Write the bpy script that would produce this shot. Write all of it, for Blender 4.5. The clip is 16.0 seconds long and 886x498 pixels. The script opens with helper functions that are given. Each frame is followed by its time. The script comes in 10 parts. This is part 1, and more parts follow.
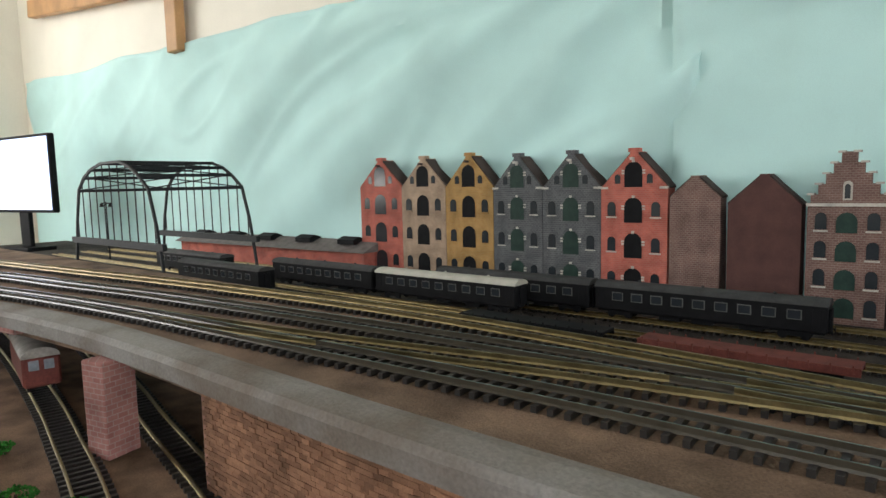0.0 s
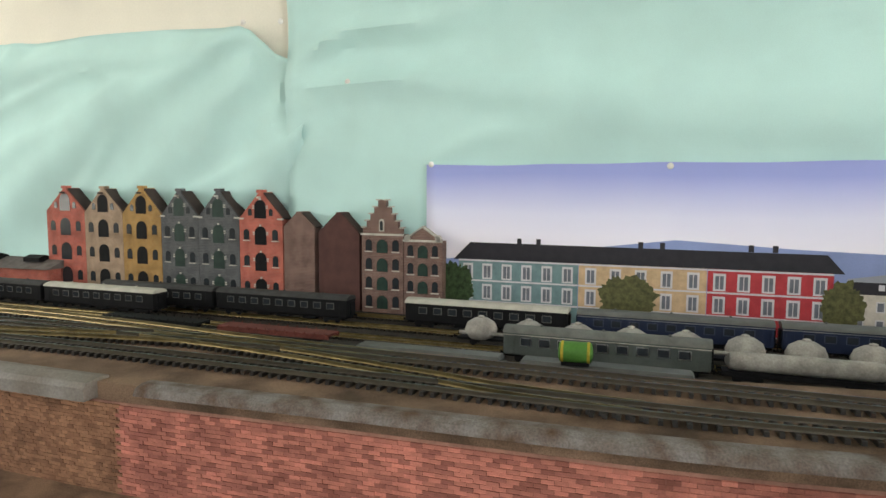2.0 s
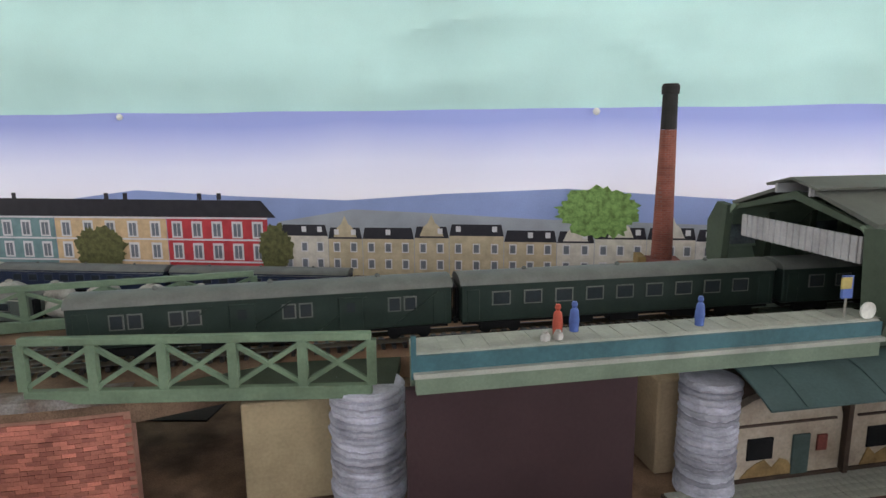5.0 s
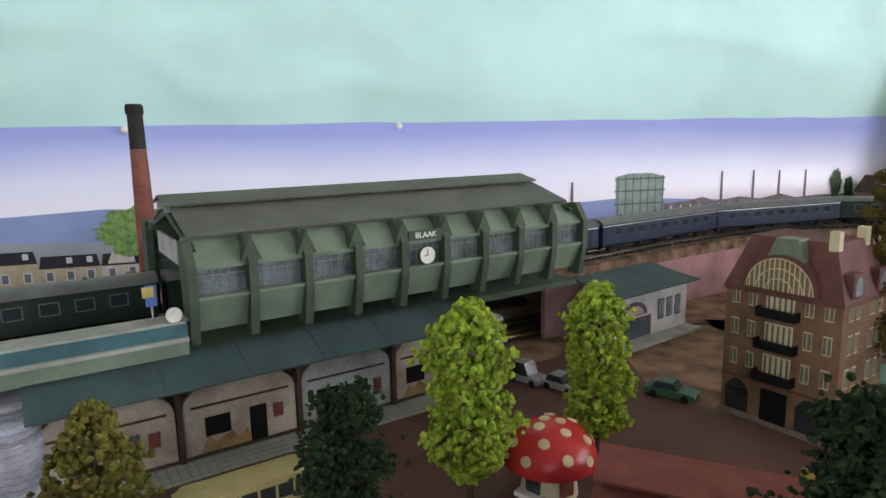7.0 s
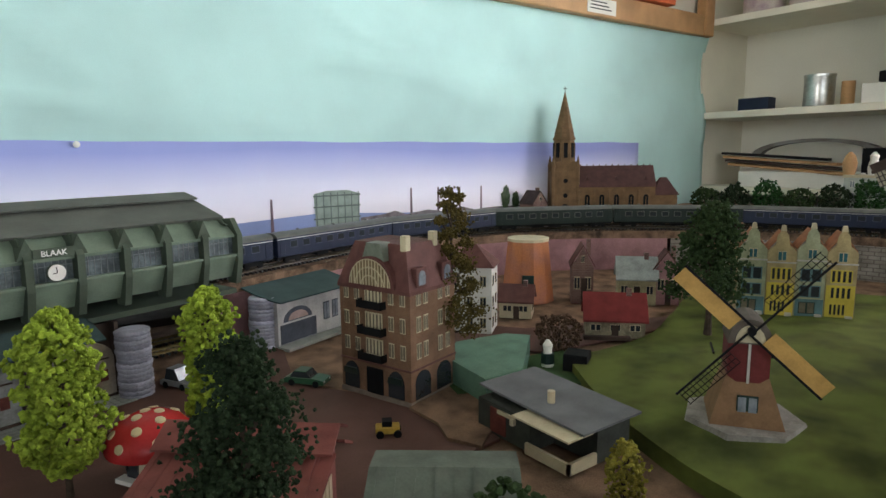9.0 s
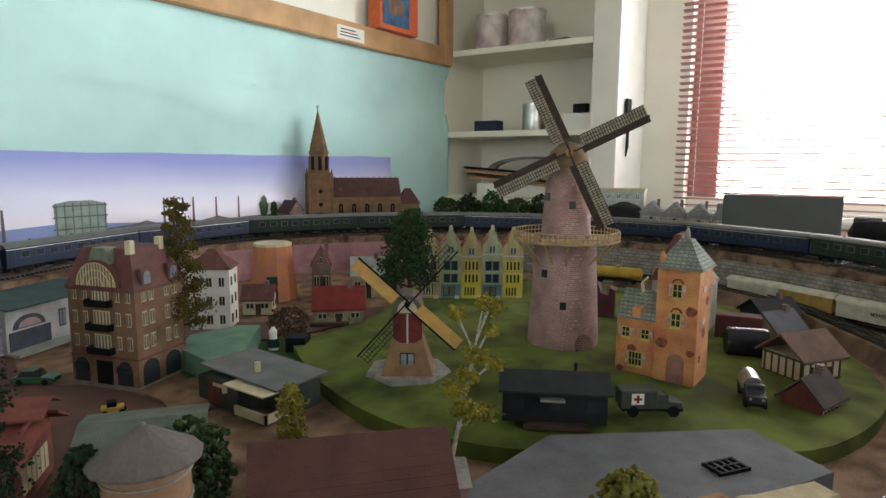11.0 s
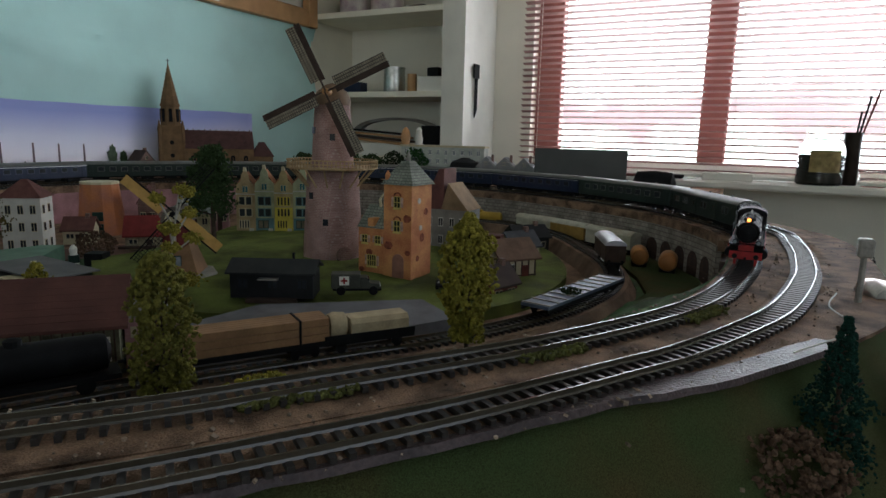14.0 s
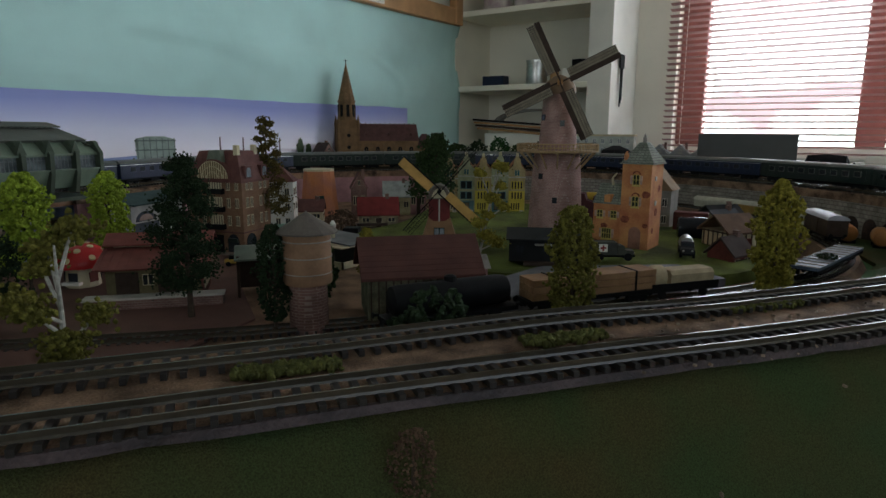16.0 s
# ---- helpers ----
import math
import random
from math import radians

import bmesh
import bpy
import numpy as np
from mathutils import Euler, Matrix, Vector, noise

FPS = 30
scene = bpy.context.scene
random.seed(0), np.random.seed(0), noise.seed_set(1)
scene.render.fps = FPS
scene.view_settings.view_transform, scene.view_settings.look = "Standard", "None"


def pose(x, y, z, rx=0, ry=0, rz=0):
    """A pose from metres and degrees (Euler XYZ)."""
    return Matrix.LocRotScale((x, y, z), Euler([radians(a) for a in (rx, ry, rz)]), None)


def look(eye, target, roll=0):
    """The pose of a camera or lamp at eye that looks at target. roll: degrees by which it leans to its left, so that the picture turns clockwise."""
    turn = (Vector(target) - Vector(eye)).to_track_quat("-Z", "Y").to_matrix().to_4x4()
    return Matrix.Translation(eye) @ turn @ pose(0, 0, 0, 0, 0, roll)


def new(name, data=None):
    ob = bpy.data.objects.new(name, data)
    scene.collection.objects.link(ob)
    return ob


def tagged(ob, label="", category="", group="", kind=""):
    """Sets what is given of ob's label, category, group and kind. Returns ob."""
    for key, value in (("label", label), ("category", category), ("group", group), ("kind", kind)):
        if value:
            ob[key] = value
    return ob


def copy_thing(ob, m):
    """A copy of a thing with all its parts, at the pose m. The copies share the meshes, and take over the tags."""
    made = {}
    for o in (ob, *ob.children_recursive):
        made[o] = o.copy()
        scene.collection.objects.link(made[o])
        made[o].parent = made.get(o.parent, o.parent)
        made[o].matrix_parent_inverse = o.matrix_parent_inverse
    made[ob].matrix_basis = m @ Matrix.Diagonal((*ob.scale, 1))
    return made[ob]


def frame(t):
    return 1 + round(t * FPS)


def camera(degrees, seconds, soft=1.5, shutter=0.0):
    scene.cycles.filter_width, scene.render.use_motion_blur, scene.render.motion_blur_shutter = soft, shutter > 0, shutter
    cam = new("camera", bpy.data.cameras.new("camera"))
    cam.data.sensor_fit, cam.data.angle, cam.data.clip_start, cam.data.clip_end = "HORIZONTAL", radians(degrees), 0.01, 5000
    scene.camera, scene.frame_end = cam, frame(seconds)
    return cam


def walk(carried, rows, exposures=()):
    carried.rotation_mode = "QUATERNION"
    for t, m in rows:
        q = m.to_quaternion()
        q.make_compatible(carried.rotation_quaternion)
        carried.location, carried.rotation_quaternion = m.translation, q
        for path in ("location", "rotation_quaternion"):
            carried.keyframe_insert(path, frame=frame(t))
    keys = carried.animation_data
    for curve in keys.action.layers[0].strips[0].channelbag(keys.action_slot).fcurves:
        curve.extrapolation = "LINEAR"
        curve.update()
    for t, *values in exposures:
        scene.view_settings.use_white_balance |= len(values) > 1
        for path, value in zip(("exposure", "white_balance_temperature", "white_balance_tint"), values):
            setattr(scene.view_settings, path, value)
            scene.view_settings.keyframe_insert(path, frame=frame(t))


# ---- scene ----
cam = camera(70.7, 16.0)
PATH = [
    (0, (0.095, -0.03, 1.188), (-1.166, 1.508, 0.979), -1.3),
    (0.5, (0.167, -0.116, 1.205), (-0.79, 1.623, 0.952), -0.1),
    (1, (0.289, -0.16, 1.216), (-0.521, 1.655, 0.996), 1.0),
    (1.5, (0.434, -0.177, 1.219), (-0.383, 1.639, 1.039), 1.6),
    (2, (0.501, -0.193, 1.227), (-0.165, 1.685, 1.053), 0.3),
    (2.5, (0.599, -0.168, 1.219), (0.074, 1.754, 1.049), 0.3),
    (3, (0.739, -0.129, 1.216), (0.249, 1.797, 0.99), -0.6),
    (5.5, (1.2688, -0.0871, 1.2509), (1.2181, 2.4661, 0.7660), -0.2),
    (6, (1.3689, -0.0936, 1.2470), (1.6237, 2.4518, 0.7829), -0.1),
    (6.5, (1.4378, -0.1092, 1.2483), (1.9006, 2.4076, 0.7855), -0.2),
    (7, (1.4833, -0.1404, 1.2509), (2.1879, 2.3218, 0.8037), -1.2),
    (7.5, (1.5119, -0.1729, 1.2535), (2.4102, 2.2282, 0.8180), -0.9),
    (8, (1.5470, -0.2093, 1.2522), (2.6494, 2.1086, 0.8362), -0.8),
    (8.5, (1.5665, -0.2431, 1.2535), (2.8730, 1.9682, 0.8531), -0.7),
    (9, (1.5743, -0.2821, 1.2548), (3.1044, 1.7823, 0.8622), -0.6),
    (9.5, (1.5613, -0.3172, 1.2561), (3.2565, 1.6133, 0.8583), -0.5),
    (10, (1.5340, -0.3601, 1.2665), (3.4515, 1.3507, 0.8778), -0.7),
    (12.5, (1.5327, -0.6214, 1.2470), (3.7544, 0.6760, 0.8739), 0.8),
    (13, (1.5288, -0.6786, 1.2366), (3.8025, 0.5161, 0.8297), 0.1),
    (13.5, (1.5197, -0.7098, 1.2288), (3.8077, 0.4446, 0.7933), 0.4),
    (14, (1.5080, -0.7332, 1.2145), (3.7869, 0.4329, 0.7582), 1.4),
    (14.5, (1.4872, -0.7306, 1.2054), (3.7505, 0.4706, 0.7621), 1.2),
    (15, (1.4404, -0.7007, 1.1950), (3.7141, 0.4836, 0.7595), 0.9),
    (15.5, (1.3728, -0.6487, 1.1937), (3.6166, 0.5824, 0.7348), 1.1),
    (16, (1.2883, -0.5889, 1.1976), (3.3865, 0.8684, 0.7140), 0.3),
]
EXPOSURES = [(0, 0.62, 6650, 11), (0.5, 0.70, 6850, 11), (1.5, 0.80, 7050, 9), (2.5, 0.76, 7050, 9), (3.2, 0.76, 6900, 10), (5.5, 0.74, 6550, 13), (7.5, 0.66, 6450, 12), (9, 0.55, 6450, 10), (10, 0.68, 6650, 10), (12.5, -0.12, 6150, 8), (14, -0.62, 6080, 7), (16, -0.70, 6080, 6)]
walk(cam, [(t, look(eye, target, roll)) for t, eye, target, roll in PATH], EXPOSURES)

# ---- world, light ----
world = bpy.data.worlds.new("sky")
scene.world = world
world.use_nodes = True
wn = world.node_tree
sky = wn.nodes.new("ShaderNodeTexSky")
sky.sky_type, sky.sun_disc = "NISHITA", False
sky.sun_elevation, sky.sun_rotation = radians(40), radians(100)
wn.links.new(sky.outputs[0], wn.nodes["Background"].inputs[0])
wn.nodes["Background"].inputs[1].default_value = 0.15


def area_lamp(name, m, sx, sy, watts, colour):
    d = bpy.data.lights.new(name, "AREA")
    d.shape, d.size, d.size_y, d.energy, d.color = "RECTANGLE", sx, sy, watts, colour
    ob = new(name, d)
    ob.matrix_world = m
    return ob


# daylight entering by the east window and the west window
area_lamp("east_window_daylight", look((3.98, -0.78, 1.68), (2.0, -0.5, 1.2)), 1.9, 1.15, 84, (0.89, 0.95, 1.0))
area_lamp("west_window_daylight", look((-2.9, -0.5, 1.75), (0.5, 0.3, 1.2)), 1.6, 1.3, 27, (1.0, 0.98, 0.95))
# unseen fill added behind the walk, brightens the south-facing cloth and brick
area_lamp("south_fill_light", look((0.6, -2.55, 1.85), (0.8, 0.9, 1.4)), 2.4, 1.1, 13, (0.97, 0.98, 1.0))

# ---- materials ----
def pbr(name, colour, rough=0.7, metal=0.0, scale=60.0, vary=0.25, fine=400.0, bump=0.15, dirt=None, spec=0.22, random_shade=0.0):
    """A surface with stains at one scale and grain at another."""
    m = bpy.data.materials.new(name)
    m.use_nodes = True
    n, l = m.node_tree.nodes, m.node_tree.links
    b = n["Principled BSDF"]
    b.inputs["Roughness"].default_value, b.inputs["Metallic"].default_value = rough, metal
    b.inputs["Specular IOR Level"].default_value = spec
    tc = n.new("ShaderNodeTexCoord")
    n1 = n.new("ShaderNodeTexNoise"); n1.inputs["Scale"].default_value = scale; n1.inputs["Detail"].default_value = 5
    n2 = n.new("ShaderNodeTexNoise"); n2.inputs["Scale"].default_value = fine; n2.inputs["Detail"].default_value = 3
    l.new(tc.outputs["Object"], n1.inputs["Vector"]); l.new(tc.outputs["Object"], n2.inputs["Vector"])
    mx = n.new("ShaderNodeMix"); mx.data_type = "RGBA"
    dark = dirt or [c * (1 - vary) for c in colour]
    mx.inputs[6].default_value = (*dark, 1)
    mx.inputs[7].default_value = (*[min(1, c * (1 + vary * 0.35)) for c in colour], 1)
    ra = n.new("ShaderNodeMapRange"); ra.inputs[1].default_value, ra.inputs[2].default_value = 0.3, 0.62
    l.new(n1.outputs["Fac"], ra.inputs[0]); l.new(ra.outputs[0], mx.inputs[0])
    m2 = n.new("ShaderNodeMix"); m2.data_type = "RGBA"; m2.blend_type = "MULTIPLY"; m2.inputs[0].default_value = 1
    r2 = n.new("ShaderNodeMapRange"); r2.inputs[1].default_value, r2.inputs[2].default_value = 0.3, 0.7
    r2.inputs[3].default_value, r2.inputs[4].default_value = 1 - vary * 0.6, 1.0
    l.new(n2.outputs["Fac"], r2.inputs[0])
    l.new(mx.outputs[2], m2.inputs[6]); l.new(r2.outputs[0], m2.inputs[7])
    out = m2.outputs[2]
    if random_shade:
        oi = n.new("ShaderNodeObjectInfo"); ge = n.new("ShaderNodeNewGeometry"); ad = n.new("ShaderNodeMath"); ad.operation = "ADD"
        l.new(oi.outputs["Random"], ad.inputs[0]); l.new(ge.outputs["Random Per Island"], ad.inputs[1])
        fr = n.new("ShaderNodeMath"); fr.operation = "FRACT"; l.new(ad.outputs[0], fr.inputs[0])
        r3 = n.new("ShaderNodeMapRange"); r3.inputs[3].default_value, r3.inputs[4].default_value = 1 - random_shade, 1 + random_shade * 0.5
        l.new(fr.outputs[0], r3.inputs[0])
        m3 = n.new("ShaderNodeMix"); m3.data_type = "RGBA"; m3.blend_type = "MULTIPLY"; m3.inputs[0].default_value = 1
        l.new(out, m3.inputs[6]); l.new(r3.outputs[0], m3.inputs[7]); out = m3.outputs[2]
    l.new(out, b.inputs["Base Color"])
    if bump:
        bp = n.new("ShaderNodeBump"); bp.inputs["Strength"].default_value = bump; bp.inputs["Distance"].default_value = 0.001
        l.new(n2.outputs["Fac"], bp.inputs["Height"]); l.new(bp.outputs[0], b.inputs["Normal"])
    return m


def brickwork(name, c1, c2, mortar, w, h, rough=0.85, bump=0.4, vertical=True):
    """Fine printed or moulded brick courses for surfaces whose bricks are too small to pick out."""
    m = bpy.data.materials.new(name)
    m.use_nodes = True
    n, l = m.node_tree.nodes, m.node_tree.links
    b = n["Principled BSDF"]; b.inputs["Roughness"].default_value = rough; b.inputs["Specular IOR Level"].default_value = 0.25
    tc = n.new("ShaderNodeTexCoord"); sp = n.new("ShaderNodeSeparateXYZ"); cb = n.new("ShaderNodeCombineXYZ"); ad = n.new("ShaderNodeMath")
    l.new(tc.outputs["Object"], sp.inputs[0]); ad.operation = "ADD"
    l.new(sp.outputs[0], ad.inputs[0]); l.new(sp.outputs[1], ad.inputs[1]); l.new(ad.outputs[0], cb.inputs[0]); l.new(sp.outputs[2], cb.inputs[1])
    br = n.new("ShaderNodeTexBrick")
    br.inputs["Color1"].default_value, br.inputs["Color2"].default_value, br.inputs["Mortar"].default_value = (*c1, 1), (*c2, 1), (*mortar, 1)
    br.inputs["Scale"].default_value = 1.0; br.inputs["Brick Width"].default_value = w; br.inputs["Row Height"].default_value = h
    br.inputs["Mortar Size"].default_value = h * 0.1; br.inputs["Bias"].default_value = 0.0
    l.new(cb.outputs[0], br.inputs["Vector"])
    no = n.new("ShaderNodeTexNoise"); no.inputs["Scale"].default_value = 35; no.inputs["Detail"].default_value = 6
    l.new(tc.outputs["Object"], no.inputs["Vector"])
    r2 = n.new("ShaderNodeMapRange"); r2.inputs[1].default_value, r2.inputs[2].default_value = 0.3, 0.7; r2.inputs[3].default_value, r2.inputs[4].default_value = 0.62, 1.15
    l.new(no.outputs["Fac"], r2.inputs[0])
    mx = n.new("ShaderNodeMix"); mx.data_type = "RGBA"; mx.blend_type = "MULTIPLY"; mx.inputs[0].default_value = 1
    l.new(br.outputs["Color"], mx.inputs[6]); l.new(r2.outputs[0], mx.inputs[7]); l.new(mx.outputs[2], b.inputs["Base Color"])
    bp = n.new("ShaderNodeBump"); bp.inputs["Strength"].default_value = bump; bp.inputs["Distance"].default_value = 0.0006; bp.invert = True
    l.new(br.outputs["Fac"], bp.inputs["Height"]); l.new(bp.outputs[0], b.inputs["Normal"])
    return m


def emitter(name, colour, strength):
    m = bpy.data.materials.new(name)
    m.use_nodes = True
    b = m.node_tree.nodes["Principled BSDF"]
    b.inputs["Base Color"].default_value = (*colour, 1)
    b.inputs["Emission Color"].default_value = (*colour, 1); b.inputs["Emission Strength"].default_value = strength
    return m


def clear(name, tint=(1, 1, 1), rough=0.02):
    m = bpy.data.materials.new(name)
    m.use_nodes = True
    b = m.node_tree.nodes["Principled BSDF"]
    b.inputs["Base Color"].default_value = (*tint, 1); b.inputs["Roughness"].default_value = rough
    b.inputs["Transmission Weight"].default_value = 1; b.inputs["IOR"].default_value = 1.3
    return m


WALLPAINT = pbr("cream_wall_paint", (0.82, 0.79, 0.69), 0.8, scale=4, vary=0.08, fine=220, bump=0.05)
CEILING = pbr("white_ceiling", (0.52, 0.51, 0.48), 0.9, scale=3, vary=0.05, fine=200)
FLOOR = pbr("grey_lino", (0.25, 0.24, 0.22), 0.6, scale=8)
CLOTH = pbr("teal_cloth", (0.53, 0.78, 0.75), 0.85, scale=5, vary=0.10, fine=900, bump=0.12)
BOARD = pbr("bare_chipboard", (0.33, 0.2, 0.13), 0.85, scale=25, vary=0.3, fine=700, bump=0.3)
BALLAST = pbr("brown_ballast", (0.235, 0.155, 0.105), 0.95, scale=22, vary=0.6, fine=1000, bump=1.0)
GRAVEL = pbr("tan_brown_gravel", (0.28, 0.175, 0.112), 0.95, scale=30, vary=0.6, fine=900, bump=1.0)
TRACKGRAVEL = pbr("sanded_trackbed", (0.27, 0.172, 0.112), 0.78, scale=42, vary=0.8, fine=900, bump=1.0, spec=0.16)
DARKEARTH = pbr("dark_yard_ash", (0.05, 0.042, 0.036), 0.95, scale=25, vary=0.45, fine=1200, bump=0.8)
GRASS = pbr("dyed_grass_mat", (0.14, 0.170, 0.036), 0.95, scale=17, vary=0.6, fine=1800, bump=1.0)
SLOPE = pbr("dark_painted_grass_slope", (0.048, 0.070, 0.026), 0.92, scale=15, vary=0.9, dirt=(0.100, 0.082, 0.033), fine=1300, bump=1.0, spec=0.1)
SQUARE = pbr("maroon_brown_street", (0.135, 0.07, 0.055), 0.8, scale=14, vary=0.3, fine=900, bump=0.25)
GREYLIP = pbr("grey_plaster_edge", (0.245, 0.232, 0.215), 0.75, scale=16, vary=0.4, dirt=(0.15, 0.115, 0.085), fine=500, bump=0.5)
PINKWALL = pbr("pink_painted_stone_wall", (0.42, 0.23, 0.24), 0.85, scale=22, vary=0.35, fine=400, bump=0.5)
REDBRICK = pbr("red_moulded_brick", (0.55, 0.21, 0.16), 0.85, scale=30, vary=0.35, fine=900, bump=0.4, random_shade=0.45)
TANBRICK = pbr("tan_moulded_brick", (0.33, 0.17, 0.1), 0.85, scale=25, vary=0.35, fine=900, bump=0.4, random_shade=0.35)
RUSTLIP = pbr("rusty_weathered_plaster", (0.21, 0.195, 0.185), 0.85, scale=48, vary=0.6, dirt=(0.115, 0.068, 0.042), fine=700, bump=0.9)
MORTAR = pbr("dusty_mortar", (0.36, 0.19, 0.145), 0.95, scale=40, vary=0.3)
PURPLE = pbr("purple_card", (0.048, 0.027, 0.030), 0.75, scale=15, vary=0.15)
STEEL = pbr("rail_steel", (0.055, 0.046, 0.032), 0.19, 0.0, scale=60, vary=0.25, fine=600, bump=0.05, spec=0.6)
BRASSRAIL = pbr("brass_rail", (0.27, 0.21, 0.10), 0.42, 1.0, scale=60, vary=0.35, fine=600, bump=0.05)
SLEEPER = pbr("black_plastic_sleeper", (0.022, 0.019, 0.017), 0.42, scale=90, vary=0.3, spec=0.5)
WOOD = pbr("pine_wood", (0.52, 0.30, 0.14), 0.5, scale=12, vary=0.25, fine=300)
WHITEPAINT = pbr("white_gloss_paint", (0.75, 0.73, 0.66), 0.4, scale=10, vary=0.08, fine=200, bump=0.03)
BLACK = pbr("black_enamel", (0.010, 0.010, 0.011), 0.64, scale=70, vary=0.3, fine=600, bump=0.1, spec=0.1)
RED = pbr("red_running_gear", (0.33, 0.02, 0.02), 0.5, scale=70, vary=0.3)
SILVER = pbr("bright_metal", (0.6, 0.6, 0.58), 0.3, 1.0, scale=80, vary=0.2)
DGREEN = pbr("dark_green_coach_paint", (0.018, 0.029, 0.024), 0.42, scale=50, vary=0.25, fine=700, bump=0.05)
DBLUE = pbr("steel_blue_coach_paint", (0.014, 0.022, 0.050), 0.38, scale=50, vary=0.2, fine=700, bump=0.05)
ROOFGREY = pbr("grey_coach_roof", (0.13, 0.135, 0.125), 0.45, scale=40, vary=0.25, fine=500, bump=0.1)
PANE = pbr("dark_window_pane", (0.03, 0.035, 0.04), 0.12, scale=30, vary=0.2, bump=0.0, spec=0.6)
PALEPANE = pbr("pale_window_pane", (0.25, 0.28, 0.31), 0.2, scale=60, vary=0.35, bump=0.0)
LAMPGLOW = emitter("headlamp_glow", (1.0, 0.28, 0.05), 6.0)


# ---- building helpers ----
def finish(name, bm, mat, smooth=False):
    me = bpy.data.meshes.new(name)
    bmesh.ops.recalc_face_normals(bm, faces=bm.faces)
    bm.to_mesh(me)
    bm.free()
    me.materials.append(mat)
    if smooth:
        me.polygons.foreach_set("use_smooth", [True] * len(me.polygons))
        me.set_sharp_from_angle(angle=radians(38))
    return new(name, me)


def thing(name, x, y, z, rz=0, label="", category="", group="", kind=""):
    """An empty at the base of a thing."""
    ob = new(name)
    ob.empty_display_size = 0.02
    ob.matrix_world = pose(x, y, z, 0, 0, rz)
    return tagged(ob, label, category, group, kind)


def part(name, bm, mat, parent, label="", smooth=False, m=None):
    ob = finish(name, bm, mat, smooth)
    ob.parent = parent
    if m is not None:
        ob.matrix_basis = m
    return tagged(ob, label)


def solo(name, bm, mat, label, category, group="", kind="", smooth=False, m=None):
    ob = finish(name, bm, mat, smooth)
    if m is not None:
        ob.matrix_world = m
    return tagged(ob, label, category, group, kind)


def box(bm, x0, y0, z0, x1, y1, z1, bevel=0.0, m=None):
    vs = [bm.verts.new(Vector(p) if m is None else m @ Vector(p)) for p in
          ((x0, y0, z0), (x1, y0, z0), (x1, y1, z0), (x0, y1, z0), (x0, y0, z1), (x1, y0, z1), (x1, y1, z1), (x0, y1, z1))]
    fs = [bm.faces.new([vs[i] for i in q]) for q in ((3, 2, 1, 0), (4, 5, 6, 7), (0, 1, 5, 4), (1, 2, 6, 5), (2, 3, 7, 6), (3, 0, 4, 7))]
    if bevel:
        es = list({e for f in fs for e in f.edges})
        bmesh.ops.bevel(bm, geom=es, offset=bevel, segments=1, affect="EDGES", profile=0.5)
    return bm


def B(*boxes, bevel=0.0):
    """A new bmesh of boxes, each (x0, y0, z0, x1, y1, z1)."""
    bm = bmesh.new()
    for b in boxes:
        box(bm, *b, bevel=bevel)
    return bm


def prism(bm, poly, a0, a1, axis="y"):
    """Extrude a closed outline of (u, v) along an axis from a0 to a1. axis y: u=x, v=z; x: u=y, v=z; z: u=x, v=y."""
    def at(u, v, a):
        return {"y": (u, a, v), "x": (a, u, v), "z": (u, v, a)}[axis]
    lo = [bm.verts.new(at(u, v, a0)) for u, v in poly]
    hi = [bm.verts.new(at(u, v, a1)) for u, v in poly]
    bm.faces.new(lo[::-1]); bm.faces.new(hi)
    k = len(poly)
    for i in range(k):
        bm.faces.new((lo[i], lo[(i + 1) % k], hi[(i + 1) % k], hi[i]))
    return bm


def PR(poly, a0, a1, axis="y"):
    return prism(bmesh.new(), poly, a0, a1, axis)


def lathe(bm, profile, seg=20, cx=0.0, cy=0.0, turn=0.0, axis="z", squash=1.0):
    """Turn a profile of (radius, height) round an axis, capped at both ends."""
    rings = []
    for r, h in profile:
        ring = []
        for i in range(seg):
            a = 2 * math.pi * i / seg + turn
            u, v = r * math.cos(a), r * math.sin(a) * squash
            p = {"z": (cx + u, cy + v, h), "y": (cx + u, h, cy + v), "x": (h, cx + u, cy + v)}[axis]
            ring.append(bm.verts.new(p))
        rings.append(ring)
    for a, b in zip(rings, rings[1:]):
        for i in range(seg):
            bm.faces.new((a[i], a[(i + 1) % seg], b[(i + 1) % seg], b[i]))
    bm.faces.new(rings[0][::-1]); bm.faces.new(rings[-1])
    return bm


def L(profile, seg=20, **k):
    return lathe(bmesh.new(), profile, seg, **k)


def rod(bm, p, q, r, seg=6):
    p, q = Vector(p), Vector(q)
    d = (q - p).normalized()
    u = d.orthogonal().normalized(); v = d.cross(u)
    a = [bm.verts.new(p + r * (math.cos(2 * math.pi * i / seg) * u + math.sin(2 * math.pi * i / seg) * v)) for i in range(seg)]
    b = [bm.verts.new(q + (w.co - p)) for w in a]
    for i in range(seg):
        bm.faces.new((a[i], a[(i + 1) % seg], b[(i + 1) % seg], b[i]))
    bm.faces.new(a[::-1]); bm.faces.new(b)
    return bm


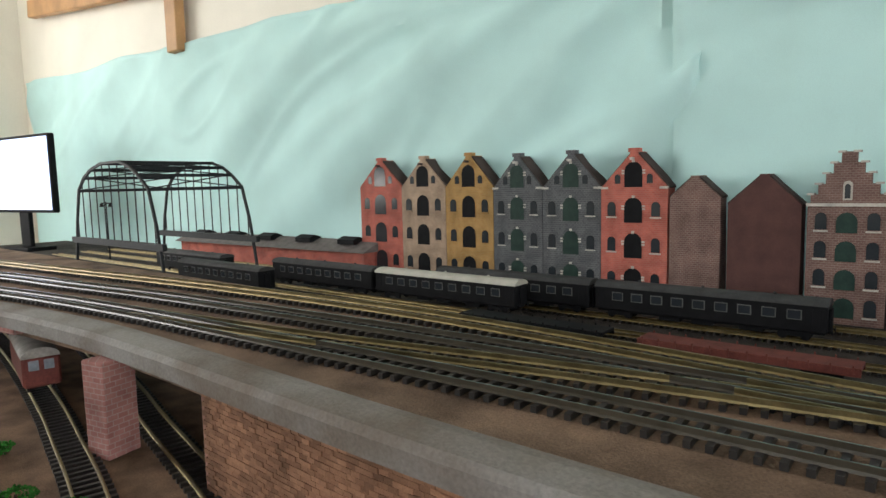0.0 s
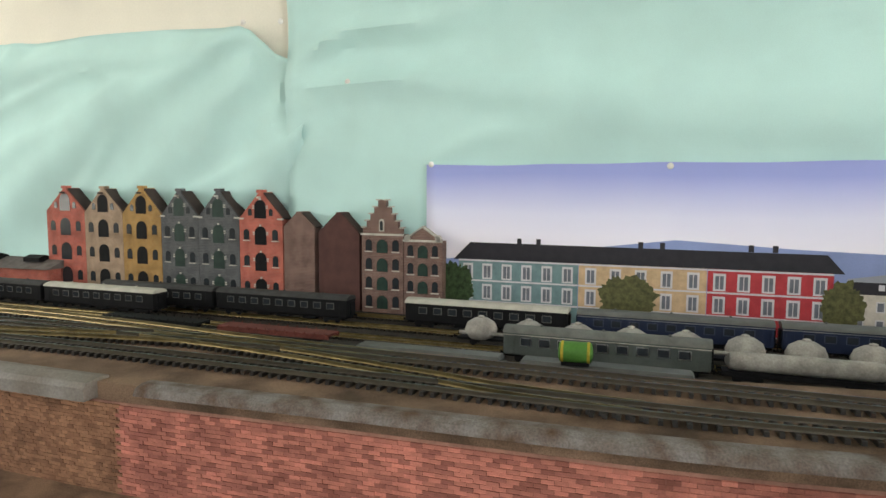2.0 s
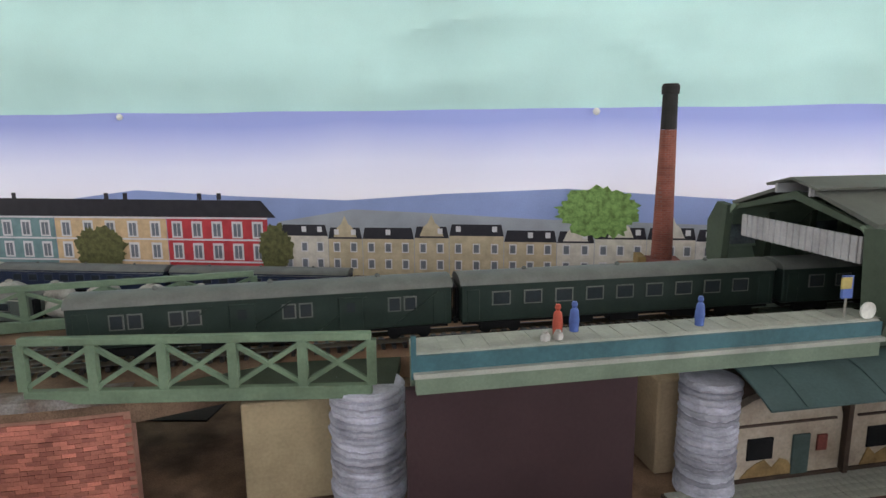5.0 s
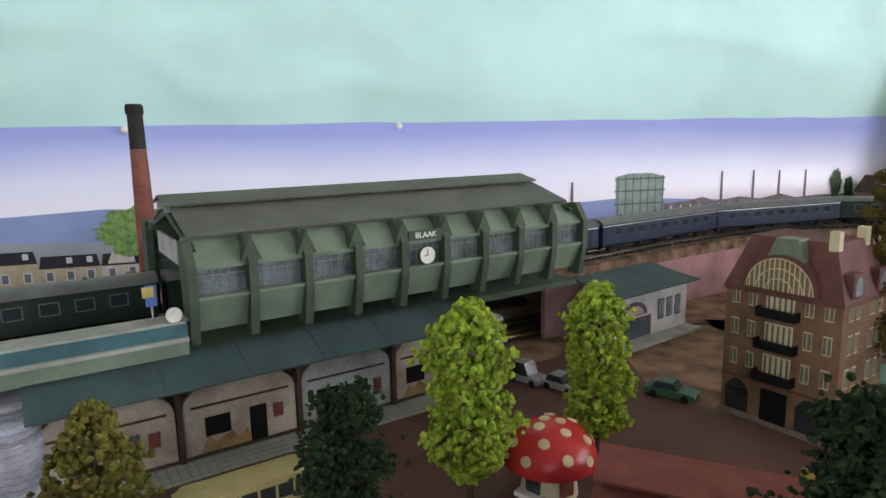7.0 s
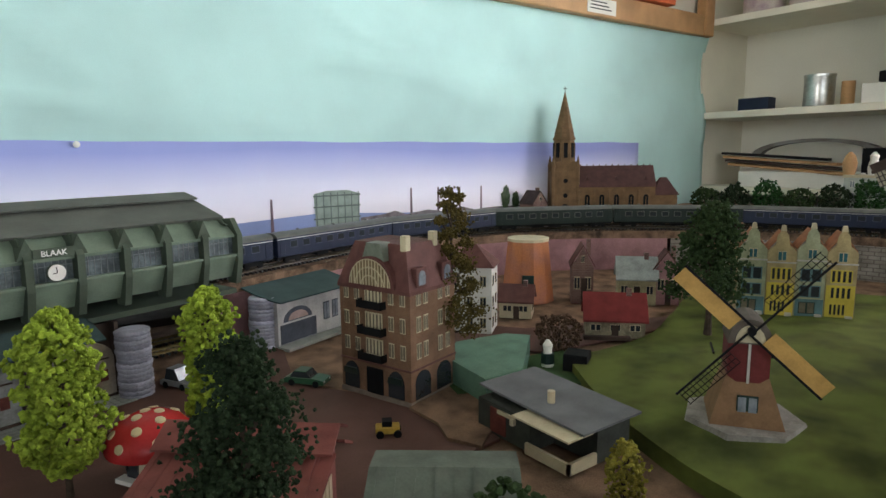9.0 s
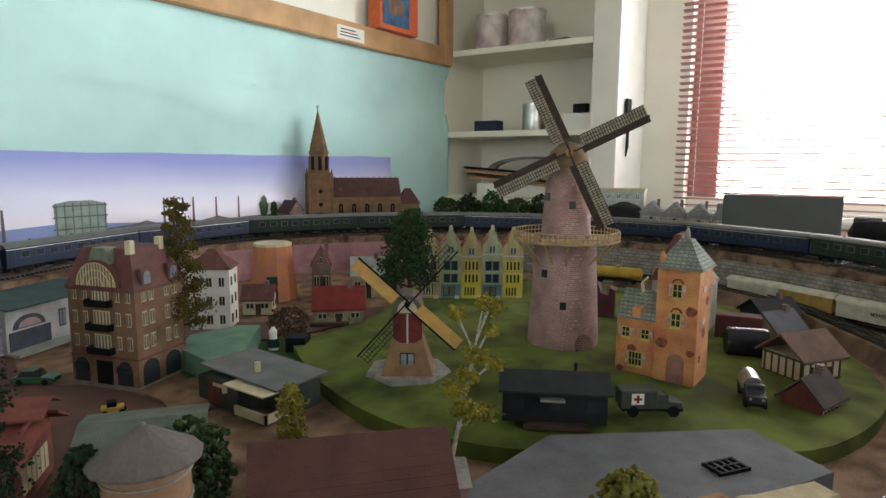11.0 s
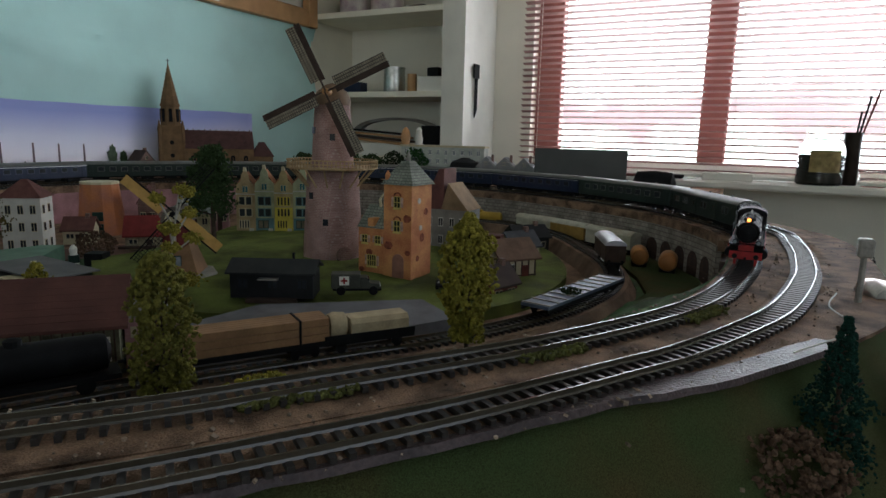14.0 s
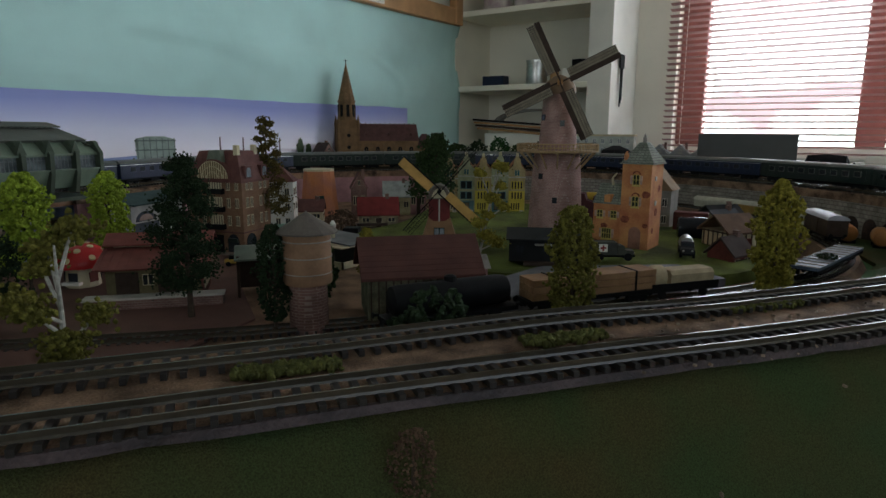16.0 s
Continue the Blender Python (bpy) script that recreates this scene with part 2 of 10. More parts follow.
def spline(points, step=0.01):
    """A smooth line through points, sampled evenly."""
    P = [Vector((*p, 0)) if len(p) == 2 else Vector(p) for p in points]
    P = [2 * P[0] - P[1], *P, 2 * P[-1] - P[-2]]
    raw = []
    for i in range(1, len(P) - 2):
        a, b, c, d = P[i - 1:i + 3]
        for k in range(24):
            t = k / 24
            raw.append(0.5 * ((2 * b) + (c - a) * t + (2 * a - 5 * b + 4 * c - d) * t * t + (3 * b - a - 3 * c + d) * t ** 3))
    raw.append(P[-2])
    out, left = [raw[0]], step
    for a, b in zip(raw, raw[1:]):
        seg = (b - a).length
        while seg >= left:
            a = a + (b - a) * (left / seg)
            seg = (b - a).length
            out.append(a.copy()); left = step
        left -= seg
    return out


def normals(line):
    n = []
    for i, p in enumerate(line):
        d = line[min(i + 1, len(line) - 1)] - line[max(i - 1, 0)]
        d.z = 0
        d.normalize()
        n.append(Vector((-d.y, d.x, 0)))
    return n


def sweep(bm, line, outline):
    """Carry an outline of (sideways, up) along a line."""
    ns = normals(line)
    rings = [[bm.verts.new(p + n * u + Vector((0, 0, v))) for u, v in outline] for p, n in zip(line, ns)]
    k = len(outline)
    for a, b in zip(rings, rings[1:]):
        for i in range(k):
            bm.faces.new((a[i], a[(i + 1) % k], b[(i + 1) % k], b[i]))
    bm.faces.new(rings[0][::-1]); bm.faces.new(rings[-1])
    return bm


GAUGE, RAILTOP = 0.0165, 1.090


# stretches of the plan where single sleepers can be told apart: x from, to, y from, to
NEARTRACK = [(-0.6, 0.85, -0.05, 0.34), (1.3, 2.46, -0.80, -0.20)]


def track(points, label, metal, base=1.083, group="tracks", most=290):
    """Two rails on sleepers, from base up; the sleepers of the near stretches are parts, the rest one row."""
    line = spline(points, 0.0085)
    for p in line:
        p.z = base if len(points[0]) == 2 else p.z
    t = thing("railway_track", 0, 0, 0, 0, label, "track", group)
    for side in (-1, 1):
        bm = bmesh.new()
        c = side * (GAUGE / 2 + 0.0006)
        sweep(bm, line, [(c - 0.0010, 0.003), (c + 0.0010, 0.003), (c + 0.0004, 0.0042), (c + 0.0005, 0.0068), (c - 0.0005, 0.0068), (c - 0.0004, 0.0042)])
        part("rail", bm, metal, t)
    tie = bpy.data.meshes.new("sleeper")
    bm = B((-0.0145, -0.0015, 0.0, 0.0145, 0.0015, 0.0032)); bm.to_mesh(tie); bm.free(); tie.materials.append(SLEEPER)
    bm = bmesh.new()
    made = 0
    for p, n in zip(line, normals(line)):
        if made < most and any(x0 < p.x < x1 and y0 < p.y < y1 for x0, x1, y0, y1 in NEARTRACK):
            o = new("sleeper", tie)
            o.parent = t
            o.matrix_basis = pose(p.x, p.y, p.z, 0, 0, math.degrees(math.atan2(n.y, n.x)))
            made += 1
            continue
        d = Vector((n.y, -n.x, 0))
        w = [p + n * (a * 0.0145) + d * (b * 0.0015) for a, b in ((-1, -1), (1, -1), (1, 1), (-1, 1))]
        lo = [bm.verts.new(q) for q in w]; hi = [bm.verts.new(q + Vector((0, 0, 0.0032))) for q in w]
        bm.faces.new(hi)
        for i in range(4):
            bm.faces.new((lo[i], lo[(i + 1) % 4], hi[(i + 1) % 4], hi[i]))
    if len(bm.faces):
        tagged(part("sleeper_row", bm, SLEEPER, t), kind="stuff")
    return line


def along(line, s, step=0.0085):
    i = max(0, min(len(line) - 2, int(s / step)))
    return line[i].lerp(line[i + 1], s / step - i)

# ---- the room ----
def wall_with_hole(name, axis, at, thick, u0, u1, z0, z1, holes, label):
    """A wall along u with rectangular openings (u0, u1, z0, z1)."""
    bm = bmesh.new()
    us = sorted({u0, u1, *[h[0] for h in holes], *[h[1] for h in holes]})
    for a, b in zip(us, us[1:]):
        spans = [(z0, z1)]
        for h in holes:
            if a >= h[0] - 1e-6 and b <= h[1] + 1e-6:
                spans = [(z0, h[2]), (h[3], z1)]
        for c, d in spans:
            if axis == "x":
                box(bm, at, a, c, at + thick, b, d)
            else:
                box(bm, a, at, c, b, at + thick, d)
    return solo(name, bm, WALLPAINT, label, "wall", kind="structure")


WX = 3.85
solo("floor", B((-3.2, -2.7, -0.1, 4.1, 1.1, 0.0)), FLOOR, "grey linoleum floor of the hobby room", "floor", kind="structure")
solo("ceiling", B((-3.2, -2.7, 2.5, 4.1, 1.1, 2.6)), CEILING, "plain white ceiling of the hobby room", "ceiling", kind="structure")
solo("wall_north", B((-3.1, 0.95, 0.0, WX, 1.05, 2.5)), WALLPAINT, "cream painted wall behind the pinned cloth", "wall", kind="structure")
wall_with_hole("wall_east", "x", WX, 0.12, -2.6, 1.05, 0.0, 2.5, [(-1.75, 0.10, 1.10, 2.25)], "cream painted wall with a wide blind-hung window")
wall_with_hole("wall_west", "x", -3.1, 0.12, -2.6, 0.95, 0.0, 2.5, [(-1.3, 0.3, 1.05, 2.3)], "cream painted wall with a window")
wall_with_hole("wall_south", "y", -2.7, 0.12, -3.1, 3.97, 0.0, 2.5, [(-0.6, 1.8, 1.3, 2.4)], "cream painted wall behind the camera's way")

# east window: frame, panes, sill and venetian blind
win = thing("window_1", WX, 0, 0, 0, "white framed window with closed red-tinted venetian blind", "window", kind="structure")
fr = [(0.05, -1.75, 1.10, 0.10, 0.10, 1.15), (0.05, -1.75, 2.19, 0.10, 0.10, 2.25), (0.05, -1.75, 1.15, 0.10, -1.69, 2.19)]
for b in fr:
    part("window_frame", B(b, bevel=0.004), WHITEPAINT, win)
PINKFRAME = pbr("red_window_mullion", (0.34, 0.15, 0.13), 0.5, scale=20, vary=0.15)
for y, w in ((0.05, 0.049), (-0.55, 0.045)):
    part("mullion", B((0.05, y - w, 1.15, 0.10, y + w, 2.19), bevel=0.004), PINKFRAME, win, "reddish window mullion")
sill = solo("window_sill", B((WX - 0.17, -1.8, 1.075, WX + 0.05, 0.16, 1.10), bevel=0.006), WHITEPAINT, "white painted window sill with odds and ends", "sill", kind="structure")
SLAT = pbr("pinkish_blind_slat", (0.36, 0.20, 0.185), 0.45, scale=20, vary=0.1, bump=0.0)
blind = thing("venetian_blind", WX - 0.03, 0, 0, 0, "half-open venetian blind with thin pinkish slats", "blind")
k = 0
bmS = bmesh.new()
box(bmS, -0.0125, -1.72, -0.0006, 0.0125, 0.125, 0.0006, m=pose(0, 0, 0, 0, 14, 0))
slat = part("slat", bmS, SLAT, blind, m=pose(0, 0, 1.125))
for k in range(1, 51):
    o = new("slat", slat.data)
    o.parent, o.matrix_basis = blind, pose(0, 0, 1.125 + 0.0218 * k)
for y in (0.06, -0.05, -0.62, -1.1, -1.6):
    bm = bmesh.new()
    rod(bm, (0, y, 1.115), (0, y, 2.24), 0.0012)
    part("cord", bm, WHITEPAINT, blind)
part("bottom_rail", B((-0.013, -1.72, 1.103, 0.013, 0.125, 1.114), bevel=0.002), WHITEPAINT, blind)
part("head_rail", B((-0.015, -1.73, 2.235, 0.02, 0.13, 2.27), bevel=0.003), WHITEPAINT, blind)
# the bright street seen past the blind
OUTSIDE = bpy.data.materials.new("bright_overcast_street")
OUTSIDE.use_nodes = True
on, ol = OUTSIDE.node_tree.nodes, OUTSIDE.node_tree.links
oe = on["Principled BSDF"]
otc, ono, ora = on.new("ShaderNodeTexCoord"), on.new("ShaderNodeTexNoise"), on.new("ShaderNodeValToRGB")
ono.inputs["Scale"].default_value = 1.6
osp, oad, omr = on.new("ShaderNodeSeparateXYZ"), on.new("ShaderNodeMath"), on.new("ShaderNodeMapRange")
oad.operation, oad.inputs[1].default_value = "MULTIPLY_ADD", 0.9
ol.new(otc.outputs["Object"], ono.inputs["Vector"]); ol.new(otc.outputs["Object"], osp.inputs[0])
ol.new(ono.outputs["Fac"], oad.inputs[0]); ol.new(osp.outputs[2], oad.inputs[2])
omr.inputs[1].default_value, omr.inputs[2].default_value = 1.0, 3.0
ol.new(oad.outputs[0], omr.inputs[0]); ol.new(omr.outputs[0], ora.inputs[0])
ora.color_ramp.elements[0].position, ora.color_ramp.elements[0].color = 0.26, (0.75, 0.85, 0.75, 1)
ora.color_ramp.elements[1].position, ora.color_ramp.elements[1].color = 0.70, (1.0, 1.0, 1.0, 1)
for at_, col_ in ((0.34, (0.9, 0.9, 0.9, 1)), (0.40, (0.25, 0.165, 0.175, 1)), (0.50, (0.27, 0.185, 0.195, 1)), (0.55, (0.95, 0.95, 0.97, 1))):
    ora.color_ramp.elements.new(at_).color = col_
ol.new(ora.outputs[0], oe.inputs["Emission Color"]); oe.inputs["Emission Strength"].default_value = 6.0
oe.inputs["Base Color"].default_value = (0.5, 0.5, 0.5, 1)
solo("backdrop", B((7.0, -5.5, -1.0, 7.05, 3.0, 4.5)), OUTSIDE, "bright overcast street outside the window", "backdrop", kind="structure")

# teal cloth pinned over the north wall, in two sheets
# folds pulled tight from the pins: from x, z to x, z, depth, width
FOLDS = [(-0.354, 1.566, -1.02, 1.269, 0.022, 0.030), (-0.318, 1.506, -0.493, 1.30, 0.016, 0.020), (-0.263, 1.53, -0.271, 1.20, 0.014, 0.016), (-0.375, 1.545, -1.45, 1.50, 0.020, 0.028), (-0.70, 1.46, -1.35, 1.20, 0.022, 0.034), (-1.0, 1.58, -1.6, 1.22, 0.022, 0.04),
         (-0.118, 1.442, 0.93, 1.335, 0.032, 0.028), (-0.167, 1.516, 0.30, 1.60, 0.028, 0.024), (0.10, 1.30, 0.55, 1.42, 0.019, 0.024), (1.01, 1.40, 1.75, 1.45, 0.028, 0.024), (0.93, 1.37, 0.965, 1.29, 0.023, 0.016), (0.96, 1.29, 1.30, 1.38, 0.028, 0.022), (1.30, 1.38, 1.50, 1.30, 0.025, 0.020), (1.55, 1.33, 1.95, 1.36, 0.019, 0.018), (2.2, 1.44, 3.0, 1.36, 0.023, 0.03)]


def fold_depth(x, z, seed, turn, size, sag):
    """How far the slack cloth stands off the wall: long folds along one direction and finer creases."""
    c, s = math.cos(radians(turn)), math.sin(radians(turn))
    u, v = x * c + z * s, z * c - x * s
    v += 0.10 * noise.noise(Vector((u * 1.1, v * 0.8, seed + 9)))
    long_fold = 1 - abs(noise.noise(Vector((u * 0.55, v * 5.0, seed)))) * 2
    soft = noise.noise(Vector((u * 1.2, v * 8.0, seed + 3)))
    crease = max(0.0, 1 - abs(noise.noise(Vector((u * 1.5, v * 4.0, seed + 5)))) * 16)
    pulled = 0.0
    for x0, z0, x1, z1, deep, wide in FOLDS:
        ex, ez = x1 - x0, z1 - z0
        k = ((x - x0) * ex + (z - z0) * ez) / (ex * ex + ez * ez)
        if -0.1 < k < 1.1:
            off = ((x - x0) * ez - (z - z0) * ex) / math.hypot(ex, ez) + 0.012 * math.sin(9 * k)
            pulled += deep * (1 - 0.5 * k) * math.exp(-(off / (wide * (0.5 + k))) ** 2) * min(1.0, (1.1 - k) * 4, (k + 0.1) * 8)
    return pulled + size * (0.75 * long_fold + 0.45 * soft + 0.30 * crease) + sag * 0.5 * (1 + math.sin(9 * z + 1.3 * x + seed))


def slack(x, z):
    """How far the cloth can stand off: held flat behind the poster, free above it and at the loose end."""
    return 0.044 if x < -0.22 else 0.019 + 0.017 * min(1.0, max(0.0, (z - 1.275) / 0.05))


def cloth(name, x0, x1, top, y, seed, label, turn, size, sag, seam=None):
    bm = bmesh.new()
    nx, nz = int((x1 - x0) / 0.02), 60
    grid = []
    for i in range(nx + 1):
        x = x0 + (x1 - x0) * i / nx
        t_ = top(x) + 0.004 * math.sin(x * 9 + seed)
        row = []
        for j in range(nz + 1):
            z = 0.9 + (t_ - 0.9) * j / nz
            d = max(0.0, fold_depth(x, z, seed, turn, size, sag))
            if seam is not None and z < 1.45:
                d += 0.010 / (1 + math.exp(-(x - seam) * 220)) * min(1, (1.45 - z) * 12)
            row.append(bm.verts.new((x, y - 0.003 - slack(x, z) * math.tanh(d / slack(x, z)), z)))
        grid.append(row)
    for i in range(nx):
        for j in range(nz):
            bm.faces.new((grid[i][j], grid[i + 1][j], grid[i + 1][j + 1], grid[i][j + 1]))
    ob = solo(name, bm, CLOTH, label, "cloth", smooth=True)
    md = ob.modifiers.new("thickness", "SOLIDIFY"); md.thickness = 0.0012
    return ob


cloth("backdrop_cloth", -2.9, -0.20, lambda x: 1.575 - 0.024 * (x + 0.33) if x < -0.33 else 1.575 - 0.068 * min(1, (x + 0.33) / 0.08), 0.9495, 1.0, "pale teal backdrop cloth with slack diagonal folds, pinned to the wall", 32, 0.030, 0.0)
cloth("backdrop_cloth", -0.24, 3.58, lambda x: 1.80 - 0.14 * max(0, x - 0.2) / 3.3, 0.945, 7.0, "pale teal backdrop cloth pinned flat with soft creases", -6, 0.023, 0.003, seam=-0.09)

PIN = pbr("white_pin_head", (0.8, 0.78, 0.74), 0.35, scale=50, vary=0.1)
for x, z in ((-0.09, 1.445), (0.085, 1.283), (0.507, 1.276), (1.712, 1.276), (1.29, 1.276), (-0.24, 1.572), (-0.33, 1.578)):
    solo("push_pin", L([(0.0045, 0.0), (0.0055, -0.003), (0.0035, -0.0055), (0.001, -0.0062)], 14, axis="y"), PIN, "round white push pin holding the backdrop", "pin", "push pins", smooth=True, m=pose(x, 0.915, z))

# ---- the layout table ----
solo("table_top", B((-2.6, -0.35, 0.94, 1.25, 0.94, 0.985), (1.25, -0.75, 0.94, 3.62, 0.94, 0.985)), BOARD, "brown chipboard base of the model railway", "table top", kind="structure")
for x, y in ((-2.1, -0.3), (-2.1, 0.85), (0.8, -0.3), (0.8, 0.85), (3.5, -0.68), (3.5, 0.85)):
    solo("table_leg", B((x - 0.035, y - 0.035, 0.0, x + 0.035, y + 0.035, 0.94)), WOOD, "square pine leg under the layout board", "leg", kind="structure")


def ground(name, poly, z0, z1, mat, label, category, kind="structure", rough=0.0, seed=0):
    bm = PR(poly, z0, z1, "z")
    return solo(name, bm, mat, label, category, kind=kind)


ground("ground", [(-2.6, -0.35), (1.25, -0.35), (1.5, -0.45), (1.9, -0.62), (2.3, -0.72), (2.75, -0.62), (3.6, -0.6), (3.6, 0.93), (-2.6, 0.93)], 0.985, 0.9965, GRAVEL, "brown scattered ballast ground of the town", "ground")
# main line and outer line
MAIN = [(-1.6, -0.02), (-0.9, 0.13), (-0.64, 0.177), (-0.45, 0.200), (-0.26, 0.211), (0.0, 0.224), (0.3, 0.227), (0.52, 0.227), (0.66, 0.239), (0.74, 0.258), (0.82, 0.287), (0.90, 0.318), (1.08, 0.380), (1.46, 0.494), (1.85, 0.607), (2.12, 0.70), (2.36, 0.745), (2.6, 0.685), (2.8, 0.53), (2.95, 0.345),
        (3.015, 0.1), (2.99, -0.15), (2.90, -0.36), (2.76, -0.56), (2.56, -0.695), (2.42, -0.7185), (2.266, -0.7245), (2.126, -0.712), (2.036, -0.6935), (1.957, -0.6615), (1.868, -0.6128), (1.800, -0.568), (1.746, -0.530), (1.698, -0.496), (1.627, -0.4375), (1.560, -0.392), (1.516, -0.363), (1.394, -0.278), (1.2, -0.14)]
OUTER = [(-1.6, 0.06), (-0.9, 0.20), (-0.64, 0.235), (-0.45, 0.258), (-0.1, 0.283), (0.3, 0.291), (0.52, 0.290), (0.68, 0.291), (0.755, 0.307), (0.87, 0.346), (1.06, 0.43), (1.44, 0.549), (1.83, 0.662), (2.10, 0.757), (2.36, 0.806), (2.63, 0.738), (2.845, 0.568), (3.0, 0.365), (3.078, 0.1),
         (3.05, -0.17), (2.955, -0.393), (2.805, -0.605), (2.59, -0.750), (2.43, -0.777), (2.265, -0.780), (2.158, -0.7715), (2.056, -0.7545), (1.98, -0.730), (1.905, -0.699), (1.859, -0.673), (1.791, -0.634), (1.735, -0.5985), (1.655, -0.5415), (1.597, -0.4965), (1.472, -0.4035), (1.373, -0.3335), (1.2, -0.2105)]
main = track(MAIN, "main line of bright steel rails on black sleepers", STEEL)
outer = track(OUTER, "outer line of bright steel rails on black sleepers", STEEL)
i0 = next(i for i, p in enumerate(main) if p.x > 1.80)
loop = [p.copy() for p in main[i0::3]]


def bend(i0, i1, outline, name, mat, label, cat, lift=0.0, kind="structure"):
    line = [p + Vector((0, 0, lift)) for p in main[i0:i1:3]]
    return solo(name, sweep(bmesh.new(), line, outline), mat, label, cat, kind=kind)


iE = len(main) - 1
iN = next(i for i, p in enumerate(main) if p.x > 2.80)
iS = next(i for i, p in enumerate(main) if i > iN and p.y < -0.60 and p.x < 2.50)
iT = next(i for i, p in enumerate(main) if i > iS and p.x < 2.45)
bend(iT, iE, [(-0.021, -0.016), (0.034, -0.016), (0.034, -0.0005), (-0.021, -0.0005)], "trackbed", TRACKGRAVEL, "brown ballasted board under the straightening double track", "trackbed")
bend(i0, iT + 1, [(-0.034, -0.016), (0.036, -0.016), (0.036, -0.0005), (-0.034, -0.0005)], "trackbed", TRACKGRAVEL, "brown ballasted board that carries the curved double track", "trackbed")
bend(i0, iN, [(-0.0335, -0.086), (-0.026, -0.086), (-0.026, -0.016), (-0.0335, -0.016)], "retaining_wall", PINKWALL, "pink painted stone-pattern retaining wall below the track", "wall")
GREYSTONE = brickwork("grey_stone_wall", (0.34, 0.31, 0.27), (0.25, 0.22, 0.19), (0.16, 0.14, 0.12), 0.016, 0.008)
bend(iN, iS, [(-0.0335, -0.086), (-0.026, -0.086), (-0.026, -0.016), (-0.0335, -0.016)], "retaining_wall", GREYSTONE, "grey stone-pattern retaining wall with arches below the track", "wall")
DARKWALL = brickwork("dark_brick_pier", (0.08, 0.045, 0.035), (0.05, 0.03, 0.025), (0.04, 0.03, 0.03), 0.010, 0.005)
INNERGRASS = pbr("green_flock_bank", (0.062, 0.135, 0.042), 0.8, scale=26, vary=0.7, dirt=(0.045, 0.052, 0.022), fine=1100, bump=1.0)
# grass slopes: inside the near curve, and outside down towards the table's edge
bm = bmesh.new()
iR = next(i for i, p in enumerate(main) if i > iS and p.x < 2.335)
bank = [p.copy() for p in main[iR:iE:2]]
rows = []
for j in range(25):
    w = j / 24
    rows.append([bm.verts.new(p - n * (0.0195 + 0.135 * w) + Vector((0, 0, -0.003 - 0.080 * w ** float(np.interp(p.x, [1.9, 2.12, 2.335], [1.1, 0.9, 0.35])) + min(1, j / 2) * (0.006 * noise.noise(p * 22 + Vector((0, w * 4, 2))) + 0.004 * noise.noise(p * 60 + Vector((0, w * 9, 5))))))) for p, n in zip(bank, normals(bank))])
for a, b in zip(rows, rows[1:]):
    for i in range(len(a) - 1):
        bm.faces.new((a[i], b[i], b[i + 1], a[i + 1]))
ob = solo("grass_slope", bm, INNERGRASS, "green grass bank inside the near curve", "slope", kind="structure", smooth=True)
md = ob.modifiers.new("thickness", "SOLIDIFY"); md.thickness = 0.004; md.offset = -1
ground("grass_patch", [(1.70, -0.37), (1.80, -0.42), (1.93, -0.47), (2.05, -0.53), (2.20, -0.575), (2.32, -0.59), (2.44, -0.58), (2.54, -0.545), (2.64, -0.48), (2.70, -0.43), (2.78, -0.45), (2.70, -0.58), (2.60, -0.645), (2.45, -0.68), (2.25, -0.69), (2.05, -0.65), (1.90, -0.59), (1.74, -0.47)], 0.990, 1.0005, INNERGRASS, "dark green grass mat inside the near curve", "lawn")
ground("grass_patch", [(2.325, -0.590), (2.40, -0.600), (2.50, -0.568), (2.60, -0.52), (2.66, -0.49), (2.70, -0.53), (2.62, -0.615), (2.53, -0.655), (2.44, -0.672), (2.37, -0.668), (2.335, -0.650)], 0.9995, 1.0065, SLOPE, "darker grass sheet with a curled edge before the arches", "lawn")
p, n = main[iT], normals(main[iT - 1:iT + 2])[1]
solo("stone_pier", B((-0.018, -0.016, 0, 0.018, 0.016, 0.060), bevel=0.001), DARKWALL, "dark brick pier at the wall's end", "pier", kind="structure", m=pose(p.x - n.x * 0.012, p.y - n.y * 0.012, 0.998, 0, 0, -5))


def verge(p):
    """How far the board reaches beyond the outer line: hardly at all on the straight, wide round the bend."""
    if p.y > -0.45:
        return 0.022 if p.x > 1.9 else 0.0135
    return float(np.interp(p.x, [1.70, 1.78, 1.83, 1.90, 1.98, 2.10, 2.60, 2.85, 2.95], [0.0140, 0.0165, 0.021, 0.034, 0.045, 0.072, 0.080, 0.05, 0.03]))


def ribbon(name, line, inner, outer_, top, thick, mat, label, cat, ragged=0.0):
    """A strip beside a line, of a width that changes along it."""
    bm = bmesh.new()
    rings = []
    for p, n in zip(line, normals(line)):
        r_ = ragged * noise.noise(Vector((p.x * 45, p.y * 45, 3.0))) + 0.4 * ragged * noise.noise(Vector((p.x * 160, p.y * 160, 7.0)))
        a, b = (inner(p) if callable(inner) else inner), outer_(p) + r_
        rings.append([bm.verts.new(p + n * u + Vector((0, 0, v))) for u, v in ((a, top - thick), (b + 0.002, top - thick), (b, top), (a, top))])
    for a, b in zip(rings, rings[1:]):
        for i in range(4):
            bm.faces.new((a[i], a[(i + 1) % 4], b[(i + 1) % 4], b[i]))
    bm.faces.new(rings[0][::-1]); bm.faces.new(rings[-1])
    return solo(name, bm, mat, label, cat, kind="structure")


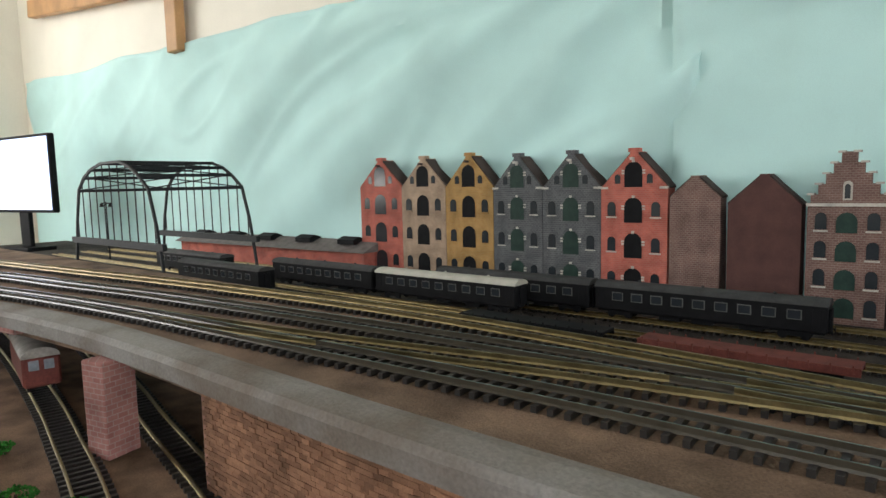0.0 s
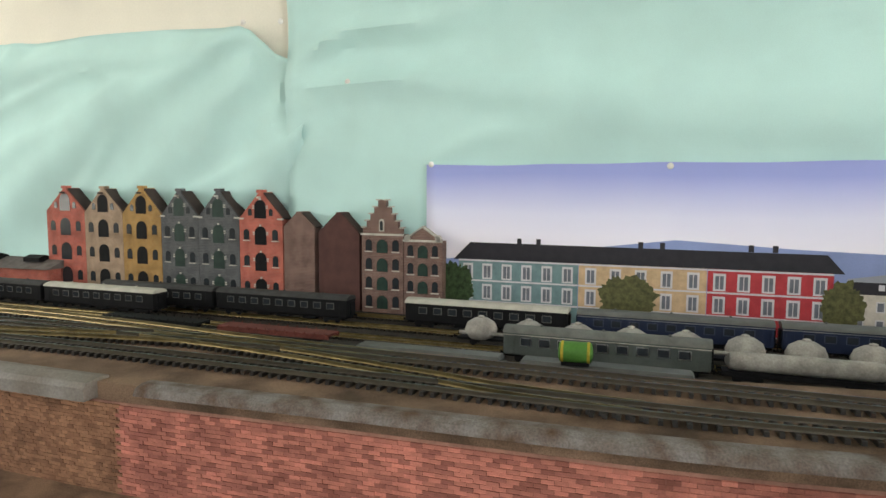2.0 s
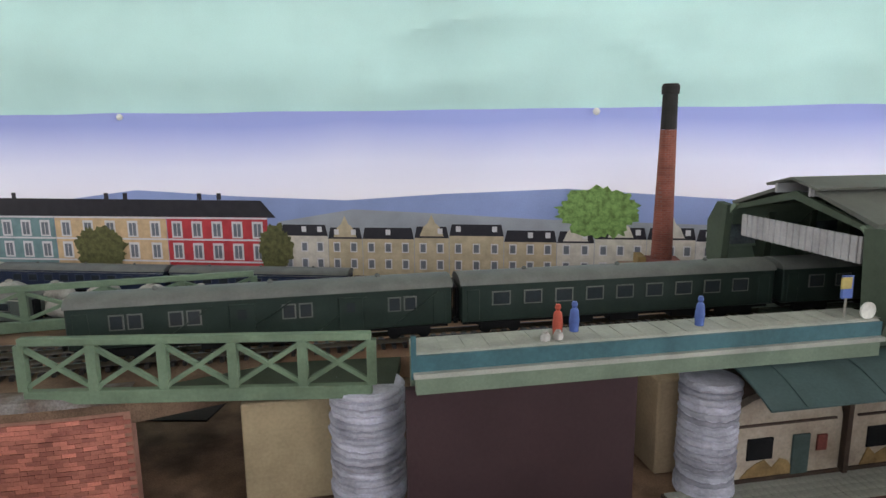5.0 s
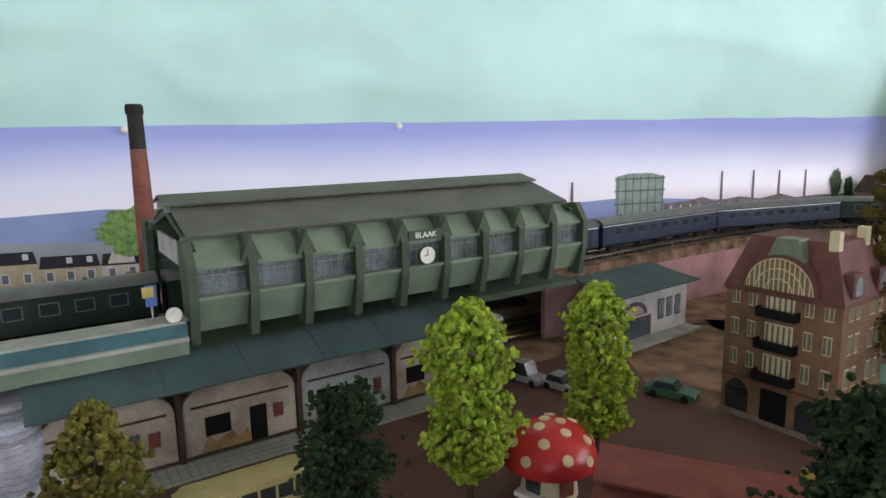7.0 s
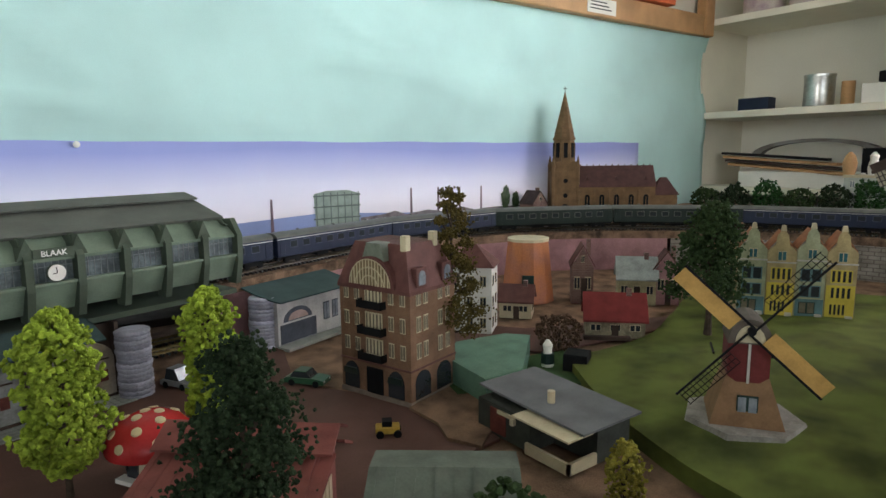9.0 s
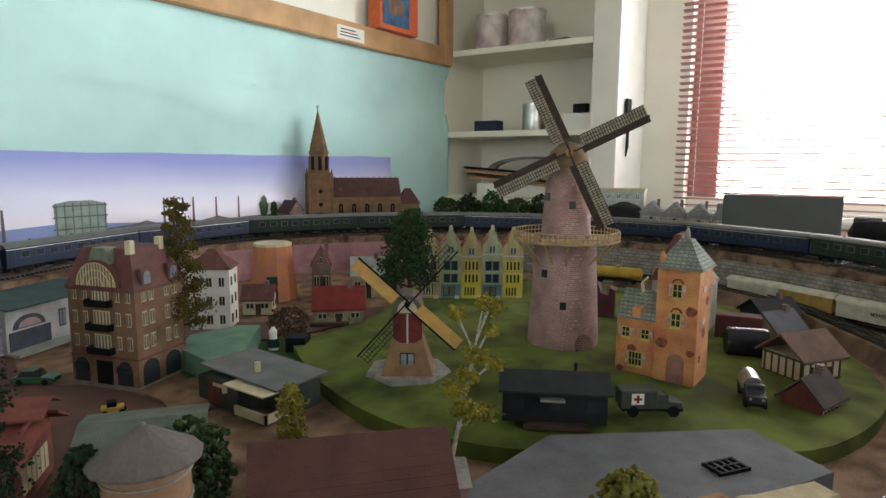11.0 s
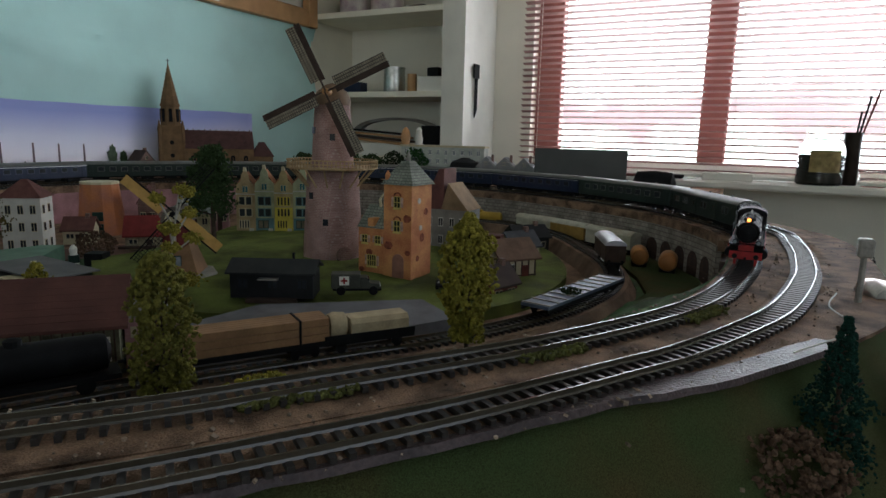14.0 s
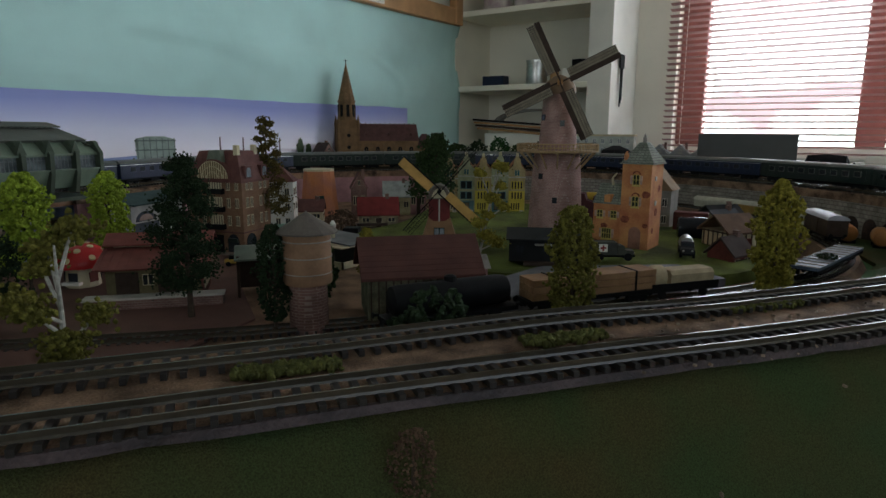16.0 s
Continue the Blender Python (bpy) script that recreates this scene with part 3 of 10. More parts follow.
o0 = next(i for i, p in enumerate(outer) if p.x > 1.80)
ribbon("trackbed", outer[o0::2], -0.028, lambda p: verge(p) - 0.001, -0.0009, 0.016, TRACKGRAVEL, "brown ballasted board under the outer line", "trackbed")
oN = next(i for i, p in enumerate(outer) if p.x > 2.9 and p.y < -0.3)
oline = [p.copy() for p in outer[oN::2]]
bm = bmesh.new()
ns = normals(oline)
rows = []
for j in range(61):
    w = j / 60
    row = []
    for p, n in zip(oline, ns):
        q = p + n * (0.46 * w)
        bumpy = min(1, j / 4) * (0.006 * noise.noise(Vector((q.x * 9, q.y * 9, 2.0))) + 0.0055 * noise.noise(Vector((q.x * 32, q.y * 32, 5.0))) + 0.003 * noise.noise(Vector((q.x * 65, q.y * 65, 8.0))))
        row.append(bm.verts.new(p + n * (verge(p) - 0.001 + 0.46 * w) + Vector((0, 0, -0.003 - 0.30 * w ** 0.8 + bumpy))))
    rows.append(row)
for a, b in zip(rows, rows[1:]):
    for i in range(len(a) - 1):
        bm.faces.new((a[i], a[i + 1], b[i + 1], b[i]))
ob = solo("grass_slope", bm, SLOPE, "worn dark green grass bank falling away from the outer line", "slope", kind="structure", smooth=True)
md = ob.modifiers.new("thickness", "SOLIDIFY"); md.thickness = 0.004; md.offset = -1
LILAC = pbr("pale_lilac_plaster", (0.062, 0.042, 0.043), 0.42, scale=38, vary=0.75, fine=420, bump=1.0, spec=0.35)
ribbon("plaster_edge", [p for p in oline if p.x < 2.02], lambda p: max(0.0120, verge(p) - 0.016), lambda p: max(0.0150, verge(p) + 0.001), 0.0004, 0.0035, LILAC, "pale glossy plaster edge beside the outer line", "edge", ragged=0.003)
# shelf behind the curve, on which the church stands
back = [(p + n * 0.07) for p, n in zip(loop, normals(loop))]
ib = next(i for i, p in enumerate(back) if p.y < -0.62 and p.x > 2.5)
ground("deck", [(p.x, p.y) for p in back[:ib:4]] + [(3.62, -0.62), (3.62, 0.93), (1.86, 0.93)], 1.06, 1.0805, BOARD, "brown board deck behind the curved tracks", "deck")
ground("deck", [(1.30, 0.40), (1.40, 0.43), (1.80, 0.565), (1.86, 0.59), (1.86, 0.72), (1.30, 0.72), (1.28, 0.60), (0.9, 0.47), (1.0, 0.33)], 1.066, 1.0825, BOARD, "brown board deck under the station tracks", "deck")

# left yard deck with its curved front edge
EDGE = [(-1.6, -0.08), (-0.9, 0.08), (-0.64, 0.138), (-0.45, 0.160), (-0.3, 0.162), (-0.1, 0.157), (0.1, 0.157), (0.3, 0.167), (0.5, 0.176), (0.62, 0.189), (0.72, 0.206), (0.86, 0.244), (0.93, 0.270)]
edge = spline(EDGE, 0.02)
ground("yard_deck", [(p.x, p.y + 0.004) for p in edge] + [(1.0, 0.33), (1.0, 0.46), (0.93, 0.447), (0.70, 0.352), (0.5, 0.326), (0.2, 0.330), (-0.3, 0.352), (-1.6, 0.36)], 1.060, 1.0825, BALLAST, "brown sanded deck of the upper yard", "deck")
low = solo("yard_ground", PR([(-2.6, 0.28), (-0.3, 0.30), (0.9, 0.40), (0.9, 0.935), (-2.6, 0.935)], 0.990, 0.998, "z"), DARKEARTH, "dark ash ground of the lower back yard", "ground", kind="structure")
lipline = [p.copy() for p in edge]
for p in lipline:
    p.z = 1.083
ia = next(i for i, p in enumerate(lipline) if p.x > 0.098)
ic = next(i for i, p in enumerate(lipline) if p.x > -0.29)
solo("plaster_edge", sweep(bmesh.new(), lipline[:ia], [(-0.009, -0.013), (0.018, -0.013), (0.015, 0.0018), (0.008, 0.0026), (-0.006, 0.0008), (-0.009, -0.003)]), GREYLIP, "thick grey plaster coping along the curved brick wall", "coping", kind="structure")
solo("plaster_edge", sweep(bmesh.new(), lipline[ia + 1:], [(-0.003, -0.006), (0.020, -0.006), (0.017, 0.0008), (0.007, 0.0014), (0.0, -0.0006)]), RUSTLIP, "worn grey and rusty plaster coping on the red brick wall", "coping", kind="structure")
for pts in ([(-1.6, 0.20), (-0.9, 0.27), (-0.5, 0.312), (-0.25, 0.326), (-0.05, 0.318), (0.12, 0.303), (0.28, 0.2925)], [(-0.42, 0.204), (-0.25, 0.226), (-0.05, 0.262), (0.10, 0.285)], [(0.02, 0.2845), (0.16, 0.274), (0.318, 0.250), (0.40, 0.235), (0.50, 0.2285)]):
    track(pts, "yard siding of tarnished brass rails on black sleepers", BRASSRAIL, group="yard tracks")
for y in (0.52, 0.60, 0.68, 0.76, 0.84):
    track([(-2.0, y), (-0.6, y), (0.1, y), (0.88, y)], "lower yard siding with tarnished rails", BRASSRAIL, base=0.998, group="yard tracks")

solo("back_ground", PR([(0.9, 0.47), (1.28, 0.60), (1.30, 0.72), (1.86, 0.72), (1.86, 0.935), (0.9, 0.935)], 0.998, 1.010, "z"), DARKEARTH, "dark low ground behind the station", "ground", kind="structure")

# ---- left: gabled warehouses before the cloth ----
GLASSGREEN = pbr("dark_green_shutter", (0.02, 0.045, 0.035), 0.5, scale=60, vary=0.3)
STONETRIM = pbr("pale_stone_trim", (0.55, 0.52, 0.46), 0.8, scale=60, vary=0.25)
DARKROOF = pbr("dark_brown_roof_side", (0.07, 0.05, 0.045), 0.85, scale=40, vary=0.3)


def arched(w, h, n=6):
    """The outline of a window of width w and height h with a round head."""
    r = w / 2
    return [(-r, 0), (r, 0)] + [(r * math.cos(a), h - r + r * math.sin(a)) for a in [math.pi * i / n for i in range(n + 1)]]


def pane(parent, name, x, z, outline, y0, y1, mat, label=""):
    return part(name, PR([(x + u, z + v) for u, v in outline], y0, y1), mat, parent, label)


def warehouse(x0, x1, z0, eave, top, wall, glass, label, bare=False, stones=False, group="gabled warehouses"):
    w, c = x1 - x0, (x1 - x0) / 2
    t = thing("warehouse", x0, 0.897, z0, 0, label, "building", group)
    e, p = eave - z0, top - z0
    out = [(0.0005, 0), (w - 0.0005, 0), (w - 0.0005, e), (c + 0.006, p - 0.004), (c + 0.006, p), (c - 0.006, p), (c - 0.006, p - 0.004), (0.0005, e)]
    part("wall", PR(out, 0, 0.036), wall, t)
    for s in (-1, 1):
        a, b = (c + s * (w / 2 + 0.001), e - 0.001), (c + s * 0.005, p - 0.003)
        part("roof", PR([a, b, (b[0], b[1] + 0.003), (a[0], a[1] + 0.003)], 0.004, 0.037), DARKROOF, t, "dark pitched roof slope")
    if bare:
        return t
    f = (e - 0.01) / 3.0
    for k in range(4):
        z = 0.014 + f * k * 0.98
        dw, dh = w * 0.27, f * 0.70
        pane(t, "door_surround", c, z - 0.001, arched(dw + 0.004, dh + 0.003), -0.0006, 0.002, wall)
        pane(t, "door", c, z, arched(dw, dh), -0.0010, 0.002, glass, "arched loading door")
        if k < 3:
            for s in (-1, 1):
                pane(t, "window", c + s * w * 0.33, z + f * 0.18, arched(w * 0.125, f * 0.40), -0.0009, 0.002, PANE)
                part("sill", B((c + s * w * 0.33 - w * 0.08, -0.0022, z + f * 0.13, c + s * w * 0.33 + w * 0.08, 0.001, z + f * 0.165)), STONETRIM if stones else wall, t)
        else:
            for s in (-1, 1):
                pane(t, "window", c + s * w * 0.24, z + f * 0.10, arched(w * 0.085, f * 0.26), -0.0009, 0.002, PANE)
        if stones:
            for s in (-1, 1):
                for v in (0.02, dh * 0.62):
                    part("quoin", B((c + s * (dw / 2 + 0.002) - 0.0022, -0.0017, z + v, c + s * (dw / 2 + 0.002) + 0.0022, 0.001, z + v + 0.0026)), STONETRIM, t)
            part("keystone", B((c - 0.0022, -0.0017, z + dh - 0.001, c + 0.0022, 0.001, z + dh + 0.003)), STONETRIM, t)
    part("hoist_beam", B((c - 0.0016, -0.012, p - 0.013, c + 0.0016, 0.004, p - 0.009)), DARKROOF if not stones else STONETRIM, t)
    pane(t, "attic_window", c, p - 0.024, [(-0.0028, 0), (0.0028, 0), (0.0028, 0.007), (-0.0028, 0.007)], -0.0009, 0.002, PANE)
    part("apex_block", B((c - 0.0085, -0.001, p - 0.001, c + 0.0085, 0.012, p + 0.005)), wall, t)
    if stones:
        for s in (-1, 1):
            a = c + s * (w / 2 - 0.006)
            part("shoulder_stone", B((a - 0.006, -0.002, e - 0.002, a + 0.006, 0.004, e + 0.0015)), STONETRIM, t)
    return t


W_RED = brickwork("salmon_red_brick", (0.52, 0.14, 0.10), (0.45, 0.11, 0.08), (0.45, 0.2, 0.16), 0.006, 0.003, bump=0.2)
W_TAN = brickwork("tan_brick", (0.45, 0.32, 0.22), (0.38, 0.26, 0.18), (0.42, 0.33, 0.25), 0.006, 0.003, bump=0.2)
W_OCHRE = brickwork("ochre_brick", (0.44, 0.26, 0.09), (0.40, 0.22, 0.07), (0.42, 0.28, 0.13), 0.006, 0.003, bump=0.2)
W_GREY = brickwork("grey_stone_brick", (0.11, 0.115, 0.12), (0.08, 0.085, 0.09), (0.17, 0.17, 0.17), 0.006, 0.0035, bump=0.3)
W_BROWN = brickwork("brown_brick", (0.20, 0.115, 0.095), (0.16, 0.09, 0.075), (0.28, 0.21, 0.18), 0.006, 0.003, bump=0.2)
W_PLUM = pbr("plum_brown_card", (0.10, 0.048, 0.042), 0.85, scale=40, vary=0.2)
X = [-0.890, -0.770, -0.656, -0.546, -0.445, -0.339, -0.233]
for i, (wm, gl, lb, e, tp, st) in enumerate([
        (W_RED, PANE, "narrow salmon-red brick warehouse with grey shutters", 1.184, 1.238, False),
        (W_TAN, BLACK, "narrow tan brick warehouse with ivy on its front", 1.182, 1.237, False),
        (W_OCHRE, BLACK, "narrow ochre brick warehouse with black loading doors", 1.180, 1.238, False),
        (W_GREY, GLASSGREEN, "narrow dark grey stone warehouse with green doors", 1.177, 1.232, True),
        (W_GREY, GLASSGREEN, "narrow dark grey stone warehouse with a peaked hoist", 1.176, 1.232, True),
        (W_RED, BLACK, "narrow red brick warehouse with an open loading door", 1.175, 1.230, True)]):
    warehouse(X[i], X[i + 1], 0.998, e, tp, wm, gl, lb, stones=st)
warehouse(-0.231, -0.159, 0.998, 1.160, 1.191, W_BROWN, PANE, "blank brown brick warehouse seen from its plain side", True)
warehouse(-0.150, -0.058, 0.998, 1.150, 1.191, W_PLUM, PANE, "blank dark brown card warehouse with no windows", True)
IVY = pbr("olive_ivy", (0.12, 0.12, 0.03), 0.9, scale=60, vary=0.4)


def town_house(x0, x1, z0, cornice, top, stepped, label):
    w, c = x1 - x0, (x1 - x0) / 2
    t = thing("canal_house", x0, 0.893, z0, 0, label, "building", "gabled warehouses")
    e, p = cornice - z0, top - z0
    part("wall", B((0.0005, 0, 0, w - 0.0005, 0.04, e)), W_BROWN, t)
    if stepped:
        g = [(0.0, e)]
        st = 5
        for k in range(st):
            h = e + (p - e) * k / st
            g += [(c - (w * 0.46) * (1 - k / st), h), (c - (w * 0.46) * (1 - k / st), e + (p - e) * (k + 1) / st)]
        g = g[1:]
        g = g + [(2 * c - u, v) for u, v in g[::-1]]
        part("gable", PR(g, -0.0005, 0.012), W_BROWN, t, "stepped brick gable with pale coping")
        for k in range(st):
            h = e + (p - e) * (k + 1) / st
            u = (w * 0.46) * (1 - k / st)
            for s in (-1, 1):
                part("coping", B((c + s * u - 0.004, -0.002, h - 0.001, c + s * u + 0.004, 0.013, h + 0.0015)), STONETRIM, t)
        pane(t, "window", c, e + 0.006, arched(0.010, 0.024), -0.003, 0.002, STONETRIM, "pale framed gable window")
        pane(t, "window", c, e + 0.008, arched(0.006, 0.018), -0.004, 0.002, PANE)
    else:
        part("gable", PR([(w * 0.05, e), (w * 0.95, e), (c, p)], -0.0005, 0.01), W_BROWN, t, "low brick pediment with pale scrolls")
        for s in (-1, 1):
            a, b = (c + s * w * 0.46, e + 0.001), (c, p + 0.001)
            part("coping", PR([a, b, (b[0], b[1] + 0.003), (a[0], a[1] + 0.003)], -0.003, 0.011), STONETRIM, t)
            part("scroll", L([(0.006, -0.003), (0.0065, 0.004)], 12, axis="y", cx=c + s * w * 0.40, cy=e + 0.005), STONETRIM, t)
    part("cornice", B((-0.001, -0.003, e - 0.002, w + 0.001, 0.0, e + 0.002)), STONETRIM, t)
    f = e / 4.2
    for k in range(4):
        z = 0.008 + f * k
        pane(t, "door", c, z, arched(w * 0.26, f * 0.72), -0.001, 0.002, GLASSGREEN)
        for s in (-1, 1):
            pane(t, "window", c + s * w * 0.32, z + 0.004, arched(w * 0.15, f * 0.6), -0.001, 0.002, PANE)
            part("sill", B((c + s * w * 0.32 - 0.008, -0.002, z + 0.001, c + s * w * 0.32 + 0.008, 0.0, z + 0.003)), STONETRIM, t)
    return t


town_house(-0.052, 0.036, 0.998, 1.150, 1.216, True, "brown brick canal house with a stepped gable")
town_house(0.037, 0.114, 0.998, 1.140, 1.164, False, "brown brick canal house with a curved bell gable")

# ---- the printed panorama pinned on the cloth ----
def sky_print():
    m = bpy.data.materials.new("printed_sky")
    m.use_nodes = True
    n, l = m.node_tree.nodes, m.node_tree.links
    b = n["Principled BSDF"]; b.inputs["Roughness"].default_value = 0.35
    tc, sp, mr, ra, no = n.new("ShaderNodeTexCoord"), n.new("ShaderNodeSeparateXYZ"), n.new("ShaderNodeMapRange"), n.new("ShaderNodeValToRGB"), n.new("ShaderNodeTexNoise")
    l.new(tc.outputs["Object"], sp.inputs[0]); l.new(sp.outputs[2], mr.inputs[0])
    mr.inputs[1].default_value, mr.inputs[2].default_value = 1.11, 1.285
    no.inputs["Scale"].default_value = 3
    ad = n.new("ShaderNodeMath"); ad.operation = "MULTIPLY_ADD"; ad.inputs[1].default_value = 0.25
    l.new(tc.outputs["Object"], no.inputs["Vector"]); l.new(no.outputs["Fac"], ad.inputs[0]); l.new(mr.outputs[0], ad.inputs[2])
    l.new(ad.outputs[0], ra.inputs[0])
    e = ra.color_ramp.elements
    e[0].position, e[0].color = 0.16, (0.88, 0.83, 0.89, 1)
    e[1].position, e[1].color = 1.12, (0.36, 0.41, 0.80, 1)
    k = ra.color_ramp.elements.new(0.62); k.color = (0.72, 0.73, 0.92, 1)
    l.new(ra.outputs[0], b.inputs["Base Color"])
    return m


poster = thing("panorama_poster", 0, 0, 0, 0, "pinned paper panorama of sky, blue hills and town houses", "poster")
bm = bmesh.new()
N = 150
lo, hi = [], []
for i in range(N + 1):
    x = 0.073 + (3.215 - 0.073) * i / N
    d = 0.004 * noise.noise(Vector((x * 4, 3, 0)))
    lo.append(bm.verts.new((x, 0.9195, 0.985)))
    hi.append(bm.verts.new((x, 0.9195 + 0.3 * d, 1.2815 + 0.003 * noise.noise(Vector((x * 7, 0, 0))))))
for i in range(N):
    bm.faces.new((lo[i], lo[i + 1], hi[i + 1], hi[i]))
sheet = part("sheet", bm, sky_print(), poster, smooth=True)
md = sheet.modifiers.new("thickness", "SOLIDIFY"); md.thickness = 0.0008


def ink(name, colour, vary=0.2, scale=60):
    return pbr("print_" + name, colour, 0.4, scale=scale, vary=vary, fine=500, bump=0.0)


YP = 0.9186


def flat(name, outline, mat, layer=0, label=""):
    return part(name, PR(outline, YP - 0.0004 * layer - 0.0003, YP - 0.0004 * layer), mat, poster, label)


HILL = ink("hill", (0.27, 0.34, 0.60), 0.15, 8)
FIELD = ink("field", (0.34, 0.36, 0.40), 0.2, 15)
hillz = [(0.10, 1.105), (0.30, 1.125), (0.52, 1.153), (0.70, 1.143), (0.89, 1.137), (1.05, 1.148), (1.25, 1.157), (1.45, 1.144), (1.7, 1.13), (1.95, 1.124), (2.15, 1.134), (2.35, 1.122), (2.7, 1.112), (3.18, 1.108)]
flat("printed_hill", [(0.10, 1.0)] + [(x, z) for x, z in hillz] + [(3.18, 1.0)], HILL, 0, "hazy blue printed hills")
flat("printed_field", [(0.77, 1.0), (0.77, 1.10), (0.9, 1.122), (1.0, 1.118), (1.2, 1.108), (1.5, 1.10), (1.5, 1.0)], FIELD, 1)
KROOF = ink("black_roof", (0.03, 0.028, 0.035))
PWHITE, PGLASS = ink("white_frame", (0.62, 0.6, 0.62), 0.1), ink("window_glass", (0.16, 0.17, 0.2))
blocks = [(0.139, 0.36, ink("teal_front", (0.17, 0.27, 0.28)), 6), (0.361, 0.57, ink("yellow_front", (0.60, 0.42, 0.25)), 5), (0.571, 0.752, ink("red_front", (0.47, 0.05, 0.06)), 5)]
flat("printed_roof", [(0.128, 1.106), (0.161, 1.139), (0.742, 1.136), (0.767, 1.107)], KROOF, 2, "long black slate roof")
for x in (0.25, 0.285, 0.46, 0.495, 0.63, 0.665):
    flat("printed_chimney", [(x, 1.137), (x + 0.008, 1.137), (x + 0.008, 1.148), (x, 1.148)], KROOF, 3)
for x0, x1, mt, nw in blocks:
    flat("printed_front", [(x0, 1.0), (x1, 1.0), (x1, 1.108), (x0, 1.108)], mt, 2)
    for z in (1.104, 1.0665, 1.028):
        flat("printed_band", [(x0, z), (x1, z), (x1, z + 0.003), (x0, z + 0.003)], PWHITE, 3)
    for k in range(nw):
        c = x0 + (x1 - x0) * (k + 0.5) / nw
        for z in (1.074, 1.036):
            flat("printed_window", [(c - 0.0095, z - 0.003), (c + 0.0095, z - 0.003), (c + 0.0095, z + 0.026), (c - 0.0095, z + 0.026)], PWHITE, 3)
            for s in (-1, 1):
                flat("printed_pane", [(c + s * 0.0035 - 0.0028, z), (c + s * 0.0035 + 0.0028, z), (c + s * 0.0035 + 0.0028, z + 0.022), (c + s * 0.0035 - 0.0028, z + 0.022)], PGLASS, 4)
rr = random.Random(5)
street = [ink("beige_front", (0.60, 0.55, 0.48)), ink("tan_front", (0.50, 0.41, 0.28)), ink("grey_front", (0.36, 0.37, 0.42)), ink("stone_front", (0.66, 0.62, 0.60))]
x = 0.775
while x < 1.50:
    w = rr.uniform(0.05, 0.10)
    top = 1.093 + rr.uniform(-0.006, 0.006)
    mt = street[rr.randrange(4)]
    flat("printed_front", [(x, 1.0), (x + w, 1.0), (x + w, top - 0.019), (x, top - 0.019)], mt, 3)
    flat("printed_roof", [(x, top - 0.019), (x + w, top - 0.019), (x + w - 0.004, top), (x + 0.004, top)], KROOF, 3)
    if rr.random() < 0.45:
        c = x + w / 2
        flat("printed_gable", [(c - 0.02, top - 0.016), (c + 0.02, top - 0.016), (c + 0.013, top), (c + 0.006, top + 0.006), (c, top + 0.02), (c - 0.006, top + 0.006), (c - 0.013, top)], mt, 4)
    n = max(2, int(w / 0.024))
    for k in range(n):
        c = x + w * (k + 0.5) / n
        for z in (1.022, 1.050):
            flat("printed_window", [(c - 0.006, z), (c + 0.006, z), (c + 0.006, z + 0.017), (c - 0.006, z + 0.017)], PWHITE, 5)
            flat("printed_pane", [(c - 0.0042, z + 0.002), (c + 0.0042, z + 0.002), (c + 0.0042, z + 0.015), (c - 0.0042, z + 0.015)], PGLASS, 6)
        if rr.random() < 0.7:
            flat("printed_dormer", [(c - 0.004, top - 0.012), (c + 0.004, top - 0.012), (c + 0.004, top - 0.003), (c - 0.004, top - 0.003)], PWHITE, 5)
    x += w + 0.001
PTREE = [ink("dark_tree", (0.05, 0.085, 0.035), 0.6, 120), ink("light_tree", (0.20, 0.33, 0.10), 0.5, 120), ink("olive_tree", (0.12, 0.12, 0.05), 0.5, 120)]


def printed_tree(cx, cz, rx, rz, mt, seed):
    out = []
    for i in range(72):
        a = 2 * math.pi * i / 72
        q = 1 + 0.25 * noise.noise(Vector((math.cos(a) * 2.2, math.sin(a) * 2.2, seed))) + 0.22 * noise.noise(Vector((math.cos(a) * 9, math.sin(a) * 9, seed)))
        out.append((cx + rx * q * math.cos(a), cz + rz * q * math.sin(a)))
    flat("printed_tree", out, mt, 7)


printed_tree(0.125, 1.055, 0.042, 0.045, PTREE[0], 1); printed_tree(0.445, 1.052, 0.048, 0.038, PTREE[2], 2)
printed_tree(0.765, 1.055, 0.03, 0.04, PTREE[2], 3); printed_tree(1.30, 1.12, 0.062, 0.04, PTREE[1], 4)
printed_tree(2.665, 1.14, 0.014, 0.032, PTREE[0], 6); printed_tree(2.70, 1.13, 0.012, 0.026, PTREE[0], 7)
GAS, GASD = ink("gasometer_green", (0.27, 0.34, 0.30)), ink("gasometer_frame", (0.13, 0.16, 0.15))
flat("printed_gasometer", [(2.135, 1.09), (2.237, 1.09), (2.239, 1.172), (2.21, 1.18), (2.16, 1.18), (2.132, 1.174)], GAS, 2, "printed green gasometer")
for z in (1.12, 1.145, 1.168):
    flat("printed_band", [(2.130, z), (2.241, z), (2.241, z + 0.003), (2.130, z + 0.003)], GASD, 3)
for i in range(7):
    x = 2.136 + 0.0165 * i
    flat("printed_strut", [(x, 1.09), (x + 0.002, 1.09), (x + 0.002, 1.176), (x, 1.176)], GASD, 3)
PCHIM = ink("printed_chimney", (0.17, 0.12, 0.15))
for x, z in ((2.036, 1.168), (2.370, 1.178), (2.447, 1.177), (2.512, 1.175), (2.58, 1.174)):
    flat("printed_chimney", [(x, 1.08), (x + 0.008, 1.08), (x + 0.006, z), (x + 0.002, z)], PCHIM, 2)
PTOWN = ink("printed_far_town", (0.22, 0.19, 0.20), 0.5, 60)
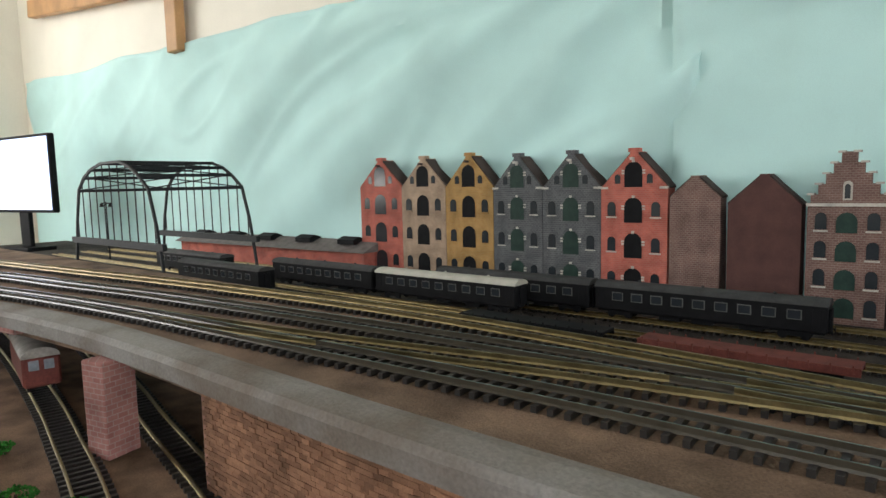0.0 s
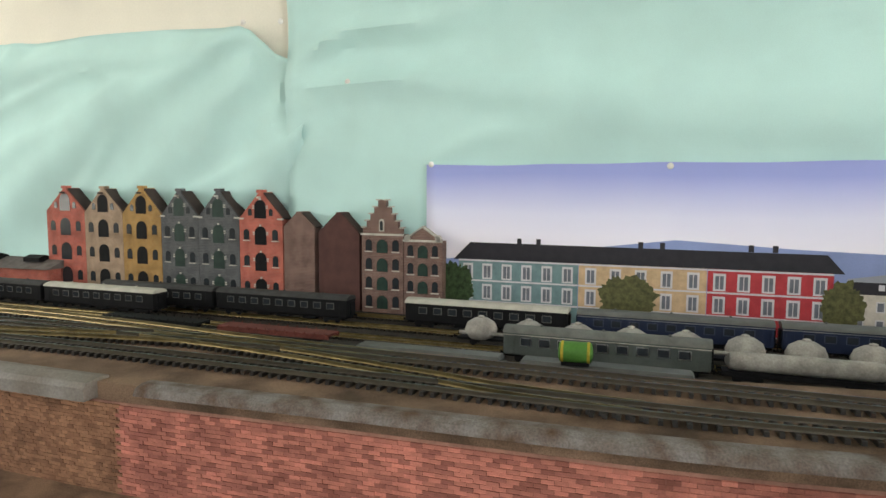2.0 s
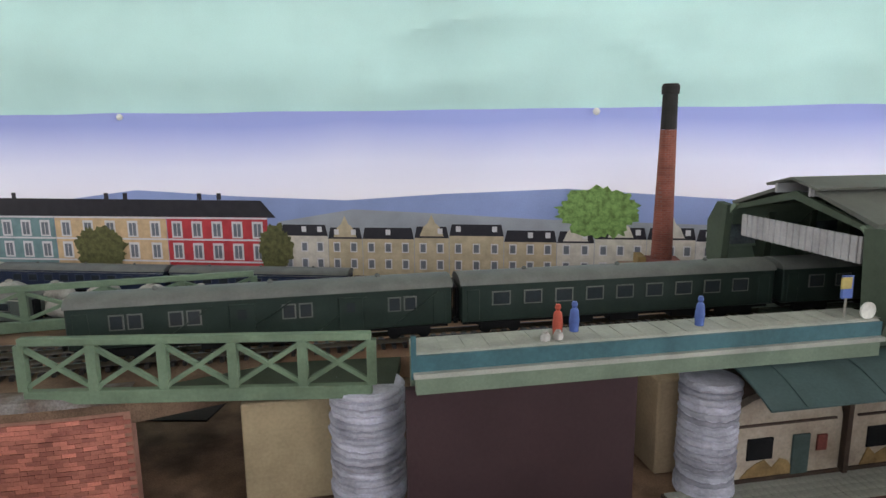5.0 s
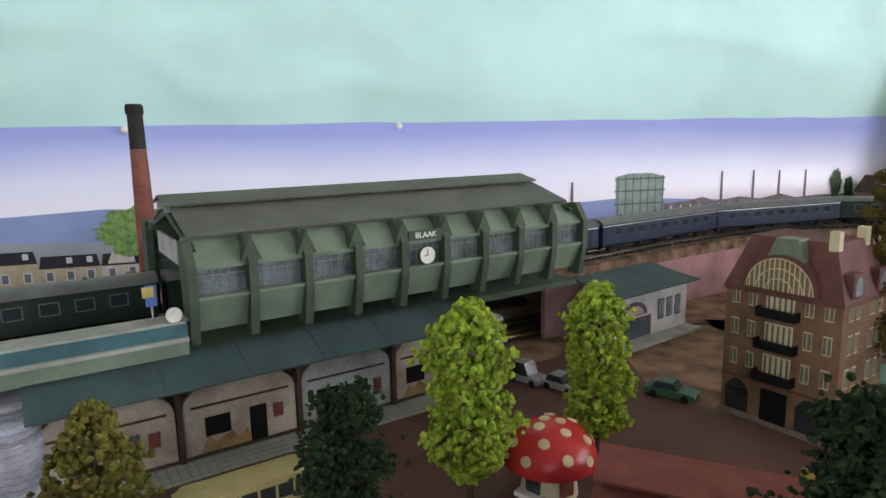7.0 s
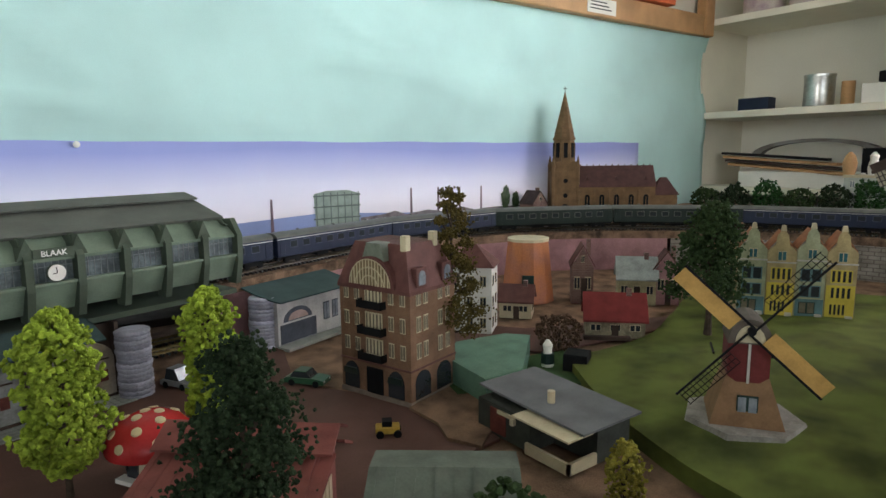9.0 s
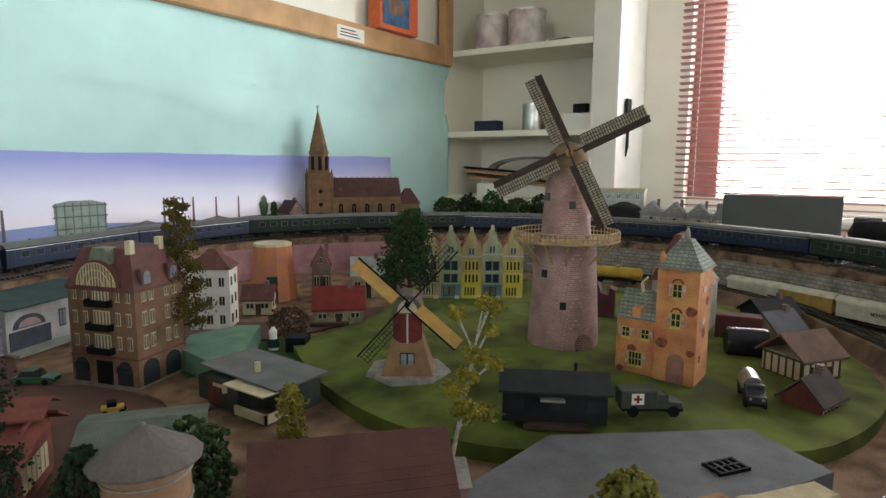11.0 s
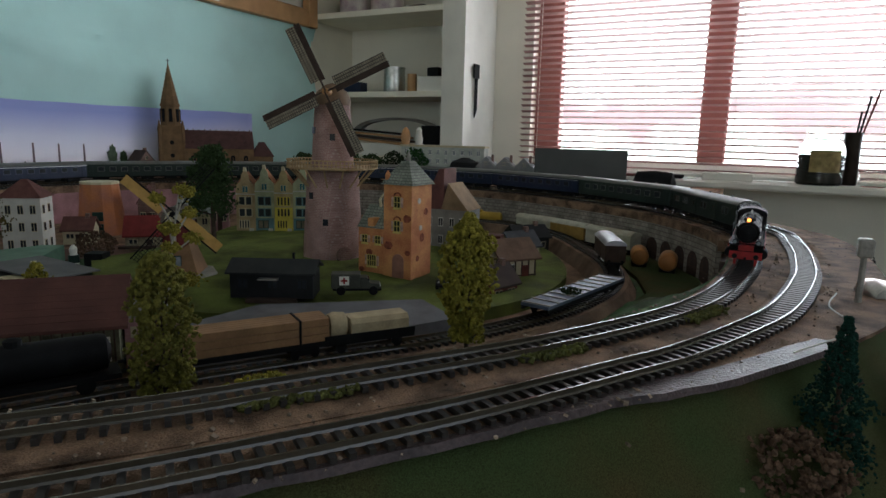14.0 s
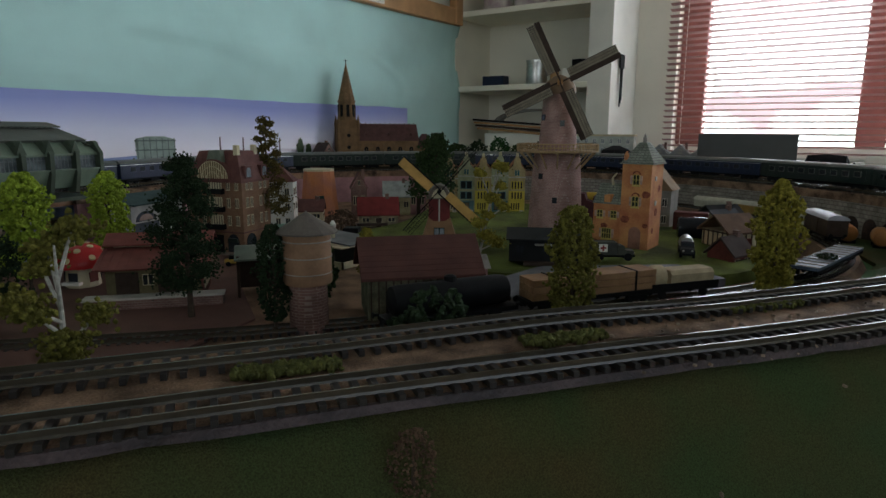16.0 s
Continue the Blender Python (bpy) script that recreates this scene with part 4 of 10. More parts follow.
flat("printed_town", [(2.24, 1.08), (2.24, 1.118), (2.3, 1.122), (2.33, 1.128), (2.36, 1.118), (2.42, 1.125), (2.47, 1.118), (2.52, 1.127), (2.56, 1.117), (2.62, 1.12), (2.8, 1.118), (2.8, 1.08)], PTOWN, 3)
for i in range(16):
    x = 2.25 + 0.0225 * i
    flat("printed_window", [(x, 1.10), (x + 0.012, 1.10), (x + 0.006, 1.116)], PWHITE, 4)

# ---- left: long shed, truss road bridge over the yard, yard vehicles ----
shed = thing("goods_shed", -1.55, 0.83, 0.998, 2, "long low goods shed with grey roof and red wall", "building")
part("wall", B((0, 0.01, 0, 0.70, 0.09, 0.052)), W_RED, shed)
part("roof", PR([(-0.004, 0.050), (0.05, 0.072), (0.104, 0.050)], -0.01, 0.71, "x"), pbr("grey_felt_roof", (0.17, 0.15, 0.14), 0.9), shed)
for k in range(5):
    part("roof_vent", PR([(0.02, 0.064), (0.055, 0.064), (0.055, 0.074), (0.0375, 0.08), (0.02, 0.074)], 0.05 + 0.14 * k, 0.10 + 0.14 * k, "x"), BLACK, shed)

GIRDER = pbr("black_bridge_girder", (0.02, 0.022, 0.024), 0.6, scale=60)
br = thing("truss_bridge", -1.33, 0.49, 0.998, 0, "black steel truss bridge with arched top chords", "bridge")
top = [(0.0, 0.0), (0.025, 0.130), (0.045, 0.192), (0.075, 0.217), (0.11, 0.232), (0.16, 0.243), (0.235, 0.243), (0.275, 0.232), (0.305, 0.217), (0.34, 0.192), (0.36, 0.130), (0.385, 0.0)]
BW = 0.185
for y in (0.0, BW):
    for (a, b), (c, d) in zip(top, top[1:]):
        bm = bmesh.new(); rod(bm, (a, y, b), (c, y, d), 0.0032, 4)
        part("top_chord", bm, GIRDER, br)
    part("bottom_chord", B((0, y - 0.004, 0.085, 0.385, y + 0.004, 0.097)), GIRDER, br)
    for k in range(11):
        u = 0.03 + 0.0325 * k
        h = float(np.interp(u, [q[0] for q in top], [q[1] for q in top]))
        bm = bmesh.new(); rod(bm, (u, y, 0.088), (u, y, h), 0.0012, 4)
        part("hanger", bm, GIRDER, br)
for u, h in top[2:-2]:
    part("cross_beam", B((u - 0.0022, 0, h - 0.004, u + 0.0022, BW, h + 0.002)), GIRDER, br)
for (a, b), (c, d) in zip(top[2:-3], top[3:-2]):
    for p_, q_ in ((0, BW), (BW, 0)):
        bm = bmesh.new(); rod(bm, (a, p_, b), (c, q_, d), 0.0015, 4)
        part("brace", bm, GIRDER, br)

CREAM = pbr("cream_white_roof", (0.52, 0.5, 0.43), 0.5, scale=40, vary=0.2)
WAGONRED = pbr("oxide_red_wagon", (0.16, 0.045, 0.035), 0.7, scale=50, vary=0.35)
TANKGREY = pbr("grey_tank", (0.30, 0.28, 0.25), 0.55, scale=50, vary=0.35)


def wheelset(parent, x, r, mat, half=0.0085):
    for s in (-1, 1):
        part("wheel", L([(r, s * half), (r, s * (half + 0.0025)), (r * 0.3, s * (half + 0.003))], 16, axis="y", cx=x, cy=r), mat, parent)


def bogie(parent, x, mat=BLACK):
    b = part("bogie", B((x - 0.016, -0.0125, 0.004, x + 0.016, -0.0105, 0.009), (x - 0.016, 0.0105, 0.004, x + 0.016, 0.0125, 0.009), (x - 0.003, -0.0105, 0.005, x + 0.003, 0.0105, 0.009)), mat, parent)
    for dx in (-0.0115, 0.0115):
        wheelset(b, x + dx, 0.0055, mat)
    return b


def buffers(parent, x, way, z=0.012):
    for s in (-1, 1):
        bm = L([(0.0012, x), (0.0012, x + way * 0.004), (0.0026, x + way * 0.004), (0.0026, x + way * 0.005)], 10, axis="x", cx=s * 0.010, cy=z)
        part("buffer", bm, BLACK, parent)


def arc_roof(bm, w, z0, rise, x0, x1, n=8):
    pts = [(w / 2 * math.cos(math.pi * i / n), z0 + rise * math.sin(math.pi * i / n)) for i in range(n + 1)]
    prism(bm, pts, x0, x1, "x")
    return bm


def coach(label, body, roof, kind_="coach", length=0.27, group="coaches of the express train", braces=False, stripe=None, trim=None):
    t = thing("passenger_coach" if kind_ == "coach" else "baggage_coach", 0, 0, RAILTOP, 0, label, "coach", group)
    h = length / 2
    part("body", B((-h, -0.0165, 0.011, h, 0.0165, 0.041), bevel=0.0008), body, t)
    part("roof", arc_roof(bmesh.new(), 0.0345, 0.0405, 0.0075, -h - 0.001, h + 0.001), roof, t, smooth=True)
    part("underframe", B((-h + 0.002, -0.012, 0.008, h - 0.002, 0.012, 0.0112)), BLACK, t)
    for x in (-0.05, -0.01, 0.045):
        part("equipment_box", B((x, -0.011, 0.0035, x + 0.026, 0.011, 0.0085), bevel=0.0006), BLACK, t)
    for x in (-h * 0.76, h * 0.76):
        bogie(t, x)
    for w in (-1, 1):
        buffers(t, w * h, w)
        part("gangway", B((min(w * h, w * (h + 0.003)), -0.006, 0.011, max(w * h, w * (h + 0.003)), 0.006, 0.037), bevel=0.0008), BLACK, t)
    n = 9 if kind_ == "coach" else 6
    for s in (-1, 1):
        y0, y1 = (-0.0169, -0.0160) if s < 0 else (0.0160, 0.0169)
        for k in range(n):
            x = -h * 0.86 + 2 * h * 0.86 * (k + 0.5) / n
            if kind_ != "coach" and k in (2, 4):
                part("sliding_door", B((x - 0.009, y0 - 0.0004, 0.012, x + 0.009, y1 + 0.0004, 0.037), bevel=0.0004), body, t)
                part("window", B((x - 0.003, y0 - 0.0008, 0.026, x + 0.003, y1 + 0.0008, 0.033)), PANE, t)
                continue
            a = 0.0075 if kind_ == "coach" else 0.005
            for q in ([x] if kind_ == "coach" else [x - 0.006, x + 0.006]):
                wf = part("window_frame", B((q - a, y0, 0.0238, q + a, y1, 0.0350)), trim or (SILVER if stripe else ROOFGREY), t)
                part("pane", B((q - a + 0.0011, y0 - 0.0004, 0.0248, q + a - 0.0011, y1 + 0.0004, 0.0340)), PANE, wf)
        for x in (-h * 0.93, h * 0.93):
            part("door", B((x - 0.005, y0, 0.012, x + 0.005, y1, 0.037), bevel=0.0003), body, t)
        if stripe:
            part("stripe", B((-h, y0 + 0.0002, 0.0375, h, y1 - 0.0002, 0.0385)), stripe, t, "pale lining stripe")
        if braces:
            for x in (-0.075, -0.02, 0.035, 0.09):
                bm = bmesh.new()
                rod(bm, (x, s * 0.0168, 0.013), (x + 0.035, s * 0.0168, 0.037), 0.0007, 4)
                part("brace", bm, body, t)
    for x in (-0.08, 0.0, 0.08):
        part("roof_vent", L([(0.002, 0.047), (0.002, 0.0495), (0.0008, 0.0505)], 8, cx=x), roof, t)
    return t


def tank_wagon(x, y, rz, z, mat, label, group="yard wagons"):
    t = thing("tank_wagon", x, y, z, rz, label, "wagon", group)
    part("tank", L([(0.004, -0.052), (0.0115, -0.049), (0.0125, -0.044), (0.0125, 0.044), (0.0115, 0.049), (0.004, 0.052)], 20, axis="x", cx=0, cy=0.0245), mat, t, smooth=True)
    part("dome", L([(0.005, 0.035), (0.005, 0.040), (0.002, 0.0415)], 12), mat, t)
    part("frame", B((-0.056, -0.012, 0.008, 0.056, 0.012, 0.0115)), BLACK, t)
    for u in (-0.036, 0.036):
        wheelset(t, u, 0.0055, BLACK)
    for w in (-1, 1):
        buffers(t, w * 0.056, w)
    return t


def bogie_flat(x, y, rz, z, mat, label, n=12):
    t = thing("flat_wagon", x, y, z, rz, label, "wagon", "yard wagons")
    part("deck", B((-0.10, -0.016, 0.011, 0.10, 0.016, 0.0145), bevel=0.0005), mat, t)
    for s in (-1, 1):
        part("solebar", B((-0.10, s * 0.0155 - 0.0008, 0.007, 0.10, s * 0.0155 + 0.0008, 0.0135)), mat, t)
        for k in range(n):
            part("stake", B((-0.094 + 0.188 * k / (n - 1) - 0.0007, s * 0.0168 - 0.0006, 0.009, -0.094 + 0.188 * k / (n - 1) + 0.0007, s * 0.0168 + 0.0006, 0.017)), mat, t)
    for u in (-0.07, 0.07):
        bogie(t, u)
    return t


green_c = coach("dark green express coach with grey arched roof", DGREEN, ROOFGREY)
bag_c = coach("dark green baggage coach with braced sides and sliding doors", DGREEN, ROOFGREY, "baggage", braces=True)
blue_c = coach("deep blue express coach with a thin silver line", DBLUE, ROOFGREY, stripe=SILVER, trim=pbr("dull_blue_window_frame", (0.06, 0.075, 0.12), 0.4))
cream_c = coach("black yard coach with cream white roof", BLACK, CREAM, group="coaches in the yard")
black_c = coach("black stored coach with dark roof", BLACK, pbr("soot_roof", (0.05, 0.05, 0.05), 0.7), group="coaches in the yard")
yz = 1.005
cream_c.matrix_world = pose(0.23, 0.78, yz)
copy_thing(cream_c, pose(-0.50, 0.70, yz))
black_c.matrix_world = pose(-0.14, 0.76, yz)
copy_thing(black_c, pose(-0.42, 0.76, yz)); copy_thing(black_c, pose(-0.78, 0.70, yz)); copy_thing(black_c, pose(-0.95, 0.60, yz)); copy_thing(black_c, pose(-1.2, 0.68, yz))
touring_c = copy_thing(blue_c, pose(0.515, 0.78, yz))
tagged(touring_c, "deep blue touring coach with silver window frames in the yard", "coach", "coaches in the yard")
copy_thing(touring_c, pose(0.795, 0.78, yz))
grey_c = coach("grey-green yard coach with white framed windows", pbr("grey_green_coach", (0.085, 0.10, 0.09), 0.5, scale=40), pbr("dull_grey_roof", (0.16, 0.165, 0.15), 0.6), length=0.255, group="coaches in the yard", stripe=CREAM)
grey_c.matrix_world = pose(0.432, 0.62, yz)
bogie_flat(-0.06, 0.62, 0, yz, WAGONRED, "oxide red bogie flat wagon in the yard")
bogie_flat(-0.30, 0.62, 0, yz, BLACK, "black bogie flat wagon in the yard")
for x_ in (0.22, 0.44):
    lw = bogie_flat(x_, 0.545, 0, yz, ROOFGREY, "long low grey covered wagon in the yard")
    part("cover", B((-0.098, -0.0145, 0.0148, 0.098, 0.0145, 0.0245), bevel=0.003), ROOFGREY, lw, "smooth grey sliding cover")
BULK = pbr("pale_silo_tank", (0.40, 0.38, 0.34), 0.6, scale=50, vary=0.35)


def silo_wagon(x, y, z, mat, label):
    """A long frame with two round pressure vessels joined by a pipe."""
    t = thing("silo_wagon", x, y, z, 0, label, "wagon", "silo wagons")
    for u in (-0.036, 0.036):
        part("vessel", L([(0.004, 0.006), (0.017, 0.010), (0.0235, 0.018), (0.0245, 0.023), (0.0205, 0.033), (0.011, 0.039), (0.003, 0.0405)], 20, cx=u), mat, t, smooth=True)
        part("hatch", L([(0.005, 0.040), (0.005, 0.0425), (0.002, 0.0435)], 10, cx=u), mat, t)
    part("pipe", L([(0.0028, -0.066), (0.0028, 0.066)], 10, axis="x", cx=-0.012, cy=0.019), mat, t, smooth=True)
    part("frame", B((-0.070, -0.012, 0.008, 0.070, 0.012, 0.0115)), BLACK, t)
    for u in (-0.045, 0.045):
        wheelset(t, u, 0.0055, BLACK)
    for w in (-1, 1):
        buffers(t, w * 0.070, w)
    return t


silo = silo_wagon(0.285, 0.69, yz, BULK, "weathered pale silo wagon with two round vessels")
for k in range(1, 4):
    copy_thing(silo, pose(0.285 + 0.142 * k, 0.69, yz))
TUBE = thing("tube_wagon", 0.66, 0.62, yz, 0, "long pale grey tube wagon in the yard", "wagon", "yard wagons")
part("tube", L([(0.003, -0.085), (0.010, -0.080), (0.0115, -0.07), (0.0115, 0.07), (0.010, 0.080), (0.003, 0.085)], 18, axis="x", cx=0, cy=0.0245), BULK, TUBE, smooth=True)
part("frame", B((-0.088, -0.012, 0.008, 0.088, 0.012, 0.0135)), BLACK, TUBE)
for u in (-0.06, 0.06):
    bogie(TUBE, u)
for w_ in (-1, 1):
    buffers(TUBE, w_ * 0.088, w_)
gt_ = thing("tank_container", 0.408, 0.535, yz + 0.0245, 4, "small bright green tank with yellow ends on a wagon", "container")
part("tank", L([(0.004, -0.020), (0.011, -0.0185), (0.0125, -0.014), (0.0125, 0.014), (0.011, 0.0185), (0.004, 0.020)], 18, axis="x", cx=0, cy=0.0145), pbr("bright_green_tank", (0.10, 0.27, 0.05), 0.5, scale=40), gt_, smooth=True)
YEL = pbr("yellow_tank_end", (0.55, 0.42, 0.05), 0.5)
part("cradle", B((-0.016, -0.008, 0.0, 0.016, 0.008, 0.004)), BLACK, gt_)
for w_ in (-1, 1):
    part("end_cap", L([(0.0128, w_ * 0.0135), (0.0128, w_ * 0.0165)], 18, axis="x", cx=0, cy=0.0145), YEL, gt_, "yellow end ring")

# ---- the express locomotive and its train on the main line ----
BANDGREY = pbr("pale_grey_boiler_band", (0.36, 0.36, 0.35), 0.55, scale=80, vary=0.2)


def locomotive():
    t = thing("steam_locomotive", 0, 0, RAILTOP, 0, "black steam locomotive with red wheels and bright boiler bands", "locomotive")
    # lengthways: buffer beam at x = 0, the cab's back at x = -0.158
    bo = part("boiler", L([(0.010, -0.132), (0.0118, -0.131), (0.0118, -0.095), (0.0108, -0.09), (0.0108, -0.020), (0.0112, -0.0198), (0.0112, -0.0125), (0.0085, -0.0115)], 26, axis="x", cx=0, cy=0.0345), BLACK, t, smooth=True)
    for x in (-0.118, -0.108, -0.098, -0.085, -0.072, -0.060, -0.048, -0.036):
        r = 0.0121 if x < -0.092 else 0.0111
        part("boiler_band", L([(r - 0.0002, x - 0.0005), (r - 0.0002, x + 0.0005)], 26, axis="x", cx=0, cy=0.0345), BANDGREY, bo)
    part("smokebox_door", L([(0.0085, -0.0118), (0.0078, -0.0100), (0.0045, -0.0088), (0.0012, -0.0084), (0.0012, -0.0072)], 22, axis="x", cx=0, cy=0.0345), BLACK, t, smooth=True)
    part("chimney", L([(0.0042, 0.044), (0.0040, 0.0485), (0.0046, 0.0495)], 16, cx=-0.0185), BLACK, t, smooth=True)
    for x, r, h in ((-0.045, 0.0062, 0.0490), (-0.078, 0.0058, 0.0485), (-0.062, 0.0045, 0.0485)):
        part("dome", L([(r, 0.043), (r, h - 0.003), (r * 0.8, h - 0.0008), (r * 0.3, h)], 16, cx=x), BLACK, t, smooth=True)
    for x in (-0.10, -0.104):
        part("safety_valve", L([(0.0009, 0.045), (0.0009, 0.050)], 8, cx=x), SILVER, t)
    cab = part("cab", B((-0.160, -0.0162, 0.0185, -0.133, -0.0152, 0.043), (-0.160, 0.0152, 0.0185, -0.133, 0.0162, 0.043), (-0.134, -0.0155, 0.0185, -0.1325, 0.0155, 0.044)), BLACK, t)
    part("roof", arc_roof(bmesh.new(), 0.0335, 0.0425, 0.0075, -0.165, -0.131), BLACK, cab, smooth=True)
    for s in (-1, 1):
        part("window", B((-0.150, min(s * 0.0158, s * 0.0166), 0.0315, -0.139, max(s * 0.0158, s * 0.0166), 0.0400)), PALEPANE, cab)
        part("number_plate", B((-0.150, min(s * 0.0160, s * 0.0167), 0.0235, -0.142, max(s * 0.0160, s * 0.0167), 0.0250)), SILVER, cab)
        part("smoke_deflector", B((-0.026, s * 0.0150 - 0.0004, 0.0300, -0.004, s * 0.0150 + 0.0004, 0.0430), bevel=0.0003), BLACK, t)
        part("running_board", B((-0.134, min(s * 0.009, s * 0.0168), 0.0222, 0.0, max(s * 0.009, s * 0.0168), 0.0236)), BLACK, t)
        part("running_board_edge", B((-0.134, s * 0.0168 - 0.0004, 0.0205, 0.0, s * 0.0168 + 0.0004, 0.0236)), RED, t, "red valance below the running board")
        bm = bmesh.new()
        for a, b in (((-0.130, 0.0405), (-0.02, 0.0395)), ((-0.120, 0.031), (-0.03, 0.0300))):
            rod(bm, (a[0], s * 0.0116, a[1]), (b[0], s * 0.0116, b[1]), 0.0005)
        part("handrail", bm, BLACK, t)
        bm = bmesh.new(); rod(bm, (-0.085, s * 0.0112, 0.0385), (-0.050, s * 0.0113, 0.0240), 0.0007)
        part("pipe", bm, SILVER, t)
        part("cylinder", L([(0.0050, -0.034), (0.0056, -0.033), (0.0056, -0.015), (0.0050, -0.014)], 14, axis="x", cx=s * 0.0150, cy=0.0125), BLACK, t, smooth=True)
        part("air_tank", L([(0.0030, -0.131), (0.0036, -0.130), (0.0036, -0.108), (0.0030, -0.107)], 12, axis="x", cx=s * 0.0140, cy=0.0165), RED, t, smooth=True)
        # driving wheels with spokes, and rods
        for x in (-0.052, -0.077, -0.102):
            w = part("driving_wheel", L([(0.0112, s * 0.0083), (0.0116, s * 0.0086), (0.0116, s * 0.0108), (0.0102, s * 0.0110), (0.0100, s * 0.0096), (0.0030, s * 0.0096)], 28, axis="y", cx=x, cy=0.0115), RED, t)
            part("tyre", L([(0.01165, s * 0.0087), (0.01165, s * 0.0107)], 28, axis="y", cx=x, cy=0.0115), SILVER, w)
            bm = bmesh.new()
            for k in range(14):
                a = math.pi * 2 * k / 14
                rod(bm, (x + 0.002 * math.cos(a), s * 0.0104, 0.0115 + 0.002 * math.sin(a)), (x + 0.0100 * math.cos(a), s * 0.0104, 0.0115 + 0.0100 * math.sin(a)), 0.0005, 4)
            part("spokes", bm, RED, w)
            part("hub", L([(0.0024, s * 0.0096), (0.0024, s * 0.0120)], 12, axis="y", cx=x, cy=0.0115), RED, w)
        part("coupling_rod", B((-0.106, s * 0.0128 - 0.0005, 0.0072, -0.048, s * 0.0128 + 0.0005, 0.0088)), SILVER, t)
        bm = bmesh.new(); rod(bm, (-0.077, s * 0.0140, 0.0080), (-0.034, s * 0.0145, 0.0125), 0.0008)
        part("connecting_rod", bm, SILVER, t)
        bm = bmesh.new()
        rod(bm, (-0.046, s * 0.0150, 0.0205), (-0.044, s * 0.0150, 0.0080), 0.0006); rod(bm, (-0.060, s * 0.0150, 0.0190), (-0.044, s * 0.0150, 0.0175), 0.0006); rod(bm, (-0.052, s * 0.0150, 0.0200), (-0.056, s * 0.0150, 0.0100), 0.0006)
        part("valve_gear", bm, SILVER, t)
        part("lamp_housing", L([(0.0022, 0.0005), (0.0026, 0.0015), (0.0026, 0.0042), (0.0022, 0.0045)], 14, axis="x", cx=s * 0.0110, cy=0.0265), BLACK, t)
        part("lamp_glass", L([(0.0021, 0.0040), (0.0020, 0.0048)], 14, axis="x", cx=s * 0.0110, cy=0.0265), PALEPANE, t)
        part("guard_iron", B((-0.003, s * 0.009 - 0.0005, 0.002, -0.001, s * 0.009 + 0.0005, 0.010)), RED, t)
    part("top_lamp", L([(0.0020, -0.008), (0.0024, -0.007), (0.0024, -0.0045)], 12, axis="x", cx=0, cy=0.0485), BLACK, t)
    part("lit_lamp", L([(0.0019, -0.0046), (0.0018, -0.0038)], 12, axis="x", cx=0, cy=0.0485), LAMPGLOW, t, "glowing orange headlamp")
    part("frame", B((-0.160, -0.0072, 0.008, 0.0, 0.0072, 0.022)), RED, t)
    part("ashpan", B((-0.125, -0.010, 0.014, -0.09, 0.010, 0.024), bevel=0.001), BLACK, t)
    part("buffer_beam", B((-0.002, -0.0155, 0.0085, 0.0008, 0.0155, 0.0165), bevel=0.0004), RED, t)
    buffers(t, 0.0008, 1, 0.012)
    part("coupling_hook", B((0.0008, -0.001, 0.009, 0.007, 0.001, 0.0105)), BLACK, t)
    for x, r in ((-0.013, 0.0057), (-0.036, 0.0057), (-0.126, 0.0070)):
        wheelset(t, x, r, RED)
    part("front_plate", PR([(-0.012, 0.0222), (0.0, 0.0165), (0.001, 0.0165), (-0.011, 0.0232)], -0.0155, 0.0155), BLACK, t)
    return t


def tender():
    t = thing("coal_tender", 0, 0, RAILTOP, 0, "black tender heaped with coal above red bogies", "tender")
    part("tank", B((-0.096, -0.0165, 0.0125, -0.004, 0.0165, 0.034), bevel=0.0008), BLACK, t)
    part("coal_bunker", PR([(-0.015, 0.034), (0.015, 0.034), (0.0125, 0.0445), (-0.0125, 0.0445)], -0.076, -0.008, "x"), BLACK, t)
    for k in range(6):
        for s in (-1, 1):
            part("rib", B((-0.072 + 0.0118 * k, s * 0.0138 - 0.0014, 0.034, -0.0705 + 0.0118 * k, s * 0.0138 + 0.0014, 0.0435)), BLACK, t)
    bm = bmesh.new()
    rc = random.Random(3)
    for k in range(260):
        x, y = rc.uniform(-0.074, -0.010), rc.uniform(-0.0115, 0.0115)
        z = 0.0445 + 0.002 * (1 - (y / 0.012) ** 2) + rc.uniform(-0.0006, 0.0006)
        q = rc.uniform(0.0007, 0.0014)
        box(bm, -q, -q, -q, q, q, q, m=pose(x, y, z, rc.uniform(0, 90), rc.uniform(0, 90), 0))
    tagged(part("coal", bm, pbr("shiny_coal", (0.012, 0.012, 0.013), 0.3, scale=200), t, "heaped black coal"), kind="stuff")
    part("frame", B((-0.095, -0.011, 0.0085, -0.004, 0.011, 0.0125)), RED, t)
    for s in (-1, 1):
        part("marking", B((-0.017, s * 0.0166 - 0.0002, 0.0165, -0.010, s * 0.0166 + 0.0003, 0.0215)), TANKGREY, t, "small pale lettering panel")
    for x in (-0.026, -0.074):
        bogie(t, x, RED)
    buffers(t, -0.096, -1)
    return t


loco, tend = locomotive(), tender()
step = 0.0085
sF = next(i for i, p in enumerate(main) if p.y < -0.6 and p.x < 2.22) * step


def seat(ob, s_front, s_back):
    """Put a vehicle, built with its nose towards +x, on the chord of the main line between two stations."""
    a, b = along(main, s_front), along(main, s_back)
    ob.matrix_world = pose(a.x, a.y, RAILTOP, 0, 0, math.degrees(math.atan2(a.y - b.y, a.x - b.x)))


